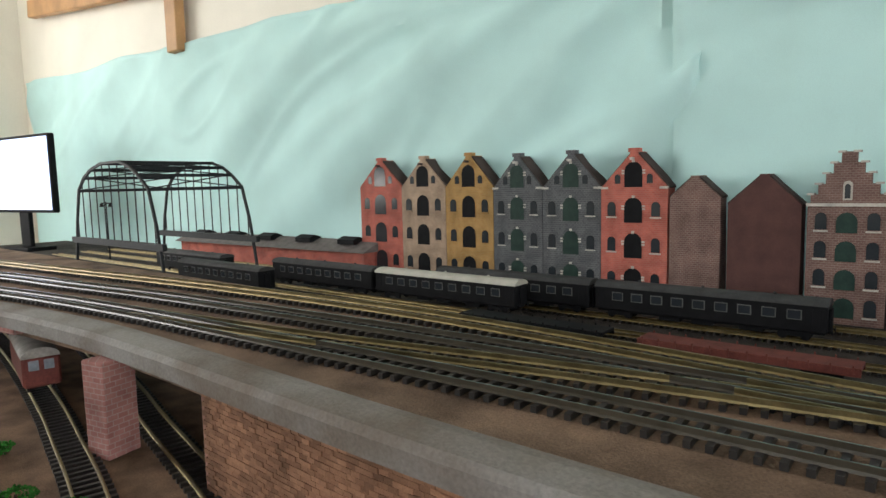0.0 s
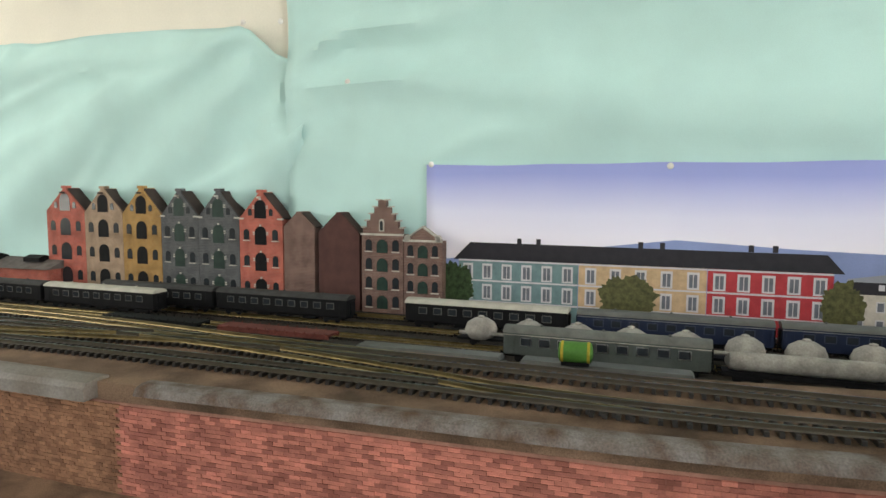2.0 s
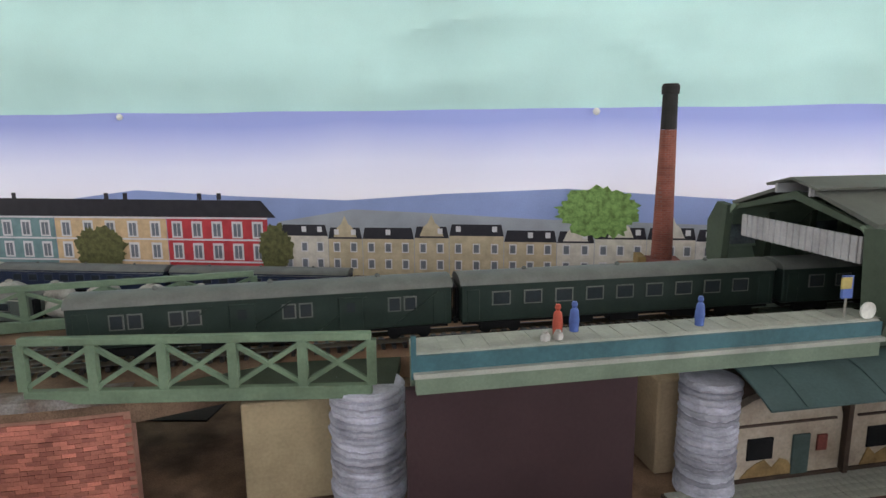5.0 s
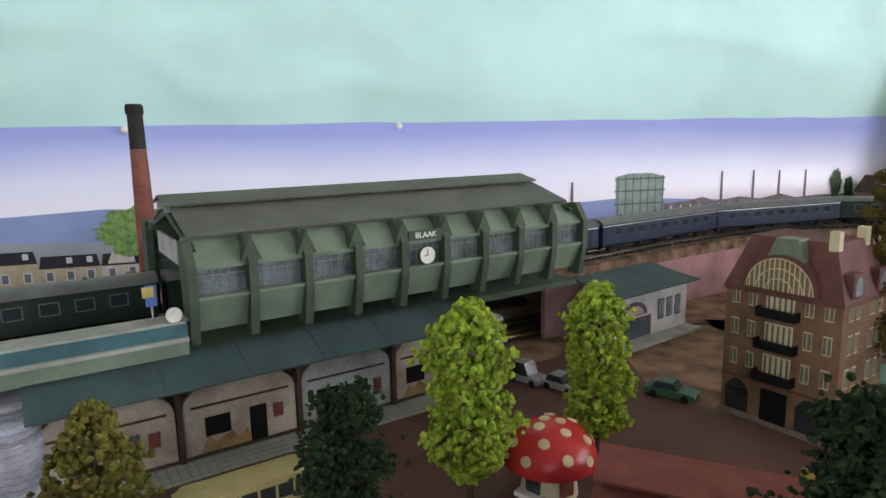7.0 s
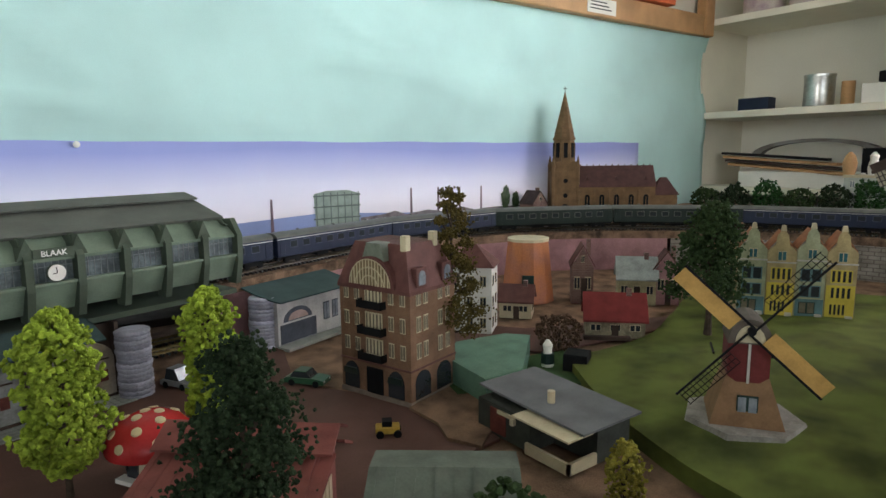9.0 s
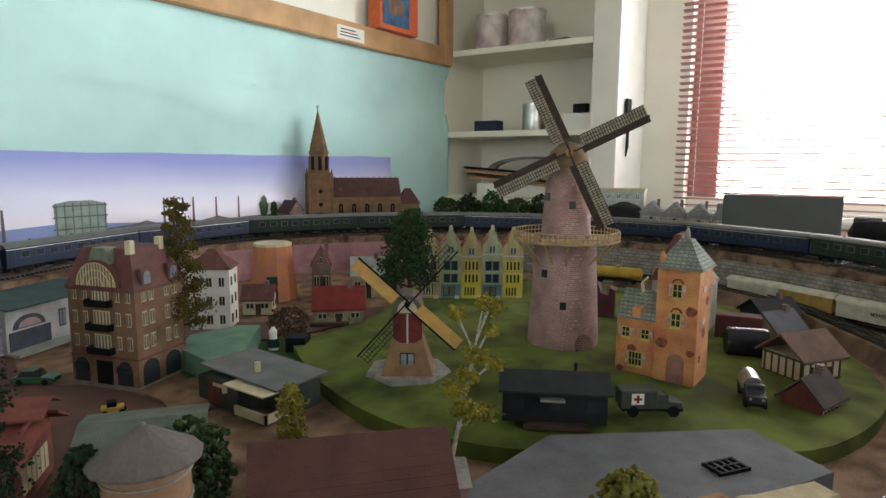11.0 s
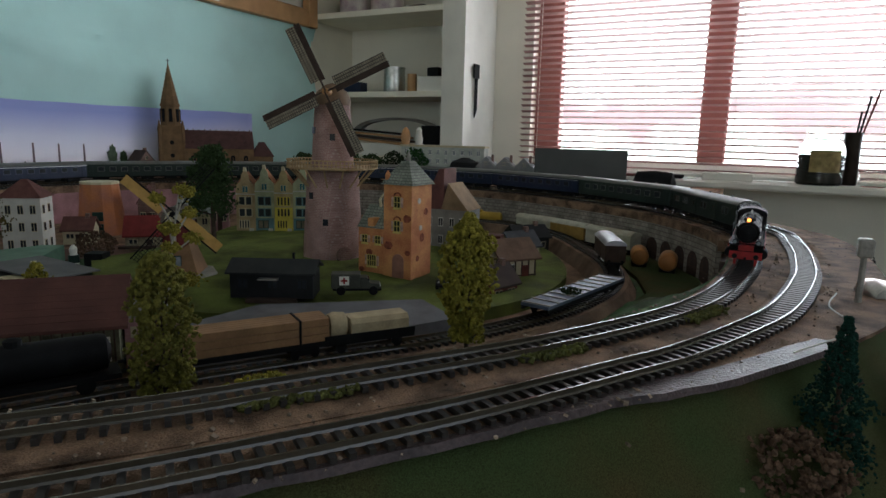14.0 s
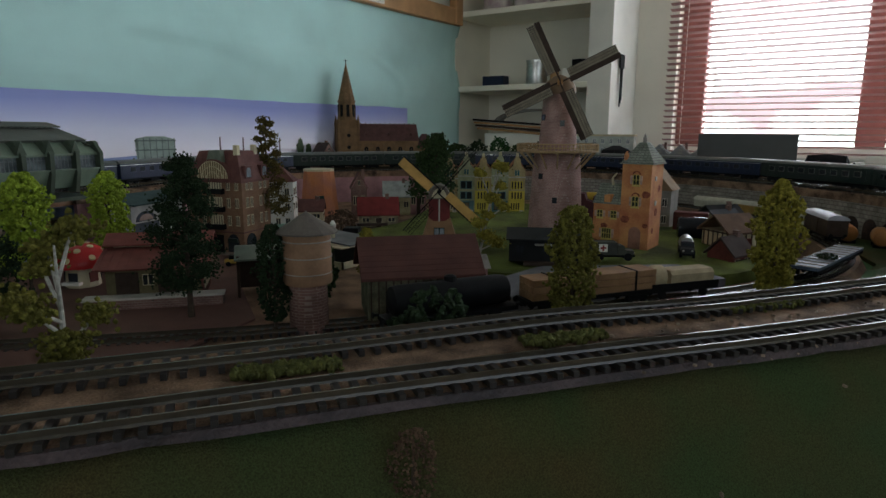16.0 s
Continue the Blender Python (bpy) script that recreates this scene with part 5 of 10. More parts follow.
seat(loco, sF, sF - 0.155)
s = sF - 0.163
seat(tend, s, s - 0.098)
s -= 0.106
used = set()
order = [bag_c, green_c, blue_c, blue_c, blue_c, green_c, green_c, blue_c, blue_c, blue_c, green_c, green_c, bag_c]
k = 0
while k < len(order) and along(main, s - 0.27).x > 0.86 or k < 8:
    proto = order[k]
    a, b = along(main, s), along(main, s - 0.27)
    m = pose((a.x + b.x) / 2, (a.y + b.y) / 2, RAILTOP, 0, 0, math.degrees(math.atan2(a.y - b.y, a.x - b.x)))
    if proto.name in used:
        copy_thing(proto, m)
    else:
        proto.matrix_world = m
        used.add(proto.name)
    s -= 0.2785
    k += 1

# ---- foliage ----
ICO = bmesh.new(); bmesh.ops.create_icosphere(ICO, subdivisions=1, radius=1.0)
ICO_V = np.array([v.co[:] for v in ICO.verts]); ICO_F = np.array([[v.index for v in f.verts] for f in ICO.faces]); ICO.free()


def foam(name, centres, sizes, mat, parent, seed, flat=1.0, label=""):
    """A crown of many small torn foam clumps."""
    rg = np.random.RandomState(seed)
    vs, fs = [], []
    for c, r in zip(centres, sizes):
        v = ICO_V * (r * (1 + rg.uniform(-0.45, 0.5, (len(ICO_V), 1)))) * np.array([1, 1, flat]) + np.array(c)
        fs.append(ICO_F + len(ICO_V) * len(vs)); vs.append(v)
    me = bpy.data.meshes.new(name)
    me.from_pydata(np.concatenate(vs).tolist(), [], np.concatenate(fs).tolist())
    me.materials.append(mat)
    ob = new(name, me)
    if parent:
        ob.parent = parent
    return tagged(ob, label)


def leaf(name, c, vary=0.5):
    return pbr(name, c, 0.95, scale=160, vary=vary, fine=1500, bump=1.0, random_shade=0.35, spec=0.15)


LIME, DARKLEAF, OLIVE, YELLOWGREEN, BROWNLEAF, MIDGREEN, FIRGREEN, DRYBUSH, BRIGHTGREEN = (
    leaf("lime_foam_leaves", (0.36, 0.48, 0.05)), leaf("dark_green_foam_leaves", (0.03, 0.05, 0.022)), leaf("olive_foam_leaves", (0.19, 0.175, 0.035)), leaf("yellow_green_foam_leaves", (0.30, 0.26, 0.04)),
    leaf("rusty_green_leaves", (0.13, 0.10, 0.025)), leaf("mid_green_leaves", (0.05, 0.085, 0.03)), leaf("blue_green_fir_needles", (0.012, 0.05, 0.035)), leaf("dry_brown_twigs", (0.16, 0.10, 0.065)), leaf("bright_green_lichen", (0.04, 0.22, 0.03)))
MOSS = leaf("olive_green_moss", (0.12, 0.125, 0.036))
HEDGEGREEN = leaf("hedge_green_leaves", (0.035, 0.10, 0.028))
BARK = pbr("dark_bark", (0.07, 0.05, 0.035), 0.9, scale=150, vary=0.4)
BIRCH = pbr("pale_birch_bark", (0.45, 0.43, 0.38), 0.8, scale=150, vary=0.5)


def tree(x, y, z, h, r, mat, label, shape="oval", n=260, trunk=0.25, bark=BARK, seed=1, clump=0.10, group=""):
    """A tapered trunk with limbs and an uneven crown of clumps. shape: oval, column, cone or loose."""
    n, clump = int(n * 5.6), clump * (0.46 if shape in ("column", "poplar", "oval") else 0.36)
    rg = random.Random(seed)
    t = thing("tree", x, y, z, rg.uniform(0, 360), label, "tree", group)
    bm = bmesh.new()
    lathe(bm, [(r * 0.075 + 0.001, 0), (r * 0.055 + 0.0008, h * 0.12), (r * 0.04 + 0.0006, h * 0.5), (0.0006, h * 0.93)], 8)
    part("trunk", bm, bark, t)
    cs, ss = [], []
    if shape == "loose":
        pads = [(rg.uniform(-1, 1) * r * 0.75, rg.uniform(-1, 1) * r * 0.75, h * (trunk + (1 - trunk) * (k + 0.5) / 9), r * rg.uniform(0.3, 0.55)) for k in range(9)]
    if shape == "ragged":
        pads = []
        for k in range(26):
            u = (k + 0.5) / 26
            a, q = k * 2.4 + rg.uniform(-0.4, 0.4), r * (0.62 * (1 - u) ** 0.7 + 0.10) * rg.uniform(0.5, 1.25)
            pads.append((q * math.cos(a), q * math.sin(a), h * (trunk + (0.97 - trunk) * u), r * (0.50 - 0.25 * u) * rg.uniform(0.8, 1.25)))
    for k in range(9):
        a, u = rg.uniform(0, 6.28), trunk + (0.93 - trunk) * k / 9
        q = r * 0.62 * (1 - 0.5 * u)
        bm = bmesh.new()
        e = tuple(pads[k * len(pads) // 9][:3]) if shape in ("loose", "ragged") else (q * math.cos(a), q * math.sin(a), h * u + r * 0.35)
        rod(bm, (0, 0, h * u * 0.9), e, r * 0.025 + 0.0004, 5)
        part("limb", bm, bark, t)
    while len(cs) < n:
        u = rg.random()
        w = {"oval": math.sqrt(max(0, 1 - (2 * u - 1) ** 2)) * 0.95 + 0.05, "column": min(1, 3.6 * u + 0.45) * min(1, 3.4 * (1 - u) + 0.30), "cone": (1 - u) * 0.95 + 0.06, "poplar": (0.55 + 0.75 * u) if u < 0.45 else 0.90 * (1 - ((u - 0.45) / 0.58) ** 2) + 0.06, "loose": 1, "ragged": 1}[shape]
        if shape in ("loose", "ragged"):
            p = pads[rg.randrange(len(pads))]
            d = Vector((rg.gauss(0, 1), rg.gauss(0, 1), rg.gauss(0, 0.6))) * p[3] * 0.42
            c = (p[0] + d.x, p[1] + d.y, p[2] + d.z)
        else:
            a = rg.uniform(0, 6.283)
            lump = 1 + 0.62 * noise.noise(Vector((math.cos(a) * 1.6, math.sin(a) * 1.6, u * 6 + seed))) + 0.45 * noise.noise(Vector((math.cos(a) * 3.5, math.sin(a) * 3.5, u * 11 + seed)))
            rr = r * w * lump * math.sqrt(rg.uniform(0.35, 1))
            c = (rr * math.cos(a), rr * math.sin(a), h * (trunk + (1 - trunk) * u))
        cs.append(c); ss.append(r * clump * rg.uniform(0.7, 1.7) * (0.7 if shape in ("cone", "ragged") else 1))
    tagged(foam("crown", cs, ss, mat, t, seed), kind="stuff")
    return t


def bush(x, y, z, r, h, mat, label, seed=1, n=120, clump=0.16, cat="bush"):
    n, clump = int(n * 4.5), clump * 0.42
    rg = random.Random(seed)
    cs, ss = [], []
    for _ in range(n):
        d = Vector((rg.gauss(0, 1), rg.gauss(0, 1), rg.gauss(0, 1))).normalized() * rg.uniform(0.5, 1) ** 0.5
        q = 1 + 0.3 * noise.noise(d * 1.8 + Vector((seed, 0, 0)))
        cs.append((d.x * r * q, d.y * r * q, h * 0.5 + d.z * h * 0.5 * q)); ss.append(r * clump * rg.uniform(0.7, 1.6))
    t = thing("bush", x, y, z, 0, label, cat)
    tagged(foam("foliage", cs, ss, mat, t, seed), kind="stuff")
    part("stem", lathe(bmesh.new(), [(0.0012 + r * 0.05, 0), (0.0006, h * 0.6)], 6), BARK, t)
    return t


# ---- the station over the street ----
SG = pbr("sage_green_plastic", (0.165, 0.215, 0.158), 0.6, scale=40, vary=0.2, fine=600, bump=0.1)
SGD = pbr("dark_sage_plastic", (0.065, 0.085, 0.06), 0.65, scale=40, vary=0.2)
HROOF = pbr("grey_green_hall_roof", (0.115, 0.12, 0.105), 0.7, scale=25, vary=0.2, fine=500, bump=0.15)
CORR = pbr("white_corrugated_sheet", (0.42, 0.41, 0.42), 0.6, scale=40, vary=0.2)
HALLPANE = pbr("grey_blue_hall_glass", (0.155, 0.18, 0.19), 0.15, scale=45, vary=0.55, bump=0.0)
BARGREY = pbr("grey_glazing_bar", (0.20, 0.22, 0.22), 0.6, scale=60, vary=0.2)
hall = thing("station_hall", 1.425, 0.365, 1.083, 17.5, "sage green station hall with clock and bayed windows", "station")
HL, HD = 0.420, 0.195
nb = 9
bw = HL / nb
prof_low = [(0.006, 0.022), (-0.006, 0.050), (-0.002, 0.050), (0.012, 0.022)]
for side, fy in ((0, lambda y: y), (1, lambda y: HD - y)):
    for k in range(nb):
        x0, x1 = k * bw + 0.004, (k + 1) * bw - 0.004
        part("lower_panel", PR([(fy(y), z) for y, z in prof_low], x0, x1, "x"), SG, hall)
        win_ = part("window_band", B((x0, min(fy(0.001), fy(0.003)), 0.052, x1, max(fy(0.001), fy(0.003)), 0.0725)), HALLPANE, hall, "glazed bay with grey-blue panes")
        for j in range(1, 6):
            xx = x0 + (x1 - x0) * j / 6
            part("glazing_bar", B((xx - 0.0003, min(fy(0.0004), fy(0.002)), 0.052, xx + 0.0003, max(fy(0.0004), fy(0.002)), 0.0725)), BARGREY, win_)
        part("transom", B((x0, min(fy(0.0004), fy(0.002)), 0.0668, x1, max(fy(0.0004), fy(0.002)), 0.0673)), BARGREY, win_)
        part("sill", B((x0, min(fy(-0.008), fy(0.004)), 0.0495, x1, max(fy(-0.008), fy(0.004)), 0.052)), SG, hall)
        part("cap", PR([(fy(-0.004), 0.0725), (fy(0.006), 0.0725), (fy(0.028), 0.094), (fy(0.024), 0.096), (fy(-0.004), 0.0755)], x0 - 0.004, x1 + 0.004, "x"), SG, hall)
    for k in range(nb + 1):
        x = k * bw
        fin = [(fy(-0.002), 0.014), (fy(-0.009), 0.045), (fy(-0.0095), 0.076), (fy(0.004), 0.0955), (fy(0.02), 0.094), (fy(0.014), 0.014)]
        part("fin", PR(fin, x - 0.0036, x + 0.0036, "x"), SGD, hall)
        if 0 < k < nb and side == 0:
            part("fin_cap", PR([(x - 0.0085, 0.0765), (x + 0.0085, 0.0765), (x, 0.0965)], fy(-0.006), fy(0.016)), SGD, hall)
part("floor_slab", B((-0.002, 0.006, 0.0, HL + 0.002, HD - 0.006, 0.006)), SGD, hall)
mid = HD / 2
for s in (0, 1):
    gy = (lambda y: y) if s == 0 else (lambda y: HD - y)
    part("roof_slope", PR([(gy(0.018), 0.094), (gy(mid - 0.020), 0.113), (gy(mid - 0.020), 0.116), (gy(0.016), 0.097)], 0.004, HL - 0.004, "x"), HROOF, hall)
    part("ridge_roof", PR([(gy(mid - 0.028), 0.1165), (gy(mid), 0.1235), (gy(mid), 0.1255), (gy(mid - 0.029), 0.1185)], -0.002, HL - 0.004, "x"), HROOF, hall)
    part("clerestory", B((0.0, min(gy(mid - 0.02), gy(mid - 0.018)), 0.111, HL - 0.012, max(gy(mid - 0.02), gy(mid - 0.018)), 0.119)), CORR, hall)
    for k in range(39):
        part("roof_fringe", B((0.004 + 0.0105 * k, min(gy(mid - 0.0215), gy(mid - 0.0195)), 0.1125, 0.0065 + 0.0105 * k, max(gy(mid - 0.0215), gy(mid - 0.0195)), 0.1165)), HROOF, hall)
for x in (0.006, HL - 0.008):
    part("end_screen", B((x, 0.03, 0.066, x + 0.002, HD - 0.03, 0.086)), CORR, hall, "white corrugated end screen")
    for k in range(18):
        part("corrugation", L([(0.0012, 0.066), (0.0012, 0.086)], 6, cx=x - 0.0003, cy=0.034 + k * 0.0073), CORR, hall)
    part("end_frame", PR([(0.002, 0.088), (mid, 0.114), (HD - 0.002, 0.088), (HD - 0.006, 0.086), (mid, 0.107), (0.006, 0.086)], x - 0.003, x + 0.001, "x"), SGD, hall)
cl = part("clock", L([(0.0080, -0.0085), (0.0080, -0.0105)], 28, axis="y", cx=bw * 4.5, cy=0.0615), pbr("white_clock_face", (0.72, 0.7, 0.65), 0.5, vary=0.05), hall, "round white clock face")
part("bezel", L([(0.0088, -0.007), (0.0088, -0.009), (0.0080, -0.0092)], 28, axis="y", cx=bw * 4.5, cy=0.0615), SGD, cl)
for a, ln in ((95, 0.0058), (185, 0.0042)):
    bm = bmesh.new()
    rod(bm, (bw * 4.5, -0.0108, 0.0615), (bw * 4.5 + ln * math.cos(radians(a)), -0.0108, 0.0615 + ln * math.sin(radians(a))), 0.0004, 4)
    part("hand_bar", bm, BLACK, cl)
SIGNWHITE = pbr("white_sign_letters", (0.75, 0.74, 0.7), 0.5, vary=0.05)


def lettering(text, size, mat, parent, m, name="lettering", depth=0.0004):
    cu = bpy.data.curves.new(name, "FONT")
    cu.body, cu.size, cu.extrude, cu.align_x = text, size, depth, "CENTER"
    tmp = bpy.data.objects.new(name, cu)
    scene.collection.objects.link(tmp)
    me = bpy.data.meshes.new_from_object(tmp.evaluated_get(bpy.context.evaluated_depsgraph_get()))
    bpy.data.objects.remove(tmp)
    me.materials.append(mat)
    ob = new(name, me)
    ob.parent, ob.matrix_basis = parent, m
    return ob


part("sign_board", B((bw * 4 + 0.005, -0.0075, 0.0765, bw * 5 - 0.005, -0.005, 0.0855)), SGD, hall)
lettering("BLAAK", 0.0078, SIGNWHITE, hall, pose(bw * 4.5, -0.0079, 0.0783, 90))

# platform in front of the hall
TEAL = pbr("teal_painted_fascia", (0.055, 0.13, 0.15), 0.6, scale=40, vary=0.25)
PAVE = pbr("pale_grey_paving", (0.36, 0.37, 0.33), 0.8, scale=40, vary=0.25, fine=700, bump=0.3)
plat = thing("platform", 1.425, 0.365, 1.083, 17.5, "long station platform with pale deck and teal edge", "platform")
part("deck", B((-0.330, -0.004, 0.030, -0.006, 0.026, 0.0345), bevel=0.0006), PAVE, plat)
part("fascia", B((-0.330, -0.006, 0.0235, -0.006, -0.004, 0.0335)), TEAL, plat)
part("edge_strip", B((-0.332, -0.010, 0.0205, -0.006, -0.003, 0.0235)), PAVE, plat)
for k in range(22):
    part("paving_slab", B((-0.328 + 0.0148 * k, -0.002, 0.0345, -0.3145 + 0.0148 * k, 0.024, 0.0349)), PAVE, plat)
part("girder", B((-0.330, -0.006, 0.009, -0.006, 0.0, 0.0205)), SG, plat)
part("back_girder", B((-0.330, 0.018, 0.0, -0.006, 0.024, 0.030)), SG, plat)
part("end_rail", B((-0.333, -0.006, 0.019, -0.330, -0.004, 0.046)), TEAL, plat)
FIG = [pbr("figurine_" + n, c, 0.6) for n, c in (("red", (0.4, 0.08, 0.05)), ("blue", (0.08, 0.13, 0.35)), ("pale", (0.4, 0.38, 0.36)))]
def on_hall(u, v, z):
    return Matrix(hall.matrix_world) @ Vector((u, v, z))
hall.matrix_world = pose(1.425, 0.365, 1.083, 0, 0, 17.5)
for u, v, c in ((-0.235, 0.012, 0), (-0.222, 0.016, 1), (-0.135, 0.010, 1), (-0.247, 0.002, 2), (-0.238, 0.003, 2)):
    p = on_hall(u, v, 0.0349)
    h = 0.020 if c < 2 else 0.006
    solo("figurine", L([(0.003, 0), (0.0034, h * 0.35), (0.0026, h * 0.72), (0.0012, h * 0.8), (0.0021, h * 0.88), (0.0015, h)], 10), FIG[c], "tiny painted platform figurine, plain peg shape", "figurine", "platform figurines", smooth=True, m=pose(*p))
p = on_hall(-0.028, 0.004, 0.0349)
sg = thing("platform_sign", p.x, p.y, p.z, 17.5, "blue and yellow platform sign on a post", "sign")
part("post", L([(0.0008, 0), (0.0008, 0.030)], 8), TANKGREY, sg)
part("board", B((-0.004, -0.001, 0.014, 0.004, 0.001, 0.030)), FIG[1], sg)
part("panel", B((-0.006, -0.0018, 0.021, 0.002, -0.0008, 0.029)), pbr("yellow_panel", (0.45, 0.36, 0.12), 0.5), sg)
solo("bollard_sign", L([(0.006, -0.0008), (0.006, 0.0008)], 20, axis="y"), pbr("white_disc", (0.7, 0.69, 0.64), 0.5), "round white disc sign at the platform end", "sign", m=pose(*on_hall(-0.014, -0.001, 0.0405), 0, 0, 17.5))

# shops under the station
PLASTER = pbr("stained_cream_plaster", (0.42, 0.36, 0.29), 0.85, scale=22, vary=0.35, dirt=(0.22, 0.17, 0.13), fine=500, bump=0.3)
GREYPL = pbr("flaking_grey_plaster", (0.30, 0.31, 0.30), 0.85, scale=18, vary=0.45, dirt=(0.15, 0.13, 0.11), fine=500, bump=0.3)
DARKWOOD = pbr("dark_brown_timber", (0.06, 0.04, 0.03), 0.8, scale=60, vary=0.3)
AWNING = pbr("dark_teal_felt_roof", (0.055, 0.09, 0.09), 0.75, scale=25, vary=0.25, fine=500, bump=0.2)
OCHREPATCH = pbr("bare_ochre_plaster", (0.26, 0.17, 0.075), 0.9, scale=60, vary=0.4, fine=500, bump=0.3)
DOORGREEN = pbr("dull_green_door", (0.05, 0.075, 0.07), 0.7)
arc = thing("shop_arcade", 1.425, 0.365, 1.0, 17.5, "row of worn plastered arch shops below the station", "building")
wl = [(-0.112, -0.02, PLASTER), (-0.014, 0.078, PLASTER), (0.084, 0.172, GREYPL), (0.178, 0.262, PLASTER)]
for x0, x1, mt in wl:
    n = 10
    out = [(x0, 0.0), (x1, 0.0), (x1, 0.045)] + [((x0 + x1) / 2 + (x1 - x0) / 2 * math.cos(math.pi * i / n), 0.045 + 0.022 * math.sin(math.pi * i / n)) for i in range(1, n)] + [(x0, 0.045)]
    part("front", PR(out, 0.003, 0.010), mt, arc)
    c = (x0 + x1) / 2
    part("door", B((c + 0.006, 0.0016, 0.001, c + 0.020, 0.0034, 0.034), bevel=0.0004), DOORGREEN if x0 < -0.05 else BLACK, arc)
    part("window", B((c - 0.030, 0.0018, 0.018, c - 0.010, 0.0034, 0.034)), BLACK, arc)
    part("worn_patch", PR([(c - 0.034 + 0.0062 * q, 0.0045 + (0.010 + 0.004 * math.sin(2.3 * q + 40 * x0)) * (q % 7 > 0)) for q in range(8)] + [(c + 0.009, 0.0045)], 0.0022, 0.0034), OCHREPATCH, arc, "bare ochre plaster patch")
    part("small_window", B((c + 0.026, 0.0018, 0.020, c + 0.034, 0.0034, 0.032)), WAGONRED, arc)
    part("ledge", B((x0 + 0.006, 0.0014, 0.0435, x1 - 0.006, 0.0034, 0.045)), DARKWOOD, arc)
    part("skirting", B((x0, 0.0012, 0.0, x1, 0.0034, 0.004)), DARKWOOD, arc)
    part("post", B((x1 + 0.001, -0.001, 0.0, x1 + 0.005, 0.010, 0.082)), DARKWOOD, arc)
part("back_wall", B((-0.114, 0.0105, 0.0, 0.268, 0.05, 0.080)), DARKWOOD, arc)
aw = bmesh.new()
n = 6
top_, bot_ = [], []
prof = [(-0.040 + 0.046 * i / n, 0.077 + 0.015 * math.sin(math.pi / 2 * i / n)) for i in range(n + 1)]
prism(aw, prof + [(y, z - 0.0015) for y, z in prof[::-1]], -0.115, 0.236, "x")
part("awning", aw, AWNING, arc, "curved dark teal awning roof")
for k in range(6):
    x = -0.09 + 0.06 * k
    part("awning_seam", PR([(y, z + 0.0008) for y, z in prof] + [(y, z - 0.0005) for y, z in prof[::-1]], x, x + 0.0012, "x"), AWNING, arc)
pv = thing("pavement", 1.425, 0.365, 0.998, 17.5, "pale tiled pavement along the arcade", "pavement", kind="structure")
bm = bmesh.new(); box(bm, -0.16, -0.030, 0, 0.27, 0.003, 0.0022); part("bed", bm, DARKWOOD, pv)
tile = None
for i in range(60):
    for j in range(4):
        if tile is None:
            tile = part("tile", B((-0.0033, -0.0037, 0, 0.0033, 0.0037, 0.0012)), PAVE, pv, m=pose(-0.155 + 0.0071 * i, -0.026 + 0.008 * j, 0.0022))
        else:
            o = new("tile", tile.data); o.parent = pv; o.matrix_basis = pose(-0.155 + 0.0071 * i, -0.026 + 0.008 * j, 0.0022)
solo("purple_wall", B((-0.335, 0.006, -0.086, -0.180, 0.012, 0.0075)), PURPLE, "tall plum purple card wall under the platform", "wall", kind="structure", m=pose(1.425, 0.365, 1.083, 0, 0, 17.5))
solo("wooden_block", B((-0.15, 0.03, -0.085, -0.118, 0.075, -0.012), bevel=0.001), pbr("raw_wood_block", (0.30, 0.22, 0.14), 0.8, scale=30), "raw wooden support block under the platform", "block", m=pose(1.425, 0.365, 1.083, 0, 0, 17.5))
solo("wooden_block", B((-0.44, 0.05, -0.085, -0.37, 0.10, -0.012), bevel=0.001), pbr("pale_wood_block", (0.34, 0.27, 0.17), 0.8, scale=30), "pale wooden support block under the bridge", "block", m=pose(1.425, 0.365, 1.083, 0, 0, 17.5))
SLATE = pbr("lilac_grey_slate", (0.50, 0.50, 0.58), 0.75, scale=50, vary=0.35, fine=500, bump=0.5, random_shade=0.4)


def slate_pillar(x, y, z, r, h, label, seed):
    rg = random.Random(seed)
    t = thing("stone_pillar", x, y, z, 0, label, "pillar", "round stone pillars")
    n = max(10, int(h / 0.0048))
    part("core", L([(r * 0.9, 0), (r * 0.9, h)], 20), SLATE, t)
    for k in range(n):
        z0 = h * k / n
        m = 13
        rr = r * rg.uniform(0.965, 1.035)
        bm = bmesh.new()
        pts_lo, pts_hi = [], []
        for i in range(2 * m):
            a = math.pi * i / m
            q = rr * (1 + 0.05 * noise.noise(Vector((math.cos(a) * 3, math.sin(a) * 3, k * 1.7 + seed))))
            pts_lo.append((q * math.cos(a), q * math.sin(a)))
        lathe_z = [(0.90, z0 + 0.0002), (0.985, z0 + h / n * 0.22), (1.0, z0 + h / n * 0.5), (0.985, z0 + h / n * 0.78), (0.90, z0 + h / n - 0.0002)]
        rings = [[bm.verts.new((u * f, v * f, zz + 0.0005 * math.sin(3 * i + k))) for i, (u, v) in enumerate(pts_lo)] for f, zz in lathe_z]
        for a_, b_ in zip(rings, rings[1:]):
            for i in range(2 * m):
                bm.faces.new((a_[i], a_[(i + 1) % (2 * m)], b_[(i + 1) % (2 * m)], b_[i]))
        bm.faces.new(rings[0][::-1]); bm.faces.new(rings[-1])
        part("stone", bm, SLATE, t)
    return t


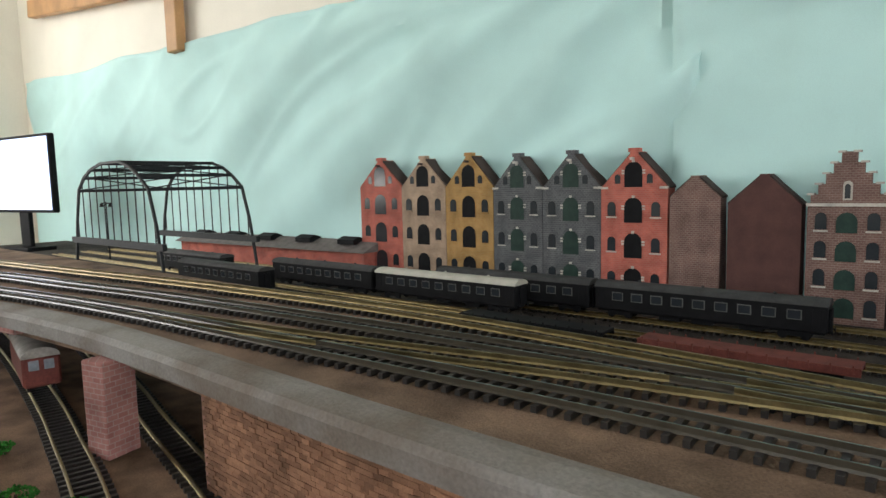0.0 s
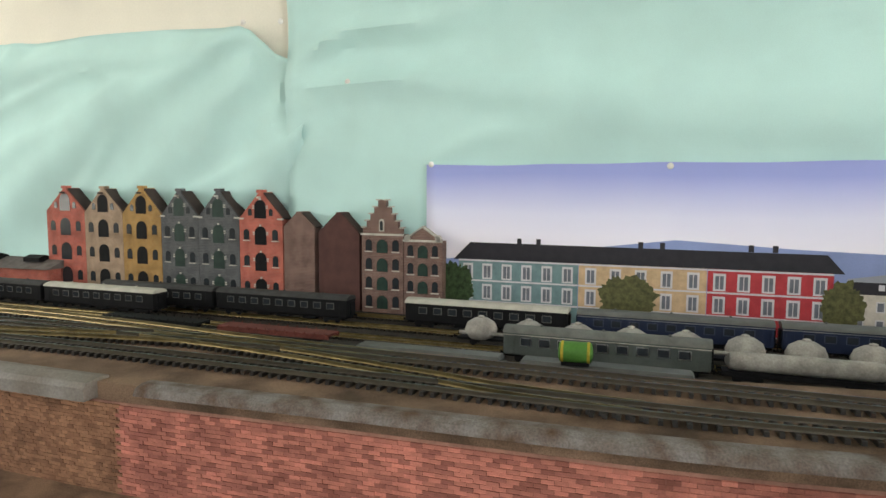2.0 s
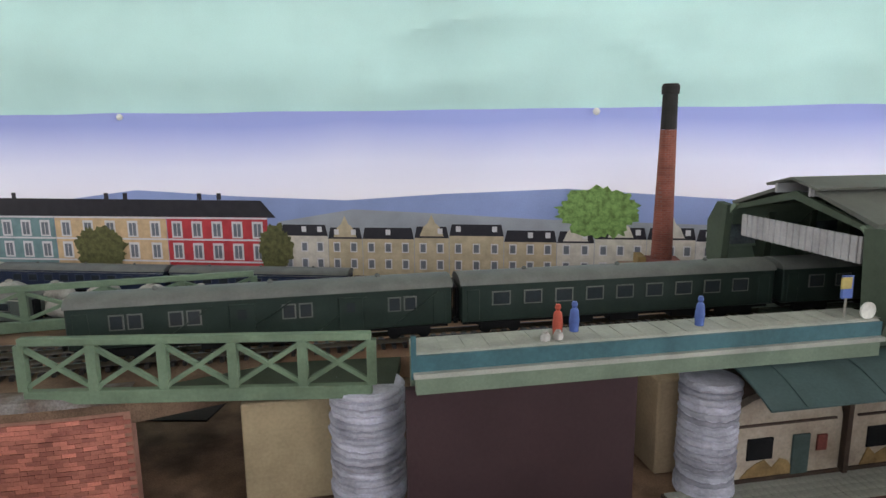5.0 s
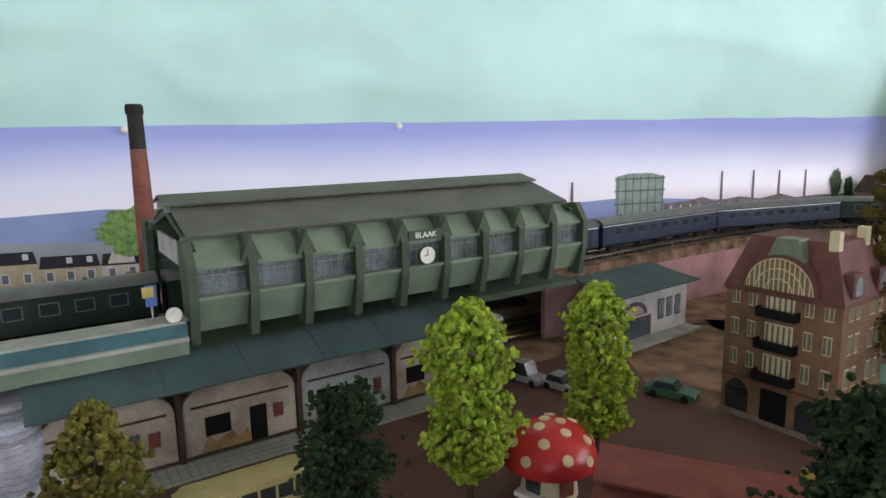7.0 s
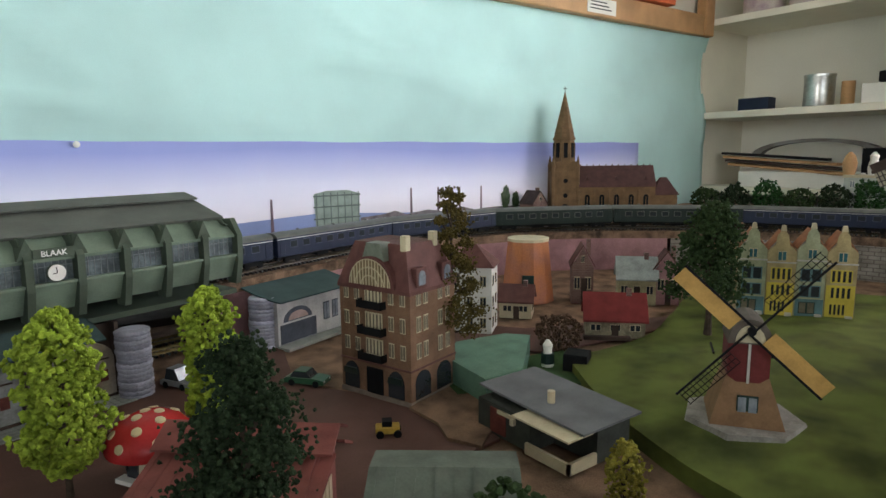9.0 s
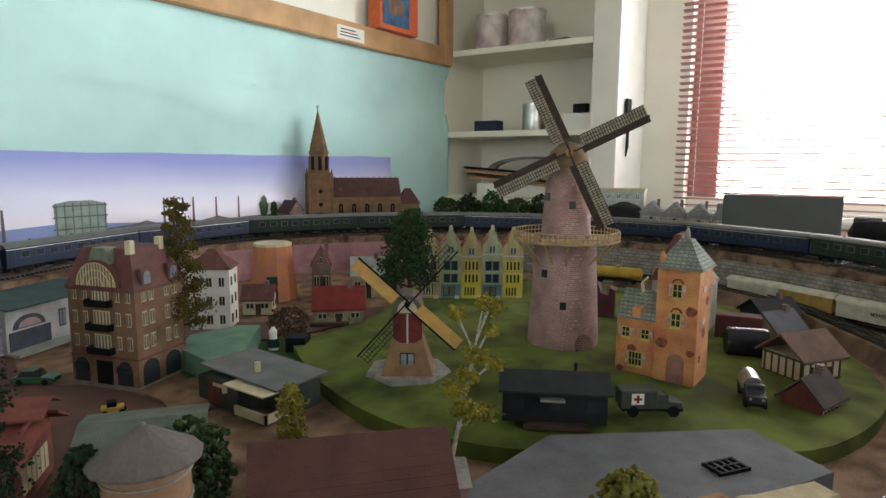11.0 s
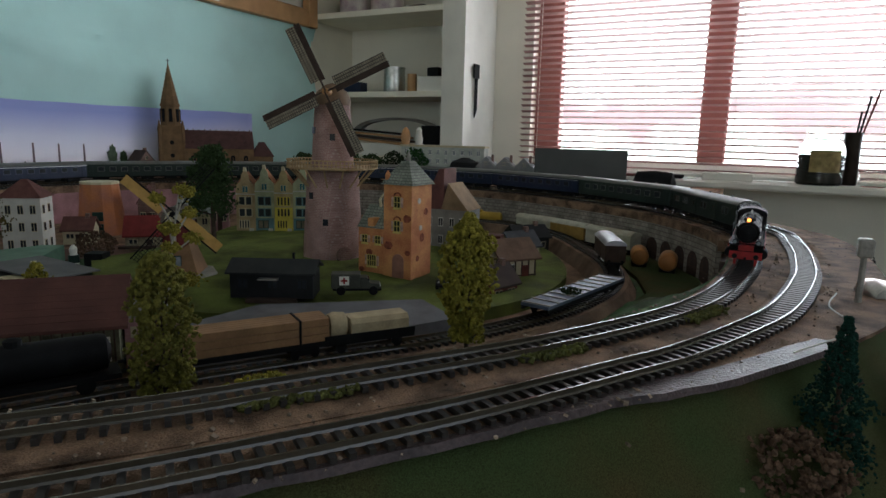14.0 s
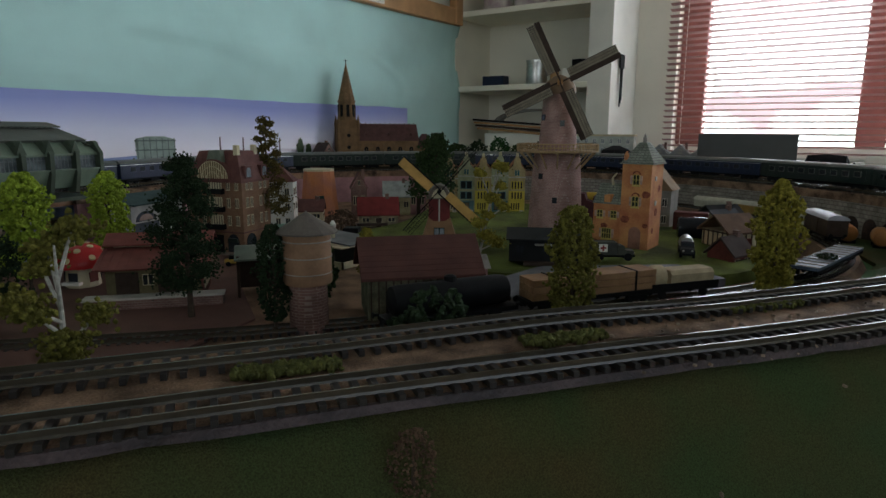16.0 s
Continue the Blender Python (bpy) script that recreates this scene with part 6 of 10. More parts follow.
slate_pillar(1.071, 0.302, 0.998, 0.026, 0.084, "round pillar of stacked lilac-grey slates under the bridge", 1)
slate_pillar(1.303, 0.333, 0.998, 0.020, 0.084, "round pillar of stacked lilac-grey slates beside the arcade", 2)
slate_pillar(1.692, 0.437, 0.998, 0.018, 0.075, "round pillar of stacked slates at the arcade's end", 3)
slate_pillar(1.868, 0.520, 0.998, 0.021, 0.070, "round pillar of stacked slates under the track deck", 4)

# green truss bridge between yard and platform
def girder(x0, y0, x1, y1, z, h, n, label):
    ang = math.degrees(math.atan2(y1 - y0, x1 - x0)); ln = math.hypot(x1 - x0, y1 - y0)
    t = thing("bridge_girder", x0, y0, z, ang, label, "bridge", "green truss girders")
    part("bottom_chord", B((0, -0.003, 0, ln, 0.003, 0.009), bevel=0.0005), SG2, t)
    part("top_chord", B((0, -0.003, h - 0.005, ln, 0.003, h), bevel=0.0005), SG2, t)
    for k in range(n + 1):
        u = ln * k / n
        part("post", B((u - 0.003, -0.0026, 0.009, u + 0.003, 0.0026, h - 0.005)), SG2, t)
        if k < n:
            v = ln * (k + 1) / n
            for a, b in ((u, v), (v, u)):
                bm = bmesh.new(); rod(bm, (a, 0, 0.010), (b, 0, h - 0.006), 0.0020, 4)
                part("brace", bm, SG2, t)
    return t


SG2 = pbr("sage_green_girder", (0.15, 0.21, 0.14), 0.6, scale=40, vary=0.25)
girder(0.862, 0.252, 1.079, 0.285, 1.079, 0.044, 5, "sage green lattice girder of the rail bridge")
girder(0.700, 0.354, 0.930, 0.450, 1.083, 0.040, 4, "sage green lattice girder at the back of the bridge")
solo("bridge_deck", PR([(0.86, 0.262), (1.09, 0.30), (1.075, 0.46), (0.93, 0.448), (0.80, 0.41)], 1.074, 1.0822, "z"), SGD, "dark green deck of the rail bridge", "deck", kind="structure")

# tall brick chimney by the back wall
ch = thing("factory_chimney", 1.345, 0.680, 1.0825, 0, "tall red brick factory chimney with black top", "chimney")
CHB = brickwork("chimney_brick", (0.26, 0.085, 0.06), (0.20, 0.06, 0.045), (0.22, 0.12, 0.1), 0.005, 0.0026)
part("shaft", L([(0.0125, 0.012), (0.0092, 0.165)], 18), CHB, ch)
part("sooty_top", L([(0.0092, 0.1651), (0.0086, 0.205), (0.0100, 0.2055), (0.0102, 0.214), (0.0085, 0.217)], 18), pbr("soot_black_brick", (0.03, 0.028, 0.027), 0.85), ch)
part("plinth", B((-0.021, -0.018, 0, 0.021, 0.018, 0.012), bevel=0.001), CHB, ch)
part("boiler_house", B((-0.03, -0.016, 0, -0.021, 0.016, 0.016)), pbr("ochre_shed", (0.25, 0.17, 0.07), 0.8), ch)

# ---- the town below the station ----
solo("street", PR([(1.20, 0.05), (1.45, -0.12), (1.70, -0.06), (1.80, 0.10), (1.93, 0.115), (1.95, 0.18), (1.84, 0.36), (1.88, 0.49), (2.02, 0.55), (2.13, 0.52), (2.0, 0.42), (2.05, 0.36), (2.15, 0.26), (2.38, 0.23), (2.42, 0.27), (2.2, 0.36), (2.05, 0.56), (1.7, 0.46), (1.3, 0.30)], 0.998, 1.0005, "z"), SQUARE, "smooth maroon-brown painted street of the town", "street", kind="structure")
solo("gravel_patch", PR([(1.901, 0.218), (1.935, 0.236), (1.975, 0.245), (2.013, 0.218), (1.97, 0.155), (1.904, 0.109), (1.890, 0.140), (1.902, 0.171)], 0.998, 1.0035, "z"), GRAVEL, "tan gravel patch beside the hotel", "gravel", kind="structure")
for pts in ([(1.30, 0.46), (1.55, 0.535), (1.80, 0.585), (2.02, 0.62)], [(1.30, 0.50), (1.55, 0.575), (1.85, 0.645), (2.1, 0.70)]):
    track(pts, "low level siding in shade under the station", BRASSRAIL, base=0.998, group="low level tracks")

# corner hotel
HB = brickwork("hotel_brown_brick", (0.20, 0.112, 0.062), (0.17, 0.092, 0.052), (0.20, 0.125, 0.085), 0.004, 0.002, bump=0.15)
HR = pbr("maroon_mansard_tiles", (0.135, 0.056, 0.048), 0.7, scale=60, vary=0.3, fine=900, bump=0.4)
CREAMTRIM = pbr("cream_trim", (0.55, 0.48, 0.32), 0.6, scale=60, vary=0.15)
hot = thing("hotel", 1.876, 0.312, 1.0, -72.5, "five-storey brown brick corner hotel with mansard roof", "building")
hot.matrix_world = pose(1.876, 0.312, 1.0, 0, 0, -72.5) @ Matrix.Diagonal((0.69, 0.96, 0.93, 1))
FW, FD, FH = 0.140, 0.080, 0.129
part("wall", B((0, 0, 0.004, FW, FD, FH)), HB, hot)
part("plinth", B((-0.001, -0.001, 0, FW + 0.001, FD + 0.001, 0.006)), pbr("grey_brown_plinth", (0.24, 0.19, 0.15), 0.85), hot)
part("cornice", B((-0.002, -0.002, FH - 0.004, FW + 0.002, FD + 0.002, FH)), HR, hot)
part("string_course", B((-0.001, -0.001, 0.040, FW + 0.001, FD + 0.001, 0.042)), HR, hot)


def frustum(bm, x0, y0, x1, y1, z0, dx, dy, z1):
    lo = [bm.verts.new(p) for p in ((x0, y0, z0), (x1, y0, z0), (x1, y1, z0), (x0, y1, z0))]
    hi = [bm.verts.new(p) for p in ((x0 + dx, y0 + dy, z1), (x1 - dx, y0 + dy, z1), (x1 - dx, y1 - dy, z1), (x0 + dx, y1 - dy, z1))]
    bm.faces.new(lo[::-1]); bm.faces.new(hi)
    for i in range(4):
        bm.faces.new((lo[i], lo[(i + 1) % 4], hi[(i + 1) % 4], hi[i]))
    return bm


part("roof", frustum(bmesh.new(), -0.002, -0.002, FW + 0.002, FD + 0.002, FH, 0.022, 0.014, FH + 0.048), HR, hot, "maroon tiled mansard roof")
part("roof_light", PR([(0.050, FH + 0.030), (0.094, FH + 0.030), (0.086, FH + 0.0495), (0.060, FH + 0.0495)], -0.001, 0.016), pbr("grey_green_roof_light", (0.16, 0.18, 0.14), 0.5), hot)
n = 16
arch = [(FW / 2 + 0.045 * math.cos(math.pi * i / n), FH + 0.001 + 0.034 * math.sin(math.pi * i / n)) for i in range(n + 1)]
part("gable_window", PR(arch, -0.005, 0.004), HR, hot, "arched roof window with cream glazing")
arch2 = [(FW / 2 + 0.040 * math.cos(math.pi * i / n), FH + 0.003 + 0.029 * math.sin(math.pi * i / n)) for i in range(n + 1)]
gw = part("gable_glass", PR(arch2, -0.0056, -0.004), pbr("amber_glass", (0.20, 0.15, 0.08), 0.3), hot)
for i in range(13):
    x = FW / 2 - 0.036 + 0.006 * i
    h = 0.029 * math.sqrt(max(0, 1 - ((x - FW / 2) / 0.040) ** 2))
    part("glazing_bar", B((x - 0.0006, -0.0064, FH + 0.003, x + 0.0006, -0.005, FH + 0.003 + h)), CREAMTRIM, gw)
for rr_, a in ((0.040, 0.029), (0.028, 0.020), (0.016, 0.011)):
    bm = bmesh.new()
    pts = [(FW / 2 + rr_ * math.cos(math.pi * i / n), -0.006, FH + 0.003 + a * math.sin(math.pi * i / n)) for i in range(n + 1)]
    for p_, q_ in zip(pts, pts[1:]):
        rod(bm, p_, q_, 0.0006, 4)
    part("glazing_arch", bm, CREAMTRIM, gw)
WINLIT = pbr("dim_curtained_pane", (0.17, 0.145, 0.10), 0.35, scale=80, vary=0.3, bump=0.0)


def window(parent, x, z, w, h, face, y=0.0, frame_mat=CREAMTRIM, glass=WINLIT, bars=1):
    """A framed window on the front (face f), the right end (r) or the left end (l) of a block."""
    def bx(u0, z0, u1, z1, d0, d1):
        if face == "f":
            return (u0, y - d1, z0, u1, y - d0, z1)
        if face == "r":
            return (y + d0, u0, z0, y + d1, u1, z1)
        return (y - d1, u0, z0, y - d0, u1, z1)
    w_ = part("window", B(bx(x - w / 2, z, x + w / 2, z + h, -0.0005, 0.0006)), frame_mat, parent)
    k = bars + 1
    for i in range(k):
        a = x - w / 2 + w * i / k + w * 0.06
        b = x - w / 2 + w * (i + 1) / k - w * 0.06
        part("pane", B(bx(a, z + h * 0.07, b, z + h * 0.93, 0.0, 0.0009)), glass, w_)
    return w_


for k in range(3):
    z = 0.050 + 0.030 * k
    for x in (0.014, 0.036):
        window(hot, x, z + 0.002, 0.010, 0.016, "f")
    for x in (0.104, 0.126):
        window(hot, x, z + 0.002, 0.010, 0.017, "f")
    window(hot, 0.070, z + 0.001, 0.034, 0.019, "f", bars=4)
    b = part("balcony", B((0.046, -0.009, z - 0.004, 0.094, 0.0, z - 0.002)), BLACK, hot)
    part("railing", B((0.046, -0.0092, z - 0.002, 0.094, -0.0084, z + 0.005), (0.046, -0.0092, z - 0.002, 0.047, 0.0, z + 0.005), (0.093, -0.0092, z - 0.002, 0.094, 0.0, z + 0.005)), BLACK, b, "black iron balcony rail")
    for y in (0.014, 0.026, 0.052, 0.066):
        window(hot, y, z + 0.002, 0.008, 0.018, "r", FW)
for x in (0.022, 0.112):
    pane(hot, "shop_window", x, 0.007, arched(0.030, 0.031, 10), -0.0012, 0.001, PANE, "arched dark shop window")
    part("awning", PR([(x - 0.014, 0.024), (x + 0.014, 0.024), (x + 0.012, 0.031), (x - 0.012, 0.031)], -0.004, 0.0), DGREEN, hot)
pane(hot, "door", 0.070, 0.006, [(-0.016, 0), (0.016, 0), (0.016, 0.030), (-0.016, 0.030)], -0.0014, 0.001, BLACK, "dark double entrance door")
for y in (0.020, 0.058):
    part("shop_window", PR([(y + u, 0.007 + v) for u, v in arched(0.026, 0.031, 10)], FW - 0.001, FW + 0.0012, "x"), PANE, hot)
for x, y in ((FW - 0.014, 0.010), (FW - 0.014, 0.055)):
    dm = part("dormer", B((FW - 0.014, y, FH + 0.003, FW + 0.002, y + 0.018, FH + 0.024), bevel=0.001), HR, hot)
    part("pane", PR([(y + 0.009 + u, FH + 0.005 + v) for u, v in arched(0.011, 0.016, 8)], FW + 0.001, FW + 0.0028, "x"), PALEPANE, dm)
for x, y in ((0.118, 0.014), (0.118, 0.062)):
    part("chimney", B((x - 0.006, y - 0.004, FH + 0.030, x + 0.005, y + 0.004, FH + 0.058), bevel=0.0006), CREAMTRIM, hot, "cream chimney stack")

# warehouse shop beside the pillar
wh = thing("shop_building", 1.876, 0.494, 1.0, 20.5, "low white shop with dark green sagging roof", "building")
part("wall", B((0, 0, 0, 0.148, 0.055, 0.062)), pbr("white_mural_plaster", (0.50, 0.49, 0.47), 0.8, scale=30, vary=0.3), wh)
prof = [(-0.016 + 0.076 * i / 6, 0.064 + 0.012 * (i / 6) ** 1.6) for i in range(7)]
part("roof", PR(prof + [(y, z + 0.002) for y, z in prof[::-1]], -0.008, 0.154, "x"), AWNING, wh, "dark green sagging felt roof")
DARKBLUEGREY = pbr("slate_blue_shopfront", (0.07, 0.08, 0.10), 0.6, scale=60)
part("shopfront", B((0.004, -0.0012, 0.004, 0.070, 0.0, 0.030)), DARKBLUEGREY, wh)
pane(wh, "mural", 0.036, 0.033, [(0.026 * math.cos(math.pi * i / 12), 0.018 * math.sin(math.pi * i / 12)) for i in range(13)], -0.0012, 0.0, DARKBLUEGREY, "arched painted shop sign")
pane(wh, "mural_field", 0.036, 0.0345, [(0.018 * math.cos(math.pi * i / 12), 0.011 * math.sin(math.pi * i / 12)) for i in range(13)], -0.0018, 0.0, pbr("faded_pink_paint", (0.42, 0.30, 0.26), 0.7), wh and "faded painted sign field")
for x in (0.092, 0.110, 0.128):
    window(wh, x, 0.020, 0.012, 0.026, "f", frame_mat=DARKBLUEGREY, glass=PALEPANE)
part("pavement_slab", B((-0.002, -0.022, -0.001, 0.150, -0.0005, 0.003)), PAVE, wh)

# dark kiosk with white canopy
ki = thing("kiosk", 1.932, 0.031, 1.0, 0, "dark green wooden kiosk with grey roof and cream canopy", "kiosk")
ki.matrix_world = pose(1.932, 0.031, 1.0) @ Matrix.Diagonal((1, 1, 0.82, 1))
KG = pbr("dark_grey_green_boards", (0.055, 0.06, 0.05), 0.75, scale=60, vary=0.3)
part("wall", B((0.0, 0.048, 0, 0.072, 0.116, 0.036), (0.03, 0.0, 0, 0.072, 0.048, 0.036)), KG, ki)
part("roof", PR([(-0.006, 0.040), (0.122, 0.046), (0.122, 0.0485), (-0.006, 0.0425)], 0.006, 0.080, "x"), pbr("grey_felt", (0.17, 0.175, 0.18), 0.85, scale=30, vary=0.25, fine=800, bump=0.4), ki)
part("canopy", PR([(-0.004, 0.0375), (0.060, 0.0385), (0.060, 0.0405), (-0.004, 0.0395)], -0.010, 0.020, "x"), CREAMTRIM, ki, "cream flat canopy")
part("parapet", B((-0.004, 0.0, 0, -0.001, 0.050, 0.012), (-0.004, 0.0, 0, 0.030, 0.003, 0.012)), CREAMTRIM, ki)
part("chimney", L([(0.0035, 0.044), (0.0035, 0.058)], 12, cx=0.03, cy=0.052), CREAMTRIM, ki, "cream round chimney")
part("door", B((-0.0012, 0.078, 0.004, 0.0, 0.098, 0.032)), WAGONRED, ki, "reddish plank door")
part("sign", B((-0.002, 0.066, 0.028, 0.0, 0.088, 0.032), (-0.005, 0.064, 0.024, -0.001, 0.068, 0.030)), CREAMTRIM, ki)
window(ki, 0.018, 0.010, 0.016, 0.020, "r", 0.072, frame_mat=BLACK, glass=PANE)
part("name_board", B((0.072, 0.03, 0.030, 0.0735, 0.06, 0.036)), WHITEPAINT, ki)

# toadstool kiosk
ts = thing("toadstool_kiosk", 1.665, 0.230, 1.0, -60, "toadstool-shaped kiosk with red spotted cap", "kiosk")
ts.matrix_world = pose(1.666, 0.235, 1.0, 0, 0, -60) @ Matrix.Diagonal((0.94, 0.94, 0.90, 1))
part("stem", L([(0.022, 0), (0.020, 0.024), (0.017, 0.032)], 10), CREAMTRIM, ts)
cap = [(0.036, 0.030), (0.037, 0.034), (0.033, 0.045), (0.024, 0.055), (0.012, 0.0605), (0.001, 0.062)]
part("cap", L(cap, 28), pbr("glossy_red_cap", (0.42, 0.03, 0.03), 0.25, scale=40, vary=0.2, bump=0.02), ts, "glossy red toadstool cap", smooth=True)
SPOT = pbr("cream_spot", (0.58, 0.45, 0.26), 0.4, vary=0.1)
rg = random.Random(8)
for k in range(18):
    u = (k + 0.5) / 18
    r_, z_ = float(np.interp(u, [0, .3, .6, .85, 1], [0.0345, 0.033, 0.024, 0.012, 0.003])), float(np.interp(u, [0, .3, .6, .85, 1], [0.0395, 0.045, 0.055, 0.0605, 0.062]))
    a = 2.4 * k
    nrm = Vector((math.cos(a) * (1.1 - u), math.sin(a) * (1.1 - u), 0.35 + u)).normalized()
    m = Matrix.Translation((r_ * math.cos(a), r_ * math.sin(a), z_)) @ nrm.to_track_quat("Z", "Y").to_matrix().to_4x4()
    part("spot", L([(0.0046, -0.0010), (0.0040, 0.0006), (0.001, 0.0010)], 12), SPOT, ts, m=m)
for a in (0, 72, 144, 216, 288):
    part("window", B((-0.006, -0.0215, 0.008, 0.006, -0.0185, 0.022)), WAGONRED if a % 144 else PANE, ts, m=pose(0, 0, 0, 0, 0, a))
part("counter", B((-0.012, -0.028, 0.006, 0.012, -0.019, 0.010)), WHITEPAINT, ts)

# red-roofed goods station with brick platform
GST = pbr("dull_ochre_boards", (0.17, 0.145, 0.075), 0.8, scale=50, vary=0.25)
REDTILE = pbr("dark_red_tiles", (0.20, 0.062, 0.05), 0.7, scale=50, vary=0.25, fine=900, bump=0.4)
gs = thing("goods_station", 1.615, 0.091, 1.0, -41, "goods station with dark red tiled roof and brick platform", "station")
gs.matrix_world = pose(1.632, 0.110, 1.0, 0, 0, -41) @ Matrix.Diagonal((1, 0.70, 0.88, 1))
part("platform", B((-0.02, -0.026, 0, 0.125, 0.0, 0.013)), W_BROWN, gs, "brick loading platform")
part("platform_edge", B((-0.022, -0.028, 0.013, 0.127, 0.0, 0.0155)), STONETRIM, gs)
part("wall", B((0, 0, 0, 0.100, 0.120, 0.052)), GST, gs)
part("gable", PR([(0.0, 0.052), (0.12, 0.052), (0.085, 0.080)], 0.098, 0.1008, "x"), REDTILE, gs, "red boarded gable")
part("end_wall", B((0.100, 0.004, 0.004, 0.1018, 0.116, 0.052)), REDTILE, gs, "red boarded end wall")
for k in range(6):
    part("pale_board", B((0.1018, 0.022 + 0.013 * k, 0.014, 0.1026, 0.032 + 0.013 * k, 0.038)), CREAMTRIM, gs)
part("roof", PR([(-0.018, 0.049), (0.066, 0.066), (0.066, 0.0685), (-0.020, 0.0515)], -0.010, 0.112, "x"), REDTILE, gs)
part("clerestory", B((0.0, 0.064, 0.060, 0.100, 0.104, 0.074)), CREAMTRIM, gs)
part("upper_roof", PR([(0.052, 0.071), (0.085, 0.083), (0.116, 0.071), (0.116, 0.073), (0.085, 0.0855), (0.052, 0.073)], -0.010, 0.112, "x"), REDTILE, gs)
part("back_roof", PR([(0.100, 0.064), (0.136, 0.049), (0.136, 0.0515), (0.100, 0.0665)], -0.010, 0.112, "x"), REDTILE, gs)
for x in (0.022, 0.066):
    part("door", B((x - 0.012, -0.0012, 0.0155, x + 0.012, 0.0, 0.044)), DARKWOOD, gs)
for x in (0.044, 0.088):
    window(gs, x, 0.026, 0.012, 0.015, "f", glass=PANE)
for k in range(12):
    part("roof_batten", PR([(-0.019, 0.0519), (0.065, 0.0689), (0.065, 0.0696), (-0.019, 0.0526)], -0.006 + 0.0098 * k, -0.0052 + 0.0098 * k, "x"), REDTILE, gs)

# grey-green open shed
gsd = thing("open_shed", 1.754, 0.036, 1.0, -38.6, "open shed with grey-green sheet roof on posts", "shed")
gsd.matrix_world = pose(1.754, 0.036, 1.0, 0, 0, -38.6) @ Matrix.Diagonal((0.8, 0.85, 0.87, 1))
GSR = pbr("grey_green_sheet_roof", (0.13, 0.15, 0.12), 0.7, scale=40, vary=0.25)
part("roof", PR([(-0.026, 0.052), (0.012, 0.064), (0.048, 0.060), (0.048, 0.062), (0.012, 0.0665), (-0.026, 0.0545)], -0.005, 0.115, "x"), GSR, gsd)
for k in range(8):
    part("roof_rib", PR([(-0.026, 0.0545), (0.012, 0.0665), (0.012, 0.0673), (-0.026, 0.0553)], 0.001 + 0.0155 * k, 0.0022 + 0.0155 * k, "x"), GSR, gsd)
for x in (0.0, 0.055, 0.11):
    for y in (-0.020, 0.04):
        part("post", B((x - 0.002, y - 0.002, 0, x + 0.002, y + 0.002, 0.058)), DARKWOOD, gsd)
part("back_wall", B((0, 0.04, 0, 0.11, 0.043, 0.058)), DARKWOOD, gsd)

# water tower
wt = thing("water_tower", 1.714, -0.128, 0.992, 0, "round wooden water tower with grey conical roof", "water tower")
WTB = pbr("tan_plank_tank", (0.27, 0.16, 0.095), 0.7, scale=40, vary=0.25)
part("base", L([(0.020, 0), (0.019, 0.055)], 20), W_BROWN, wt)
part("tank", L([(0.0235, 0.055), (0.0245, 0.057), (0.0235, 0.108), (0.022, 0.110)], 28), WTB, wt, smooth=True)
for z in (0.066, 0.082, 0.098):
    part("hoop", L([(0.0249, z), (0.0249, z + 0.0010)], 28), TANKGREY, wt)
part("roof", L([(0.031, 0.106), (0.031, 0.1075), (0.0015, 0.126)], 14), pbr("brown_board_roof", (0.13, 0.11, 0.095), 0.6, scale=50, vary=0.25), wt)
part("finial", L([(0.001, 0.123), (0.001, 0.127)], 8), TANKGREY, wt)

# dark half-timbered engine shed with maroon roof
rs = thing("engine_shed", 1.750, -0.178, 1.0, -42, "half-timbered shed with wide dark maroon roof", "shed")
RSR = pbr("dark_maroon_felt_roof", (0.105, 0.046, 0.038), 0.8, scale=30, vary=0.25, fine=900, bump=0.4)
part("wall", B((0.0, 0.012, 0, 0.116, 0.086, 0.050)), pbr("weathered_timber_infill", (0.15, 0.15, 0.095), 0.85, scale=90, vary=0.6), rs)
part("roof", PR([(0.004, 0.046), (0.047, 0.082), (0.094, 0.046), (0.094, 0.049), (0.047, 0.0855), (0.004, 0.049)], -0.008, 0.124, "x"), RSR, rs)
for j in range(7):
    y, z = 0.010 + 0.0055 * j, 0.0537 + 0.0046 * j
    part("felt_lap", B((-0.008, y, z - 0.0003, 0.124, y + 0.0012, z + 0.0009)), RSR, rs)
for k in range(15):
    x = 0.003 + 0.0078 * k
    part("stud", B((x - 0.0007, 0.0105, 0, x + 0.0007, 0.012, 0.048)), DARKWOOD, rs)
for x in (0.030, 0.062):
    part("doorway", B((x - 0.012, 0.0098, 0, x + 0.012, 0.0112, 0.034)), BLACK, rs)
window(rs, 0.100, 0.016, 0.018, 0.022, "f", 0.0104, frame_mat=WHITEPAINT, glass=PANE, bars=2)
part("annex", B((0.118, 0.03, 0, 0.134, 0.06, 0.050)), PINKWALL, rs, "small pinkish annex")
part("annex_window", B((0.123, 0.0288, 0.030, 0.128, 0.0302, 0.040)), CREAMTRIM, rs)
part("annex_roof", PR([(0.026, 0.049), (0.045, 0.062), (0.064, 0.049)], 0.1165, 0.137, "x"), TANKGREY, rs)


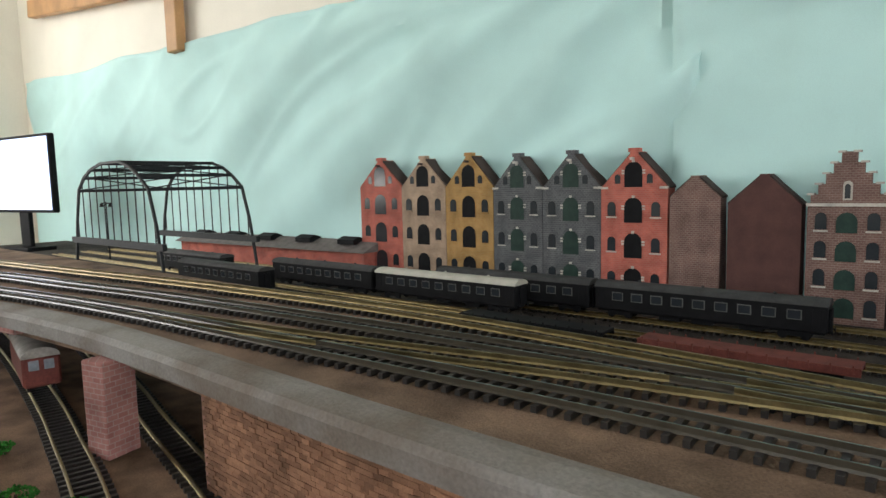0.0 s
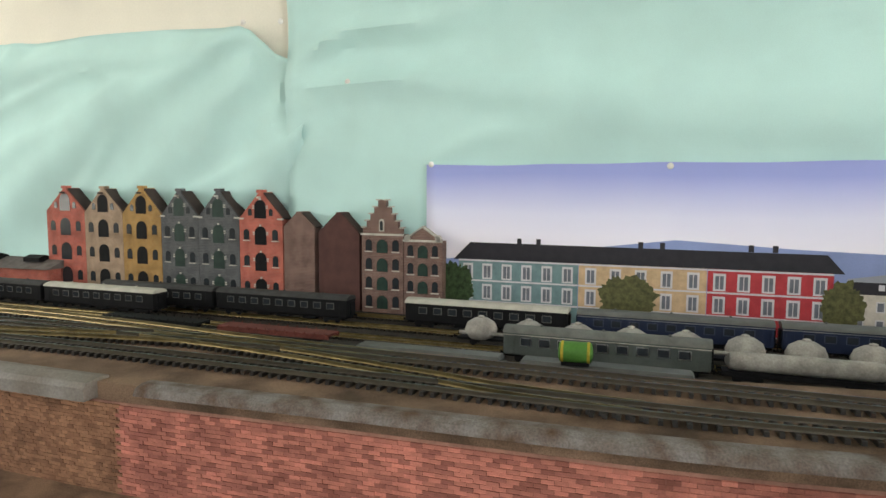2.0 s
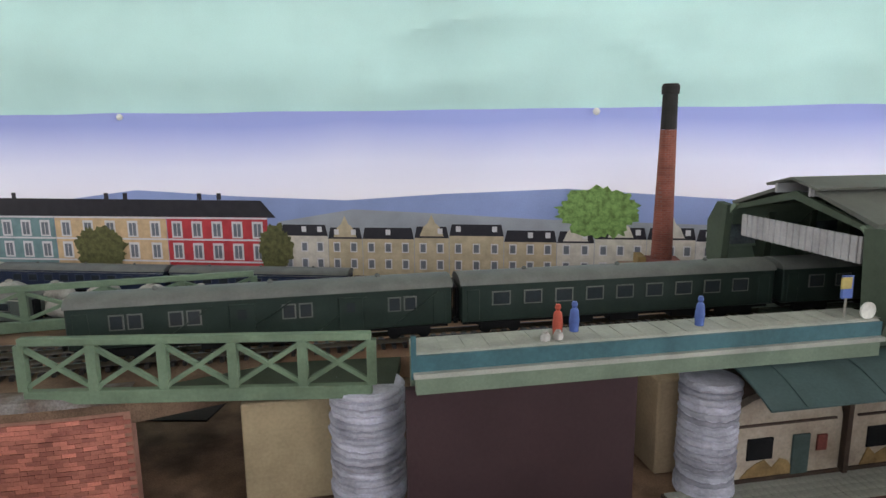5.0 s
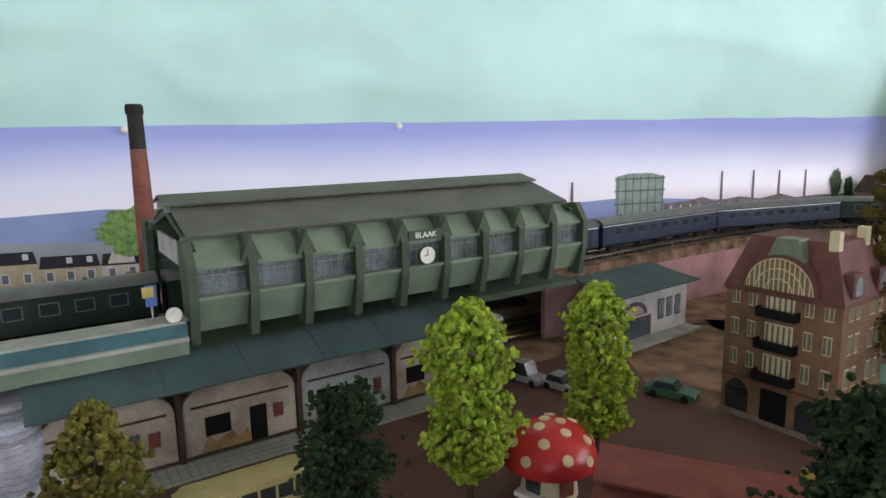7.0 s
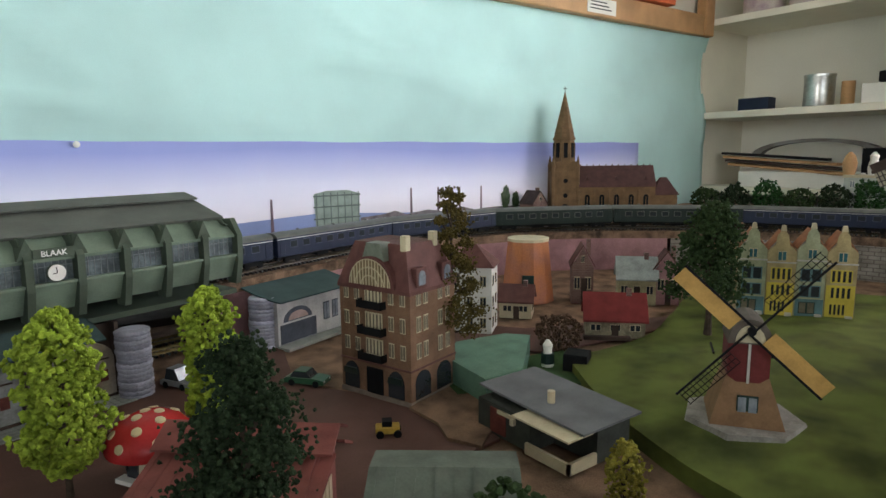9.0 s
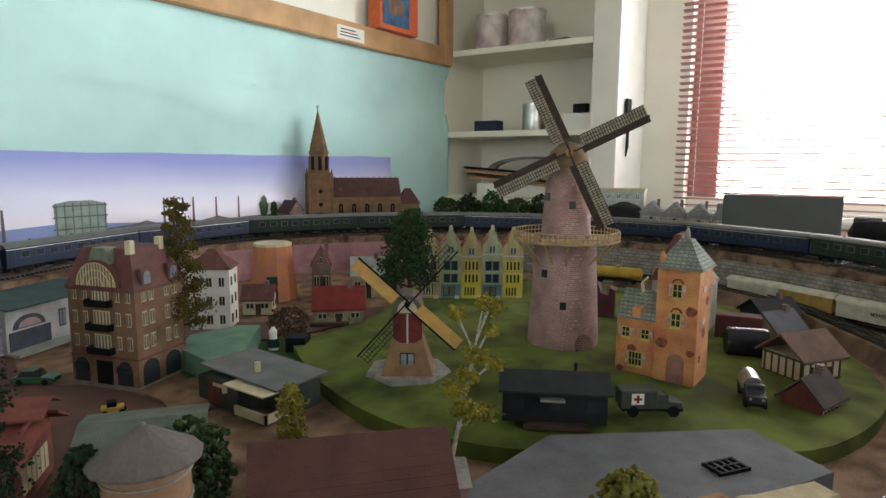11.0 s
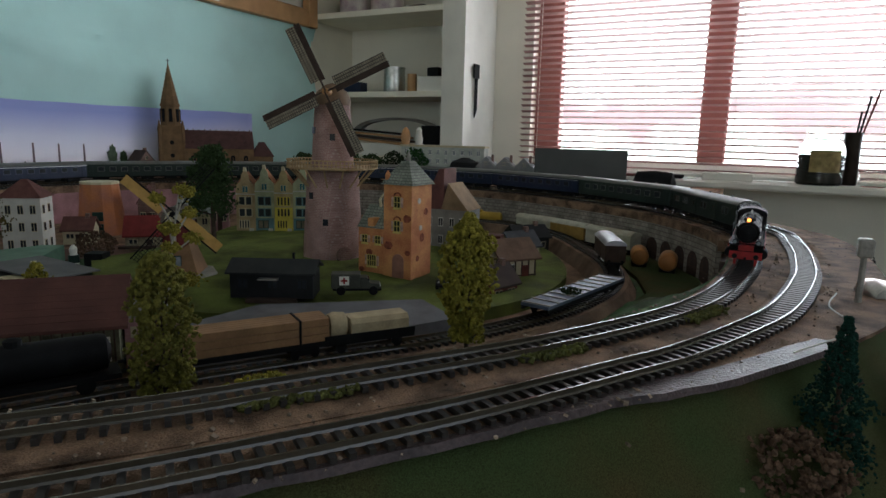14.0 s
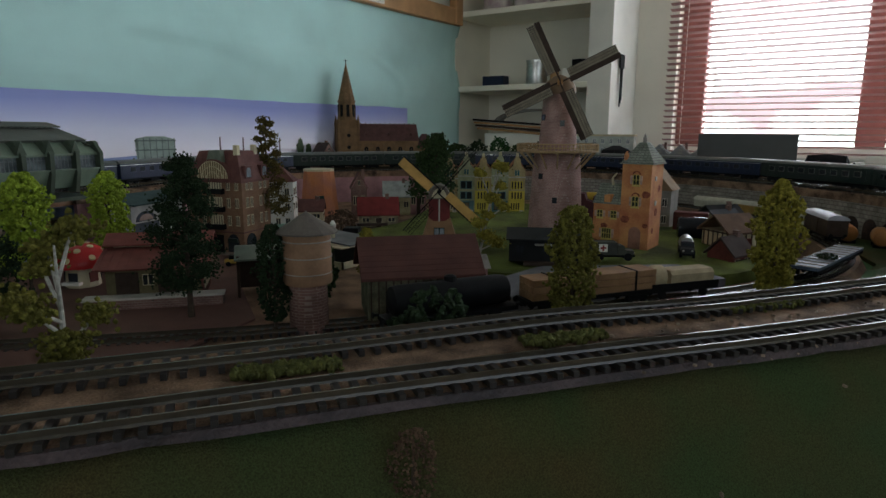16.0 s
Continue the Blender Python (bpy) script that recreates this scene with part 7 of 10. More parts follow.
def car(x, y, rz, paint, label, l=0.048, z=1.0005, kind_="car", h=0.016):
    t = thing(kind_, x, y, z, rz, label, kind_, "parked vehicles")
    w = 0.010
    body = [(-l / 2, 0.003), (l / 2, 0.003), (l / 2, 0.008), (l * 0.30, 0.0095), (-l * 0.42, 0.0095), (-l / 2, 0.008)]
    part("body", PR(body, -w, w), paint, t)
    part("cabin", PR([(-l * 0.36, 0.0095), (l * 0.18, 0.0095), (l * 0.06, h), (-l * 0.26, h)], -w * 0.86, w * 0.86), PANE, t)
    part("roof", B((-l * 0.25, -w * 0.84, h - 0.0004, l * 0.05, w * 0.84, h + 0.0008), bevel=0.0003), paint, t)
    for u in (-l * 0.30, l * 0.31):
        for s in (-1, 1):
            part("wheel", L([(0.0038, s * (w - 0.002)), (0.0038, s * (w + 0.0003))], 14, axis="y", cx=u, cy=0.0038), BLACK, t)
    for s in (-1, 1):
        part("headlight", L([(0.0012, l / 2), (0.001, l / 2 + 0.0006)], 10, axis="x", cx=s * w * 0.7, cy=0.0065), SILVER, t)
    return t


CARGREEN, CARCREAM, CARGREY, CARBLUE = pbr("green_car_paint", (0.03, 0.09, 0.045), 0.35, vary=0.15), pbr("cream_bus_paint", (0.36, 0.31, 0.14), 0.4, vary=0.15), pbr("grey_car_paint", (0.25, 0.26, 0.26), 0.4, vary=0.15), pbr("dark_teal_van", (0.02, 0.06, 0.09), 0.35, vary=0.15)
car(1.851, 0.350, -52, CARGREEN, "dark green toy saloon car parked in the street")
car(1.76, 0.40, -60, CARGREY, "grey toy beetle-shaped car parked under the deck", 0.042)
car(1.735, 0.43, -60, CARGREY, "pale grey toy caravan by the low track", 0.04, h=0.022)
car(1.70, 0.292, 20, CARBLUE, "dark teal toy van behind the toadstool", 0.045, h=0.02)
bus = thing("bus", 1.468, 0.262, 1.0010, 17, "cream vintage toy coach with long windows", "bus", "parked vehicles")
part("body", PR([(-0.06, 0.004), (0.058, 0.004), (0.06, 0.014), (0.052, 0.020), (-0.056, 0.020), (-0.06, 0.012)], -0.0135, 0.0135), CARCREAM, bus)
part("glazing", PR([(-0.055, 0.020), (0.040, 0.020), (0.034, 0.030), (-0.050, 0.030)], -0.0128, 0.0128), PANE, bus)
part("roof", PR([(-0.052, 0.030), (0.036, 0.030), (0.028, 0.0345), (-0.046, 0.0345)], -0.0130, 0.0130), CARCREAM, bus)
for k in range(8):
    part("pillar", B((-0.052 + 0.0118 * k, -0.0134, 0.020, -0.0505 + 0.0118 * k, 0.0134, 0.031)), CARCREAM, bus)
for u in (-0.036, 0.036):
    for s in (-1, 1):
        part("wheel", L([(0.006, s * 0.0115), (0.006, s * 0.0142)], 16, axis="y", cx=u, cy=0.006), BLACK, bus)
yc = thing("toy_digger", 1.855, 0.183, 1.0, -30, "small yellow and black toy digger on the square", "digger")
part("body", B((-0.012, -0.006, 0.003, 0.010, 0.006, 0.010), bevel=0.001), pbr("digger_yellow", (0.5, 0.33, 0.06), 0.5), yc)
part("cab", B((-0.006, -0.005, 0.010, 0.003, 0.005, 0.015)), BLACK, yc)
for u in (-0.008, 0.008):
    for s in (-1, 1):
        part("wheel", L([(0.0036, s * 0.005), (0.0036, s * 0.008)], 12, axis="y", cx=u, cy=0.0036), BLACK, yc)

# trees of the town
tree(1.608, 0.240, 0.998, 0.148, 0.026, LIME, "bright lime green foam tree in the street", "column", 420, 0.16, seed=1, clump=0.14, group="foam trees")
tree(1.728, 0.277, 0.998, 0.142, 0.024, LIME, "bright lime green foam tree by the square", "column", 420, 0.14, seed=2, clump=0.14, group="foam trees")
tree(1.664, 0.000, 0.998, 0.176, 0.041, DARKLEAF, "dark green bushy tree near the goods station", "ragged", 1500, 0.2, seed=3, clump=0.085, group="foam trees")
tree(1.507, 0.087, 0.998, 0.165, 0.036, DARKLEAF, "dark green bushy tree before the arcade", "ragged", 1400, 0.2, seed=4, clump=0.085, group="foam trees")
tree(1.403, 0.153, 0.998, 0.140, 0.020, OLIVE, "olive green rounded foam tree at the street's edge", "column", 380, 0.12, seed=5, clump=0.14, group="foam trees")
tree(1.690, -0.105, 0.998, 0.108, 0.016, DARKLEAF, "dark ivy-green tree beside the water tower", "column", 320, 0.1, seed=16, clump=0.13, group="foam trees")
bush(1.795, -0.046, 0.998, 0.031, 0.072, MIDGREEN, "rounded mid-green bush beside the sheds", 31)
tree(1.89, -0.05, 0.998, 0.075, 0.011, YELLOWGREEN, "small yellow-green sapling on the gravel", "column", 150, 0.1, seed=17, clump=0.2, group="foam trees")
for k, (x, y, h, mt) in enumerate([(0.736, 0.10, 0.130, BRIGHTGREEN), (0.768, 0.10, 0.123, BRIGHTGREEN), (0.791, 0.105, 0.130, MIDGREEN), (0.815, 0.10, 0.129, MIDGREEN), (0.842, 0.085, 0.120, FIRGREEN), (0.715, 0.10, 0.092, MIDGREEN)]):
    bush(x, y, 0.998, 0.019, h, mt, "bright green lichen bush before the brick wall" if mt is BRIGHTGREEN else "dark green lichen bush by the bridge", 40 + k, 330, 0.2)
tree(0.90, 0.09, 0.998, 0.115, 0.026, YELLOWGREEN, "yellow-green foam tree before the bridge", "column", 380, 0.1, seed=19, clump=0.14, group="foam trees")
bush(0.658, 0.200, 1.0795, 0.034, 0.012, DARKLEAF, "dark moss tuft on the coping", 51, 90, 0.07)
bush(0.533, 0.141, 1.032, 0.006, 0.034, OLIVE, "dry tuft of moss on the brick wall", 52, 40)
for k, (x, y) in enumerate([(-0.345, 0.085), (-0.30, 0.10), (-0.44, 0.10), (-0.28, 0.075)]):
    bush(x, y, 0.998, 0.012, 0.008, BRIGHTGREEN, "small green moss patch beside the low track", 60 + k, 40)

# ---- the green with mills, church and small houses ----
gpts = [(2.12, 0.21), (2.03, 0.06), (1.985, -0.08), (2.0, -0.20), (2.06, -0.30), (2.15, -0.425), (2.28, -0.480), (2.41, -0.480), (2.54, -0.43), (2.68, -0.33), (2.76, -0.15), (2.78, 0.05), (2.70, 0.22), (2.55, 0.30), (2.40, 0.25), (2.26, 0.20)]
gl = spline(gpts + [gpts[0]], 0.03)
bm = bmesh.new()
cx, cy = 2.38, -0.08
ringsN = 12
rings = []
for j in range(ringsN + 1):
    f = 1 - j / ringsN * 0.97
    rings.append([bm.verts.new((cx + (p.x - cx) * f, cy + (p.y - cy) * f, 1.013 + 0.011 * (1 - f) ** 0.7 + 0.003 * noise.noise(Vector((p.x * f * 12, p.y * f * 12, j * 0.3))))) for p in gl[:-1]])
base = [bm.verts.new((p.x, p.y, 0.997)) for p in gl[:-1]]
for a, b in zip([base] + rings, rings):
    for i in range(len(a)):
        bm.faces.new((a[i], a[(i + 1) % len(a)], b[(i + 1) % len(a)], b[i]))
bm.faces.new(rings[-1])
solo("lawn", bm, GRASS, "raised green grass-mat lawn with a ragged edge", "lawn", kind="structure", smooth=True)
GZ = 1.022
LAWN2 = pbr("darker_green_card", (0.05, 0.10, 0.035), 0.9, scale=20, vary=0.35, fine=1500, bump=0.6)
solo("lawn_strip", PR([(1.96, 0.215), (2.06, 0.165), (2.10, 0.15), (2.17, 0.245), (2.10, 0.26), (2.02, 0.30), (1.98, 0.28)], 0.998, 1.004, "z"), LAWN2, "dark green curled grass mat beside the hotel", "lawn", kind="structure")
solo("pond_base", PR([(1.965, 0.175), (2.015, 0.175), (2.11, 0.26), (2.09, 0.285), (2.02, 0.295), (1.975, 0.25)], 1.004, 1.030, "z"), pbr("pale_green_foam_base", (0.13, 0.24, 0.17), 0.6, scale=30, vary=0.3), "raised pale green base under the tall tree", "base", kind="structure")
tree(1.983, 0.254, 1.030, 0.192, 0.034, BROWNLEAF, "tall rusty-green tree with drooping limbs", "ragged", 900, 0.16, seed=6, clump=0.11, group="foam trees")
tree(2.307, 0.139, GZ, 0.172, 0.056, MIDGREEN, "large dark green broad tree on the lawn", "ragged", 760, 0.3, seed=7, clump=0.10, group="foam trees")
birch = tree(1.936, -0.184, 1.0, 0.165, 0.023, YELLOWGREEN, "thin birch with pale trunk and yellow-green pads", "loose", 480, 0.36, BIRCH, seed=8, clump=0.12, group="foam trees")
birch.matrix_world = pose(1.936, -0.184, 1.0, 11, 0, 10)
tree(1.782, -0.382, 1.0, 0.135, 0.0185, OLIVE, "olive green columnar foam tree by the near track", "column", 460, 0.08, seed=9, clump=0.14, group="foam trees")
tree(1.990, -0.512, 1.010, 0.141, 0.024, YELLOWGREEN, "yellow-green poplar-shaped foam tree by the curve", "poplar", 420, 0.21, seed=10, clump=0.13, group="foam trees")
bush(1.80, -0.45, 1.03, 0.026, 0.026, YELLOWGREEN, "low yellow-green bush beside the track", 21)
tree(1.450, -0.205, 1.0, 0.142, 0.032, OLIVE, "autumn-coloured tree with pale bare trunk by the near track", "loose", 420, 0.35, BIRCH, seed=11, clump=0.10, group="foam trees")
bush(1.605, -0.36, 1.02, 0.03, 0.075, DARKLEAF, "dark bush beside the near track", 22)

# small post mill with yellow sails
MB = pbr("tan_mill_skirt", (0.25, 0.145, 0.075), 0.75, scale=50, vary=0.2)
MR = pbr("dark_red_mill_boards", (0.15, 0.03, 0.028), 0.7, scale=60, vary=0.25)
SAIL = pbr("mustard_sail_card", (0.50, 0.30, 0.09), 0.6, scale=50, vary=0.2)
m1 = thing("post_mill", 2.105, -0.012, GZ, -55, "small dark red post mill with mustard yellow sails", "windmill")
m1.matrix_world = pose(2.105, -0.014, GZ - 0.003, 0, 0, -55) @ Matrix.Scale(0.84, 4)
# local +y faces away from the sails; the sails look along -y
part("base_plate", L([(0.062, -0.004), (0.060, 0.002)], 7), TANKGREY, m1, m=pose(0, 0, 0, 0, 0, 45))
part("skirt", frustum(bmesh.new(), -0.036, -0.036, 0.036, 0.036, 0.0, 0.016, 0.016, 0.052), MB, m1)
part("body", PR([(-0.020, 0.052), (-0.006, 0.042), (0.006, 0.042), (0.020, 0.052), (0.020, 0.088), (-0.020, 0.088)], -0.022, 0.024), MR, m1)
part("roof", PR([(0.021 * math.cos(math.pi * i / 10), 0.087 + 0.026 * math.sin(math.pi * i / 10)) for i in range(11)], -0.026, 0.028), pbr("grey_brown_mill_roof", (0.13, 0.11, 0.09), 0.8), m1)
part("gable", PR([(0.014 * math.cos(math.pi * i / 10), 0.089 + 0.018 * math.sin(math.pi * i / 10)) for i in range(11)], -0.0275, -0.0255), CREAMTRIM, m1)
window(m1, 0.0, 0.010, 0.020, 0.024, "f", -0.030, frame_mat=GLASSGREEN, glass=PALEPANE)
part("plumb_board", B((-0.0012, -0.0245, 0.045, 0.0012, -0.022, 0.090)), STONETRIM, m1)
part("axle", L([(0.004, -0.034), (0.004, -0.022)], 12, axis="y", cx=0, cy=0.102), BLACK, m1)
for k, a in enumerate((42, 222, 132, 312)):
    sm = pose(0, -0.031 - 0.001 * (k // 2), 0.102, 0, a, 0)
    if k < 2:
        part("sail", B((0.016, -0.0006, -0.004, 0.090, 0.0006, 0.014)), SAIL, m1, "mustard yellow sail board", m=sm)
        part("stock", B((0.0, -0.0012, -0.005, 0.091, 0.0002, -0.0025)), BLACK, m1, m=sm)
    else:
        st = part("stock", B((0.0, -0.001, -0.0025, 0.100, 0.001, -0.0005)), BLACK, m1, m=sm)
        for j in range(14):
            part("lattice_bar", B((0.030 + 0.0051 * j, -0.0004, -0.001, 0.0306 + 0.0051 * j, 0.0004, 0.015)), BLACK, st)
        for z in (0.003, 0.009, 0.015):
            part("lattice_rail", B((0.030, -0.0004, z - 0.0004, 0.098, 0.0004, z + 0.0004)), BLACK, st)
for u in (-0.03, 0.028):
    part("tail_rail", B((u, 0.02, 0.060, u + 0.002, 0.06, 0.062)), BLACK, m1)

# tall tower mill with gallery
TB = brickwork("pale_pink_brick", (0.34, 0.205, 0.18), (0.28, 0.16, 0.14), (0.40, 0.30, 0.27), 0.005, 0.0026, bump=0.3)
STRAW = pbr("straw_gallery_wood", (0.40, 0.28, 0.15), 0.7, scale=80, vary=0.25)
SAILGREY = pbr("weathered_sail_lattice", (0.09, 0.075, 0.065), 0.75, scale=90, vary=0.3)
MX, MY, MZ = 2.318, -0.118, 1.016
m2 = thing("tower_mill", MX, MY, MZ, 0, "tall pink brick tower mill with straw-coloured gallery", "windmill")
part("tower", L([(0.048, 0), (0.047, 0.03), (0.041, 0.130), (0.0395, 0.148), (0.0335, 0.150), (0.0275, 0.240), (0.026, 0.246)], 32), TB, m2, smooth=True)
part("gallery_deck", L([(0.055, 0.1445), (0.072, 0.1465), (0.072, 0.149), (0.040, 0.149)], 14), STRAW, m2)
for k in range(14):
    a = 2 * math.pi * k / 14
    b = 2 * math.pi * (k + 1) / 14
    bm = bmesh.new()
    for z in (0.154, 0.160):
        rod(bm, (0.071 * math.cos(a), 0.071 * math.sin(a), z), (0.071 * math.cos(b), 0.071 * math.sin(b), z), 0.0010, 5)
    part("gallery_rail", bm, STRAW, m2)
    for j in range(5):
        c = a + (b - a) * j / 5
        part("baluster", L([(0.0009, 0.149), (0.0009, 0.160)], 5, cx=0.0705 * math.cos(c), cy=0.0705 * math.sin(c)), STRAW, m2)
    bm = bmesh.new(); rod(bm, (0.041 * math.cos(a), 0.041 * math.sin(a), 0.118), (0.066 * math.cos(a), 0.066 * math.sin(a), 0.1455), 0.0014, 5)
    part("gallery_strut", bm, STRAW, m2)
part("cap", L([(0.028, 0.244), (0.029, 0.252), (0.024, 0.264), (0.012, 0.274), (0.001, 0.278)], 20), pbr("brown_mill_cap", (0.20, 0.13, 0.08), 0.7), m2, smooth=True)
for a, z in ((-2.75, 0.06), (2.9, 0.10), (-2.5, 0.19), (2.6, 0.20)):
    r_ = 0.0455 if z < 0.1 else (0.043 if z < 0.15 else 0.031)
    part("window", B((r_ - 0.003, -0.004, z, r_ + 0.001, 0.004, z + 0.010)), PANE, m2, m=pose(0, 0, 0, 0, 0, math.degrees(a)))
part("door", B((0.0455, -0.011, 0.0, 0.0495, 0.011, 0.016)), BLACK, m2, "dark arched doorway", m=pose(0, 0, 0, 0, 0, 238))
part("door_arch", L([(0.0125, 0.044), (0.0125, 0.0500), (0.0100, 0.0503)], 14, axis="x", cx=0, cy=0.014), W_BROWN, m2, m=pose(0, 0, 0, 0, 0, 238))
SAILCLOTH = pbr("faded_cream_sail", (0.50, 0.44, 0.32), 0.8, scale=90, vary=0.3)
axle_yaw = 205
hubm = pose(0, 0, 0.262, 0, 0, axle_yaw)
part("windshaft", L([(0.006, 0.0), (0.005, 0.050)], 12, axis="x", cx=0, cy=0), pbr("orange_brown_wood", (0.35, 0.18, 0.07), 0.6), m2, m=hubm)
bm = bmesh.new()
rod(bm, (-0.02, 0, 0.262 - 0.262), (-0.075, 0.004, -0.004), 0.0016, 5); rod(bm, (-0.02, 0.02, 0.0), (-0.073, 0.005, -0.004), 0.0012, 5); rod(bm, (-0.02, -0.02, 0.0), (-0.073, -0.002, -0.004), 0.0012, 5)
part("tail_pole", bm, pbr("orange_pole", (0.38, 0.20, 0.08), 0.6), m2, m=hubm)
for k, a in enumerate((26, 116, 206, 296)):
    sm = hubm @ Matrix.Translation((0.048 + 0.0015 * (k % 2), 0, 0)) @ Matrix.Rotation(radians(a), 4, "X")
    s_ = part("sail_stock", B((-0.001, 0.0, -0.002, 0.001, 0.104, 0.0005)), DARKWOOD, m2, "weathered lattice sail", m=sm)
    part("leading_board", B((-0.0016, 0.016, -0.0080, 0.0, 0.103, -0.002)), DARKWOOD, s_)
    for j in range(25):
        y = 0.018 + 0.0034 * j
        part("sail_bar", B((-0.0006, y, 0.0, 0.0007, y + 0.0010, 0.0145)), SAILGREY, s_)
    for z in (0.0, 0.0046, 0.0092, 0.0138):
        part("sail_hemlath", B((-0.0007, 0.018, z, 0.0009, 0.1025, z + 0.0009)), SAILGREY, s_)
    part("sail_cloth", B((-0.0012, 0.018, 0.0, -0.0007, 0.1025, 0.0146)), SAILCLOTH, s_)

# orange castle with tower
CA = pbr("orange_painted_card_wall", (0.56, 0.27, 0.105), 0.75, scale=28, vary=0.4, dirt=(0.42, 0.14, 0.07), fine=400, bump=0.15)
CR = brickwork("grey_green_shingles", (0.25, 0.27, 0.22), (0.19, 0.21, 0.17), (0.10, 0.10, 0.09), 0.006, 0.004)
SHUT = pbr("red_and_white_shutter", (0.55, 0.5, 0.42), 0.6, scale=60)
ca = thing("castle", 0, 0, 0, 0, "orange card castle house with a tall square tower", "castle")
ca.matrix_world = pose(2.245, -0.217, GZ - 0.004, 0, 0, -92) @ Matrix.Scale(0.95, 4)
part("tower", B((0.048, 0.0, 0, 0.096, 0.056, 0.140)), CA, ca)
part("annex", B((0.0, 0.003, 0, 0.048, 0.062, 0.072)), CA, ca)
part("annex_roof", PR([(0.0, 0.071), (0.033, 0.103), (0.066, 0.071)], -0.001, 0.049, "x"), CR, ca, "grey shingled pitched roof")
part("tower_roof", frustum(bmesh.new(), 0.044, -0.004, 0.100, 0.060, 0.138, 0.022, 0.024, 0.172), CR, ca, "steep grey shingled tower roof")
part("spire", L([(0.004, 0.170), (0.003, 0.180), (0.0008, 0.186)], 8, cx=0.072, cy=0.028), TANKGREY, ca)
part("corner_turret", L([(0.004, 0.138), (0.004, 0.152), (0.001, 0.158)], 8, cx=0.052, cy=0.004), CA, ca)
part("dormer", B((0.020, -0.001, 0.074, 0.030, 0.02, 0.086)), CA, ca)
bm = bmesh.new(); rod(bm, (0.022, 0.03, 0.10), (0.020, 0.03, 0.112), 0.0022, 6); rod(bm, (0.020, 0.03, 0.112), (0.027, 0.03, 0.120), 0.0015, 6)
part("weather_vane", bm, CREAMTRIM, ca)
CAW = pbr("yellow_window_bar", (0.50, 0.40, 0.12), 0.6, vary=0.2)
CAP = pbr("dark_green_castle_pane", (0.020, 0.026, 0.014), 0.3, vary=0.2)
BRICKSPOT = pbr("exposed_brick_patch", (0.27, 0.085, 0.05), 0.85, scale=200, vary=0.5)
PINKSHUT = pbr("pink_white_shutter", (0.50, 0.34, 0.27), 0.7, scale=150, vary=0.4)


def castle_window(x, z, w, h, y, bars):
    f_ = part("window", B((x - w / 2, y - 0.0012, z, x + w / 2, y, z + h)), CAP, ca, "dark window with yellow bars")
    for i in range(bars + 1):
        u = x - w / 2 + w * i / bars
        part("glazing_bar", B((u - 0.0005, y - 0.0018, z, u + 0.0005, y - 0.001, z + h)), CAW, f_)
    for i in range(3):
        v = z + h * i / 2
        part("glazing_bar", B((x - w / 2, y - 0.0018, v - 0.0005, x + w / 2, y - 0.001, v + 0.0005)), CAW, f_)
    part("sill", B((x - w * 0.6, y - 0.0028, z - 0.0026, x + w * 0.6, y, z - 0.0006)), CAW, f_)
    for s_ in (-1, 1):
        part("shutter", B((x + s_ * (w / 2 + 0.0026) - 0.0019, y - 0.0016, z + 0.001, x + s_ * (w / 2 + 0.0026) + 0.0019, y, z + h - 0.001)), PINKSHUT, ca)
    return f_


for x, z in ((0.072, 0.105), (0.072, 0.070)):
    castle_window(x, z, 0.0105, 0.016, 0.0, 2)
    part("brow_arch", PR([(x + 0.0068 * math.cos(math.pi * i / 8), z + 0.0165 + 0.0062 * math.sin(math.pi * i / 8)) for i in range(9)] + [(x + 0.0048 * math.cos(math.pi * i / 8), z + 0.0165 + 0.0042 * math.sin(math.pi * i / 8)) for i in range(8, -1, -1)], -0.0012, 0.0), BRICKSPOT, ca)
for x, z, w, h in ((0.012, 0.048, 0.0095, 0.012), (0.036, 0.048, 0.0095, 0.012), (0.025, 0.013, 0.016, 0.017)):
    castle_window(x, z, w, h, 0.003, 2 if w < 0.012 else 4)
for x, z, r_, sd in ((0.0565, 0.048, 0.0075, 1), (0.089, 0.090, 0.007, 2), (0.020, 0.034, 0.006, 3), (0.090, 0.040, 0.005, 4), (0.006, 0.006, 0.005, 5)):
    y = 0.0 if x > 0.048 else 0.003
    part("brick_patch", PR([(x + r_ * (1 + 0.35 * noise.noise(Vector((math.cos(i * 0.52) * 2, math.sin(i * 0.52) * 2, sd)))) * math.cos(i * 0.5236), z + 0.8 * r_ * (1 + 0.35 * noise.noise(Vector((math.cos(i * 0.52) * 2, math.sin(i * 0.52) * 2, sd)))) * math.sin(i * 0.5236)) for i in range(12)], y - 0.0005, y + 0.0004), BRICKSPOT, ca)
for y, z, r_ in ((0.030, 0.060, 0.007), (0.040, 0.098, 0.006), (0.018, 0.030, 0.005)):
    part("brick_patch", L([(r_, 0.0955), (r_ * 0.9, 0.0964)], 9, axis="x", cx=y, cy=z), BRICKSPOT, ca)
pane(ca, "doorway", 0.074, 0.001, arched(0.020, 0.036, 8), -0.001, 0.001, pbr("pinkish_arch_shadow", (0.30, 0.15, 0.11), 0.8), "arched pinkish doorway")
for y, z in ((0.02, 0.115), (0.025, 0.075)):
    part("wall_plaque", L([(0.004, 0.096), (0.004, 0.0972)], 10, axis="x", cx=y, cy=z), SHUT, ca)

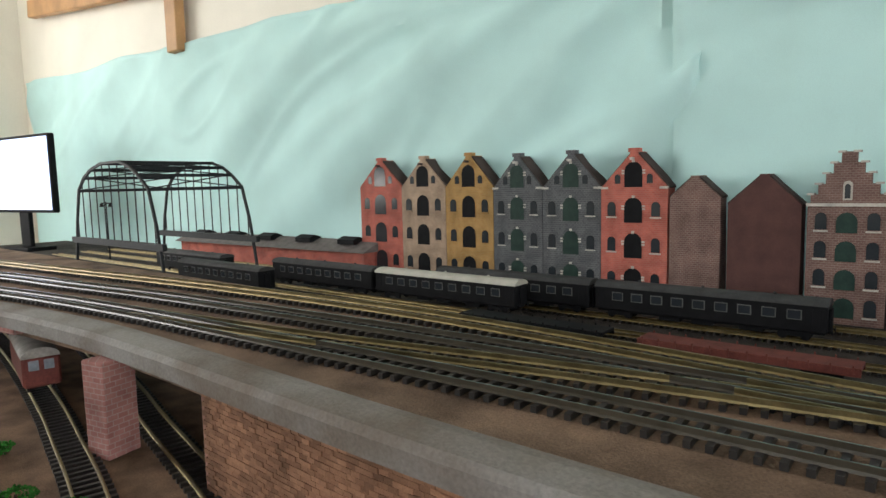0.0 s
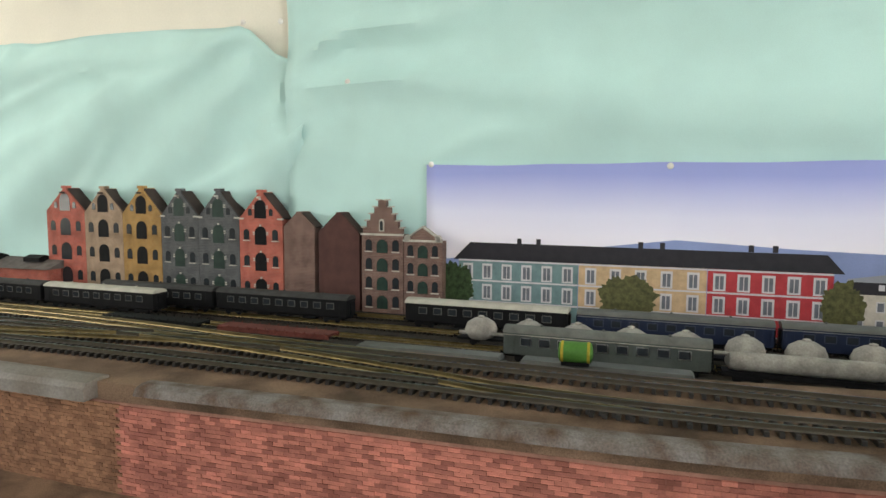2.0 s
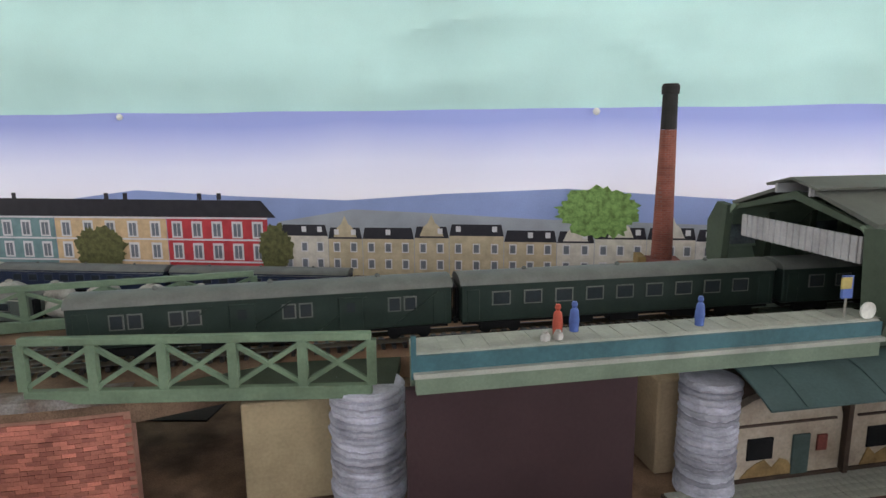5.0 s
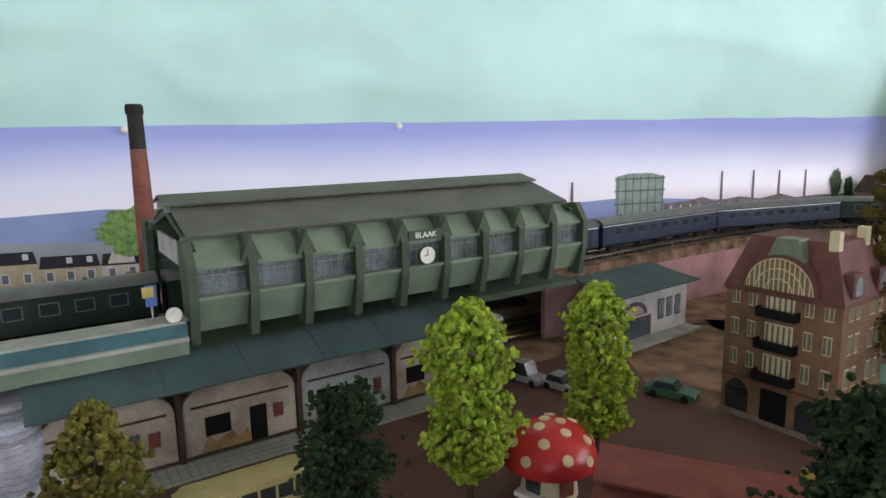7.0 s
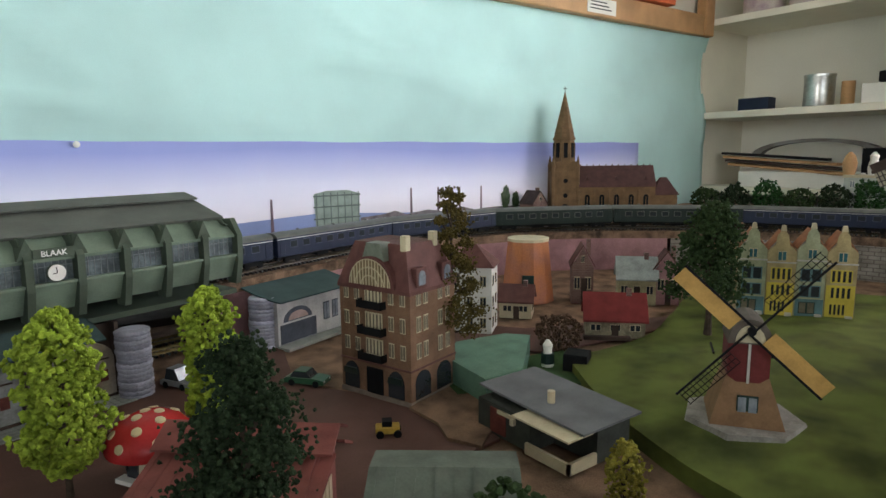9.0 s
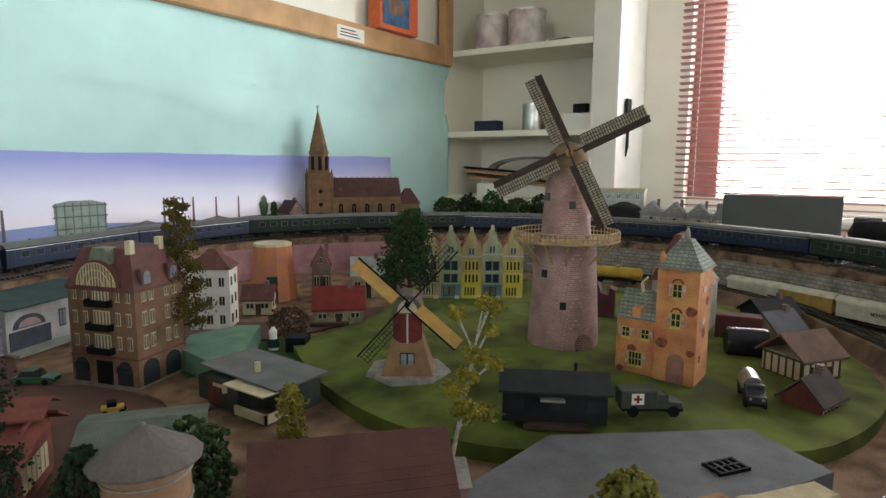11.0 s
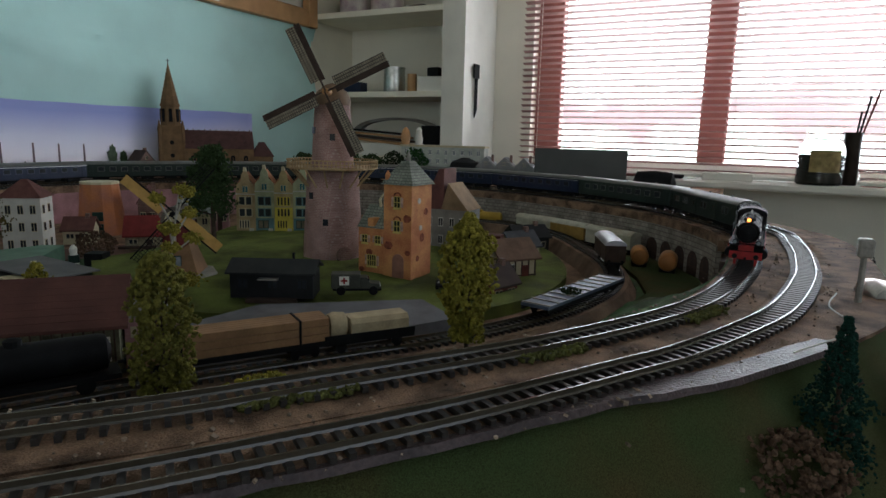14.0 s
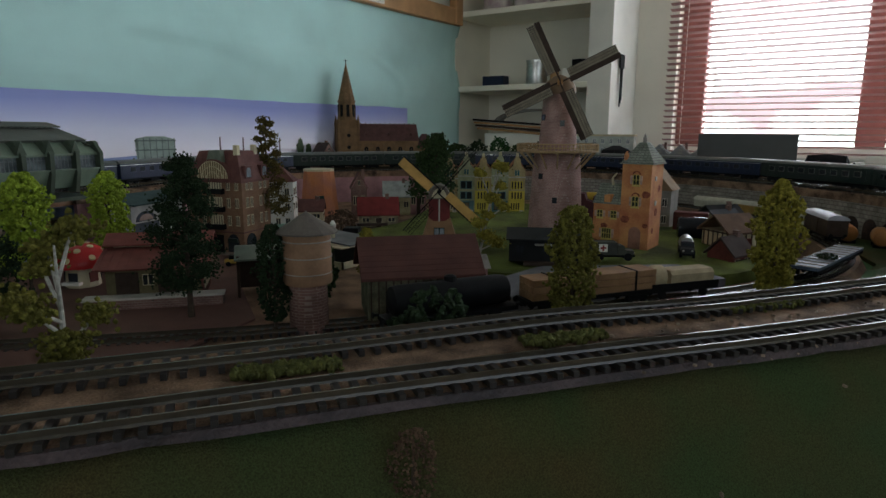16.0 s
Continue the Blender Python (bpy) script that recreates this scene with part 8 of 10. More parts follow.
# row of canal houses
ROWH = [pbr("tan_cream_card", (0.42, 0.31, 0.17), 0.7, scale=50, vary=0.3), pbr("greenish_cream_card", (0.40, 0.42, 0.27), 0.7, scale=50, vary=0.3), pbr("warm_cream_card", (0.46, 0.37, 0.19), 0.7, scale=50, vary=0.3), pbr("blue_green_card", (0.27, 0.38, 0.35), 0.7, scale=50, vary=0.3)]
LEMON = pbr("lemon_window_frame", (0.62, 0.50, 0.08), 0.6, vary=0.15)
TEALW = pbr("teal_window_glass", (0.03, 0.12, 0.14), 0.35, vary=0.2)
TEALCARD = pbr("teal_shopfront_card", (0.12, 0.22, 0.24), 0.7, scale=60, vary=0.3)
OTILE = pbr("orange_roof_tiles", (0.36, 0.16, 0.08), 0.75, scale=80, vary=0.3)
ang = math.degrees(math.atan2(0.063 - 0.215, 2.539 - 2.437))
for k in range(5):
    w = 0.037
    x0, y0 = 2.437 + math.cos(radians(ang)) * w * 1.02 * k, 0.215 + math.sin(radians(ang)) * w * 1.02 * k
    t = thing("canal_house", x0, y0, GZ - 0.004, ang, ["narrow yellow card canal house with a curved gable", "narrow teal card canal house with a step gable", "narrow lemon card canal house with a bell gable", "narrow blue-green card canal house with a neck gable", "narrow lemon card canal house at the row's end"][k], "building", "canal house row")
    mt = ROWH[(0, 1, 2, 1, 2)[k]]
    h = (0.090, 0.096, 0.093, 0.097, 0.094)[k]
    part("wall", B((0, 0, 0, w, 0.045, h)), mt, t)
    g = [(0, h), (w, h), (w * 0.86, h + 0.006), (w * 0.74, h + 0.010), (w * 0.68, h + 0.024), (w * 0.5, h + 0.034), (w * 0.32, h + 0.024), (w * 0.26, h + 0.010), (w * 0.14, h + 0.006)]
    part("gable", PR(g, 0.0, 0.004), mt, t, "curved card gable")
    part("gable_trim", PR([(w * 0.40, h + 0.030), (w * 0.60, h + 0.030), (w * 0.56, h + 0.038), (w * 0.44, h + 0.038)], -0.001, 0.005), CREAMTRIM, t)
    for s_ in (0, 1):
        part("roof", PR([(s_ * w, h), (w / 2, h + 0.026), (w / 2, h + 0.028), (s_ * w, h + 0.002)], 0.004, 0.045), OTILE, t)
    fm, gm = (LEMON, TEALW) if k in (2, 4) else (CREAMTRIM, TEALW)
    if k in (1, 3):
        part("ground_floor", B((0.0008, -0.0008, 0.0, w - 0.0008, 0.0, 0.026)), TEALCARD, t, "blue-green painted ground floor")
    elif k in (2, 4):
        part("window_storey", B((0.0008, -0.0008, 0.0, w - 0.0008, 0.0, 0.048)), LEMON, t, "lemon painted lower storeys")
    part("cornice", B((-0.0006, -0.0024, h - 0.0165, w + 0.0006, 0.0, h - 0.0145)), STONETRIM, t)
    for z, hh in ((0.052, 0.018), (0.029, 0.017)):
        window(t, w * 0.5, z, w * 0.72, hh, "f", frame_mat=fm if k != 1 and k != 3 else TEALCARD, y=-0.0008, glass=PANE, bars=3 if k in (2, 4) else 1)
    window(t, w * 0.5, h - 0.013, w * 0.3, 0.014, "f", frame_mat=CREAMTRIM, glass=gm)
    window(t, w * 0.42, 0.005, w * 0.56, 0.017, "f", y=-0.0008, frame_mat=GLASSGREEN if k % 2 else fm, glass=WINLIT if k % 2 else PANE, bars=1 if k % 2 else 3)
    part("step", B((w * 0.70, -0.006, 0, w * 0.92, 0.0, 0.005)), STONETRIM, t)

# orange truncated cone mill stump and neighbours before the pink wall
CO = pbr("orange_terracotta_card", (0.45, 0.17, 0.07), 0.7, scale=35, vary=0.35, dirt=(0.40, 0.17, 0.12), fine=400, bump=0.1)
cm = thing("mill_stump", 2.340, 0.500, 0.998, 0, "orange conical mill stump with green doors", "mill")
part("body", L([(0.047, 0), (0.036, 0.105)], 12), CO, cm)
part("rim", L([(0.037, 0.105), (0.037, 0.110), (0.030, 0.110)], 12), CREAMTRIM, cm)
for z, hh in ((0.0, 0.026), (0.032, 0.018)):
    part("door", B((0.040, -0.010, z, 0.0475 - z * 0.09, 0.010, z + hh)), GLASSGREEN, cm, "green double door", m=pose(0, 0, 0, 0, 0, 226))


def cottage(x, y, z, rz, w, d, h, rise, wall, roof, label, glass=PANE, ridge="x", n=2):
    t = thing("cottage", x, y, z, rz, label, "building", "small cottages")
    part("wall", B((0, 0, 0, w, d, h)), wall, t)
    if ridge == "x":
        part("roof", PR([(-0.005, h - 0.003), (d / 2, h + rise), (d + 0.005, h - 0.003), (d + 0.005, h - 0.0005), (d / 2, h + rise + 0.003), (-0.005, h - 0.0005)], -0.004, w + 0.004, "x"), roof, t)
        for s_, e in ((0.0, 0.0015), (w - 0.0015, w)):
            part("gable", PR([(0.0005, h), (d - 0.0005, h), (d / 2, h + rise - 0.001)], s_, e, "x"), wall, t)
    else:
        part("gable", PR([(0.0005, h), (w - 0.0005, h), (w / 2, h + rise - 0.001)], 0.0, 0.002), wall, t)
        part("roof", PR([(-0.003, h - 0.002), (w / 2, h + rise), (w + 0.003, h - 0.002), (w + 0.003, h + 0.0008), (w / 2, h + rise + 0.003), (-0.003, h + 0.0008)], 0.0, d), roof, t)
        window(t, w / 2, h + rise * 0.2, w * 0.16, rise * 0.35, "f", frame_mat=CREAMTRIM, glass=glass)
    for k in range(n):
        window(t, w * (k + 0.5) / n, h * 0.4, w * 0.55 / n, h * 0.34, "f", frame_mat=CREAMTRIM, glass=glass)
    for k in range(2):
        window(t, d * (k + 0.5) / 2, h * 0.4, d * 0.2, h * 0.34, "r", w, frame_mat=CREAMTRIM, glass=glass)
    part("door", B((w * 0.44, -0.0012, 0, w * 0.44 + 0.009, 0.0, h * 0.7)), DARKWOOD, t)
    part("chimney", B((w * 0.7, d / 2 - 0.004, h + rise * 0.5, w * 0.7 + 0.007, d / 2 + 0.004, h + rise + 0.009)), W_BROWN, t)
    return t


cottage(2.37, 0.425, 0.998, -45, 0.036, 0.05, 0.065, 0.035, W_BROWN, HR, "narrow brown brick gabled house with white shop", ridge="y", n=2)
cottage(2.43, 0.375, 0.998, -48, 0.062, 0.045, 0.045, 0.032, pbr("pale_yellow_card", (0.46, 0.42, 0.25), 0.7, scale=50, vary=0.35), pbr("pale_blue_grey_tiles", (0.36, 0.40, 0.38), 0.7, scale=50, vary=0.3), "small pale yellow cottage with blue-grey roof", n=3)
cottage(2.475, 0.335, 0.998, -48, 0.04, 0.04, 0.06, 0.03, PINKWALL, HR, "pink gabled house against the retaining wall", ridge="y")
cottage(2.223, 0.267, 1.004, -46, 0.078, 0.048, 0.026, 0.030, pbr("cream_and_timber_boards", (0.33, 0.29, 0.19), 0.8, scale=70, vary=0.6), pbr("bright_red_tiles", (0.20, 0.030, 0.028), 0.65, scale=60, vary=0.25, fine=900, bump=0.3), "low cream cottage with bright red roof", n=3)
cottage(2.215, 0.435, 0.998, -50, 0.05, 0.045, 0.028, 0.020, CREAMTRIM, HR, "small cream cottage with maroon hipped roof")
tw = thing("town_villa", 2.100, 0.415, 0.998, -50, "tall white town house with maroon pyramid roof", "building")
part("wall", B((0, 0, 0, 0.062, 0.055, 0.098)), pbr("white_villa_plaster", (0.62, 0.60, 0.54), 0.75, scale=40, vary=0.15), tw)
part("roof", frustum(bmesh.new(), -0.004, -0.004, 0.066, 0.059, 0.098, 0.030, 0.028, 0.128), HR, tw)
for z in (0.010, 0.040, 0.070):
    for x in (0.012, 0.031, 0.050):
        window(tw, x, z, 0.009, 0.016, "f", glass=PANE)
    for y in (0.012, 0.036):
        window(tw, y, z, 0.009, 0.016, "r", 0.062, glass=PANE)
gn = thing("garden_figure", 2.098, 0.218, 1.0, 0, "small white and green garden ornament, plain shape", "ornament")
part("body", L([(0.007, 0), (0.008, 0.012), (0.005, 0.022), (0.006, 0.030), (0.002, 0.036)], 12), WHITEPAINT, gn, smooth=True)
part("coat", L([(0.0084, 0.008), (0.0078, 0.020)], 12), GLASSGREEN, gn)
bush(2.165, 0.262, 1.0, 0.032, 0.045, DRYBUSH, "dry brown twig bush", 23, 150, 0.10)
solo("black_crate", B((-0.014, -0.014, 0, 0.014, 0.014, 0.024), bevel=0.001), BLACK, "small black open crate by the path", "crate", m=pose(2.118, 0.19, 1.0, 0, 0, 30))
solo("plank", B((-0.03, -0.004, 0, 0.03, 0.004, 0.005), bevel=0.0006), DARKWOOD, "dark wooden bench plank before the cottage", "bench", m=pose(2.215, 0.225, 1.012, 0, 0, -45))

# black hut on the lawn
bk = thing("barrack_hut", 2.035, -0.181, 1.017, -62, "long black wooden hut with pitched felt roof", "hut")
BKW = pbr("black_stained_boards", (0.014, 0.015, 0.016), 0.7, scale=60, vary=0.3)
part("wall", B((0, 0, 0.004, 0.098, 0.045, 0.036)), BKW, bk)
part("roof", PR([(-0.006, 0.034), (0.0225, 0.046), (0.051, 0.034), (0.051, 0.036), (0.0225, 0.0485), (-0.006, 0.036)], -0.004, 0.102, "x"), pbr("dark_slate_felt", (0.026, 0.028, 0.028), 0.75, scale=40, vary=0.25), bk)
part("steps", B((0.02, -0.008, 0, 0.08, 0.0, 0.005)), DARKWOOD, bk)
for x in (0.015, 0.05, 0.085):
    window(bk, x, 0.016, 0.011, 0.011, "f", frame_mat=BKW, glass=PANE)
part("chimney", L([(0.0016, 0.045), (0.0016, 0.054), (0.0026, 0.055)], 8, cx=0.07, cy=0.026), BLACK, bk)
part("awning", B((0.035, -0.010, 0.028, 0.058, 0.0, 0.0295)), TANKGREY, bk)


def lorry(x, y, rz, paint, label, name="lorry", cover=None):
    t = thing(name, x, y, GZ - 0.003, rz, label, "lorry", "parked vehicles")
    part("chassis", B((-0.030, -0.008, 0.005, 0.030, 0.008, 0.008)), BLACK, t)
    part("cab", PR([(0.004, 0.008), (0.028, 0.008), (0.028, 0.014), (0.016, 0.015), (0.012, 0.022), (0.004, 0.022)], -0.009, 0.009), paint, t)
    part("windscreen", B((0.0125, -0.0075, 0.0155, 0.0150, 0.0075, 0.0205)), PANE, t)
    if cover is None:
        part("box_body", B((-0.032, -0.0105, 0.008, 0.004, 0.0105, 0.0265), bevel=0.001), paint, t)
        for s_ in (-1, 1):
            pn = part("white_panel", B((-0.022, s_ * 0.0106 - 0.0003, 0.013, -0.010, s_ * 0.0106 + 0.0003, 0.024)), WHITEPAINT, t)
            part("red_cross", B((-0.0172, s_ * 0.0110 - 0.0003, 0.0145, -0.0148, s_ * 0.0110 + 0.0003, 0.0225), (-0.020, s_ * 0.0110 - 0.00025, 0.0173, -0.012, s_ * 0.0110 + 0.00025, 0.0197)), RED, pn)
    else:
        part("load_bed", B((-0.032, -0.010, 0.008, 0.003, 0.010, 0.014)), paint, t)
        for k in range(6):
            part("hoop_cover", arc_roof(bmesh.new(), 0.021, 0.014, 0.013, -0.031 + 0.0058 * k, -0.0268 + 0.0058 * k), cover, t, smooth=True)
    for u in (-0.020, 0.020):
        for s_ in (-1, 1):
            part("wheel", L([(0.0056, s_ * 0.007), (0.0056, s_ * 0.0105)], 14, axis="y", cx=u, cy=0.0056), BLACK, t)
    for s_ in (-1, 1):
        part("headlight", L([(0.0016, 0.028), (0.0012, 0.0290)], 10, axis="x", cx=s_ * 0.006, cy=0.0115), SILVER, t)
    return t


ARMY = pbr("grey_olive_army_paint", (0.062, 0.064, 0.052), 0.6, scale=60, vary=0.25)
lorry(2.140, -0.290, -55, ARMY, "grey-olive toy ambulance with a red cross panel", "ambulance")
lorry(2.235, -0.368, -163, pbr("black_lorry_paint", (0.03, 0.03, 0.032), 0.5), "black toy lorry with silver hooped cover", cover=SILVER)

# ---- church on the back shelf ----
CHW = pbr("brown_sandstone_church", (0.19, 0.118, 0.06), 0.85, scale=45, vary=0.3, fine=500, bump=0.3)
CHR = pbr("maroon_church_tiles", (0.082, 0.040, 0.036), 0.75, scale=60, vary=0.25, fine=900, bump=0.3)
cu_ = thing("church", 2.777, 0.8605, 1.081, -38, "brown sandstone church with tall openwork spire", "church")
part("tower", B((0.0, 0, 0, 0.070, 0.066, 0.125)), CHW, cu_)
part("tower_stage", B((0.006, 0.005, 0.125, 0.064, 0.061, 0.150)), CHW, cu_)
part("belfry", L([(0.030, 0.150), (0.027, 0.205), (0.030, 0.207), (0.030, 0.212)], 8, cx=0.035, cy=0.033, turn=math.pi / 8), CHW, cu_)
part("spire", L([(0.0275, 0.212), (0.001, 0.328)], 8, cx=0.035, cy=0.033, turn=math.pi / 8), CHW, cu_, "tapering stone spire")
for k in range(9):
    z, r_ = 0.222 + 0.011 * k, 0.0275 * (1 - (0.010 + 0.011 * k) / 0.116)
    part("spire_ring", L([(r_ + 0.0012, z), (r_ + 0.0012, z + 0.0022)], 8, cx=0.035, cy=0.033, turn=math.pi / 8), CHW, cu_)
bm = bmesh.new(); rod(bm, (0.035, 0.033, 0.326), (0.035, 0.033, 0.342), 0.0008, 5); rod(bm, (0.030, 0.033, 0.337), (0.040, 0.033, 0.337), 0.0008, 5)
part("cross", bm, BLACK, cu_)
for x, y in ((0.003, 0.003), (0.067, 0.003), (0.003, 0.063), (0.067, 0.063)):
    part("pinnacle", L([(0.005, 0.0), (0.005, 0.135), (0.006, 0.137), (0.0008, 0.165)], 6, cx=x, cy=y), CHW, cu_)
pane(cu_, "portal", 0.035, 0.0, arched(0.024, 0.040, 8), -0.0014, 0.002, BLACK, "dark pointed portal")
for a in range(0, 360, 45):
    part("belfry_opening", B((0.024, -0.005, 0.160, 0.0285, 0.005, 0.198)), BLACK, cu_, m=Matrix.Translation((0.035, 0.033, 0)) @ pose(0, 0, 0, 0, 0, a))
for z in (0.062, 0.100):
    part("tower_rose", L([(0.006, -0.0012), (0.006, 0.001)], 14, axis="y", cx=0.035, cy=z), BLACK, cu_)
part("nave", B((0.070, 0.0, 0, 0.268, 0.068, 0.085)), CHW, cu_)
part("nave_roof", PR([(-0.004, 0.083), (0.034, 0.138), (0.072, 0.083)], 0.070, 0.270, "x"), CHR, cu_)
part("choir", B((0.268, 0.008, 0, 0.328, 0.060, 0.062)), CHW, cu_)
part("choir_roof", frustum(bmesh.new(), 0.264, 0.004, 0.332, 0.064, 0.061, 0.026, 0.026, 0.106), CHR, cu_)
for k in range(12):
    part("ridge_tile", L([(0.0018, 0.137), (0.0012, 0.1415)], 6, cx=0.080 + 0.0165 * k, cy=0.034), CHR, cu_)
for k in range(5):
    x = 0.092 + 0.038 * k
    nw_ = pane(cu_, "nave_window", x, 0.018, arched(0.013, 0.046, 8), -0.001, 0.002, BLACK)
    part("tracery", B((x - 0.0008, -0.0016, 0.019, x + 0.0008, -0.0009, 0.058)), CHW, cu_)
    part("buttress", PR([(-0.008, 0), (0.0, 0), (0.0, 0.078), (-0.003, 0.072), (-0.008, 0.030)], x - 0.0215, x - 0.0165, "x"), CHW, cu_)
    if k % 2 == 0:
        part("dormer", PR([(x - 0.006, 0.100), (x + 0.006, 0.100), (x, 0.110)], 0.006, 0.03), CHR, cu_)
part("eaves_band", B((0.070, -0.0022, 0.079, 0.268, 0.0, 0.083)), CHW, cu_)

# printed gable shapes beside the church, hedge and pale terrace behind the curve
cottage(2.70, 0.850, 1.081, 0, 0.05, 0.05, 0.045, 0.03, W_BROWN, DARKROOF, "dark gabled house beside the church", ridge="y")
for k in range(6):
    bush(3.23 + 0.035 * k, 0.70 - 0.07 * k, 1.081, 0.038, 0.075 + 0.01 * (k % 3), (MIDGREEN, DARKLEAF, HEDGEGREEN)[k % 3], "dark green hedge bush behind the curve", 70 + k, 130, 0.15)
PALE = pbr("pale_grey_green_terrace", (0.47, 0.50, 0.45), 0.75, scale=40, vary=0.2)
tr = thing("terrace_building", 3.42, 0.42, 1.081, -80, "pale grey-green classical terrace building", "building")
part("wall", B((0, 0, 0, 0.30, 0.06, 0.105)), PALE, tr)
part("cornice", B((-0.003, -0.004, 0.100, 0.303, 0.062, 0.107)), CREAMTRIM, tr)
for k in range(10):
    for z in (0.012, 0.044, 0.074):
        window(tr, 0.02 + 0.029 * k, z, 0.011, 0.018, "f", frame_mat=WHITEPAINT, glass=PALEPANE)
GREYG = pbr("grey_gable_card", (0.25, 0.26, 0.27), 0.8, scale=40, vary=0.25)
for k in range(4):
    cottage(3.36 - 0.012 * k, 0.10 - 0.068 * k, 1.081, -85, 0.062, 0.04, 0.045, 0.03, GREYG, GREYG, "grey card gabled house in the far row", glass=PALEPANE, ridge="y")

# ---- inner siding with wagons, and buildings inside the curve ----
SIDE = [(1.45, -0.09), (1.60, -0.20), (1.70, -0.262), (1.80, -0.318), (1.93, -0.402), (2.01, -0.458), (2.10, -0.507), (2.20, -0.543), (2.313, -0.560), (2.42, -0.550), (2.53, -0.510), (2.63, -0.45), (2.76, -0.36), (2.86, -0.22), (2.89, 0.0)]
side = track(SIDE, "inner siding of dark rails on black sleepers", STEEL, base=1.019, group="low level tracks")
track([(1.50, 0.06), (1.66, -0.09), (1.80, -0.20)], "short siding before the goods station", STEEL, base=0.998, group="low level tracks")
track([(2.45, -0.60), (2.60, -0.60), (2.70, -0.535), (2.735, -0.477), (2.797, -0.378), (2.845, -0.285), (2.875, -0.20)], "short siding inside the curve", STEEL, base=0.998, group="low level tracks")
solo("gravel_bank", sweep(bmesh.new(), [p.copy() for p in side[6::6]], [(-0.034, -0.022), (0.036, -0.022), (0.022, 0.0004), (-0.021, 0.0004)]), BALLAST, "brown gravel bank under the inner siding", "gravel", kind="structure")
solo("loading_yard", PR([(1.85, -0.262), (1.905, -0.218), (2.03, -0.232), (2.15, -0.378), (2.10, -0.448), (1.94, -0.362)], 0.998, 1.0215, "z"), pbr("grey_asphalt_card", (0.13, 0.13, 0.14), 0.8, scale=30, vary=0.25), "grey asphalt loading yard beside the siding", "yard", kind="structure")
solo("grate", B(*[(-0.014 + 0.007 * i, -0.010, 0, -0.012 + 0.007 * i, 0.010, 0.003) for i in range(5)], *[(-0.015, -0.010 + 0.009 * j, 0.0, 0.017, -0.008 + 0.009 * j, 0.0028) for j in range(3)]), BLACK, "black toy frame lying on the loading yard", "frame", m=pose(2.055, -0.375, 1.0215, 0, 0, -35))


def on_side(x, half, back=False):
    i = min(range(len(side)), key=lambda k: abs(side[k].x - x) + (10 if side[k].y > -0.0 and x > 2 else 0))
    a, b = side[max(0, i - int(half / 0.0085))], side[min(len(side) - 1, i + int(half / 0.0085))]
    return pose((a.x + b.x) / 2, (a.y + b.y) / 2, 1.026, 0, 0, math.degrees(math.atan2(b.y - a.y, b.x - a.x)))


LUMBER = pbr("sawn_timber_load", (0.29, 0.165, 0.085), 0.75, scale=30, vary=0.25, fine=500, bump=0.2)


def lumber_wagon(x):
    t = thing("lumber_wagon", 0, 0, 0, 0, "black flat wagon loaded with sawn timber", "wagon", "siding wagons")
    t.matrix_world = on_side(x, 0.06) @ Matrix.Diagonal((0.75, 1, 1, 1))
    part("deck", B((-0.100, -0.015, 0.010, 0.100, 0.015, 0.014)), BLACK, t)
    for k in range(5):
        for j in range(3):
            part("timber", B((-0.096, -0.0135 + 0.0055 * k, 0.0142 + 0.0068 * j, 0.096, -0.0085 + 0.0055 * k, 0.0206 + 0.0068 * j), bevel=0.0004), LUMBER, t)
    for x_ in (-0.062, 0.062):
        part("strap", B((x_ - 0.0012, -0.0145, 0.010, x_ + 0.0012, 0.0145, 0.0350)), BLACK, t)
        bogie(t, x_ * 1.1)
    for w in (-1, 1):
        buffers(t, w * 0.100, w)
    return t


lumber_wagon(1.868)
tk = tank_wagon(0, 0, 0, 1.005, BLACK, "black bogie tank wagon on the inner siding", "siding wagons")
tk.matrix_world = on_side(1.736, 0.06) @ Matrix.Diagonal((1.15, 1.1, 1.1, 1))
cw = thing("crate_wagon", 0, 0, 0, 0, "short black wagon with tarpaulined cream load", "wagon", "siding wagons")
cw.matrix_world = on_side(1.965, 0.04) @ Matrix.Diagonal((0.88, 1, 1, 1))
part("deck", B((-0.048, -0.014, 0.009, 0.048, 0.014, 0.013)), BLACK, cw)
for v in (-0.0148, 0.0138):
    part("side_board", B((-0.048, v, 0.013, 0.048, v + 0.001, 0.018)), BLACK, cw)
CANV = pbr("cream_canvas", (0.46, 0.37, 0.23), 0.85, scale=60, vary=0.25, fine=600, bump=0.4)
part("tarpaulin", PR([(-0.012, 0.013), (0.012, 0.013), (0.0125, 0.026), (0.009, 0.030), (-0.009, 0.030), (-0.0125, 0.026)], -0.020, 0.042, "x"), CANV, cw)
part("sack", L([(0.010, -0.040), (0.012, -0.034), (0.011, -0.024), (0.006, -0.020)], 12, axis="x", cx=0, cy=0.0235), CANV, cw, smooth=True)
for u in (-0.030, 0.030):
    wheelset(cw, u, 0.0055, BLACK)
fw = thing("flat_wagon", 0, 0, 0, 0, "low flat wagon with grey-blue ribbed deck", "wagon", "siding wagons")
fw.matrix_world = on_side(2.228, 0.075) @ Matrix.Diagonal((0.95, 1, 1, 1))
FWD = pbr("blue_grey_deck", (0.10, 0.125, 0.18), 0.45, scale=60, vary=0.25)
part("deck", B((-0.105, -0.017, 0.011, 0.105, 0.017, 0.0145)), FWD, fw)
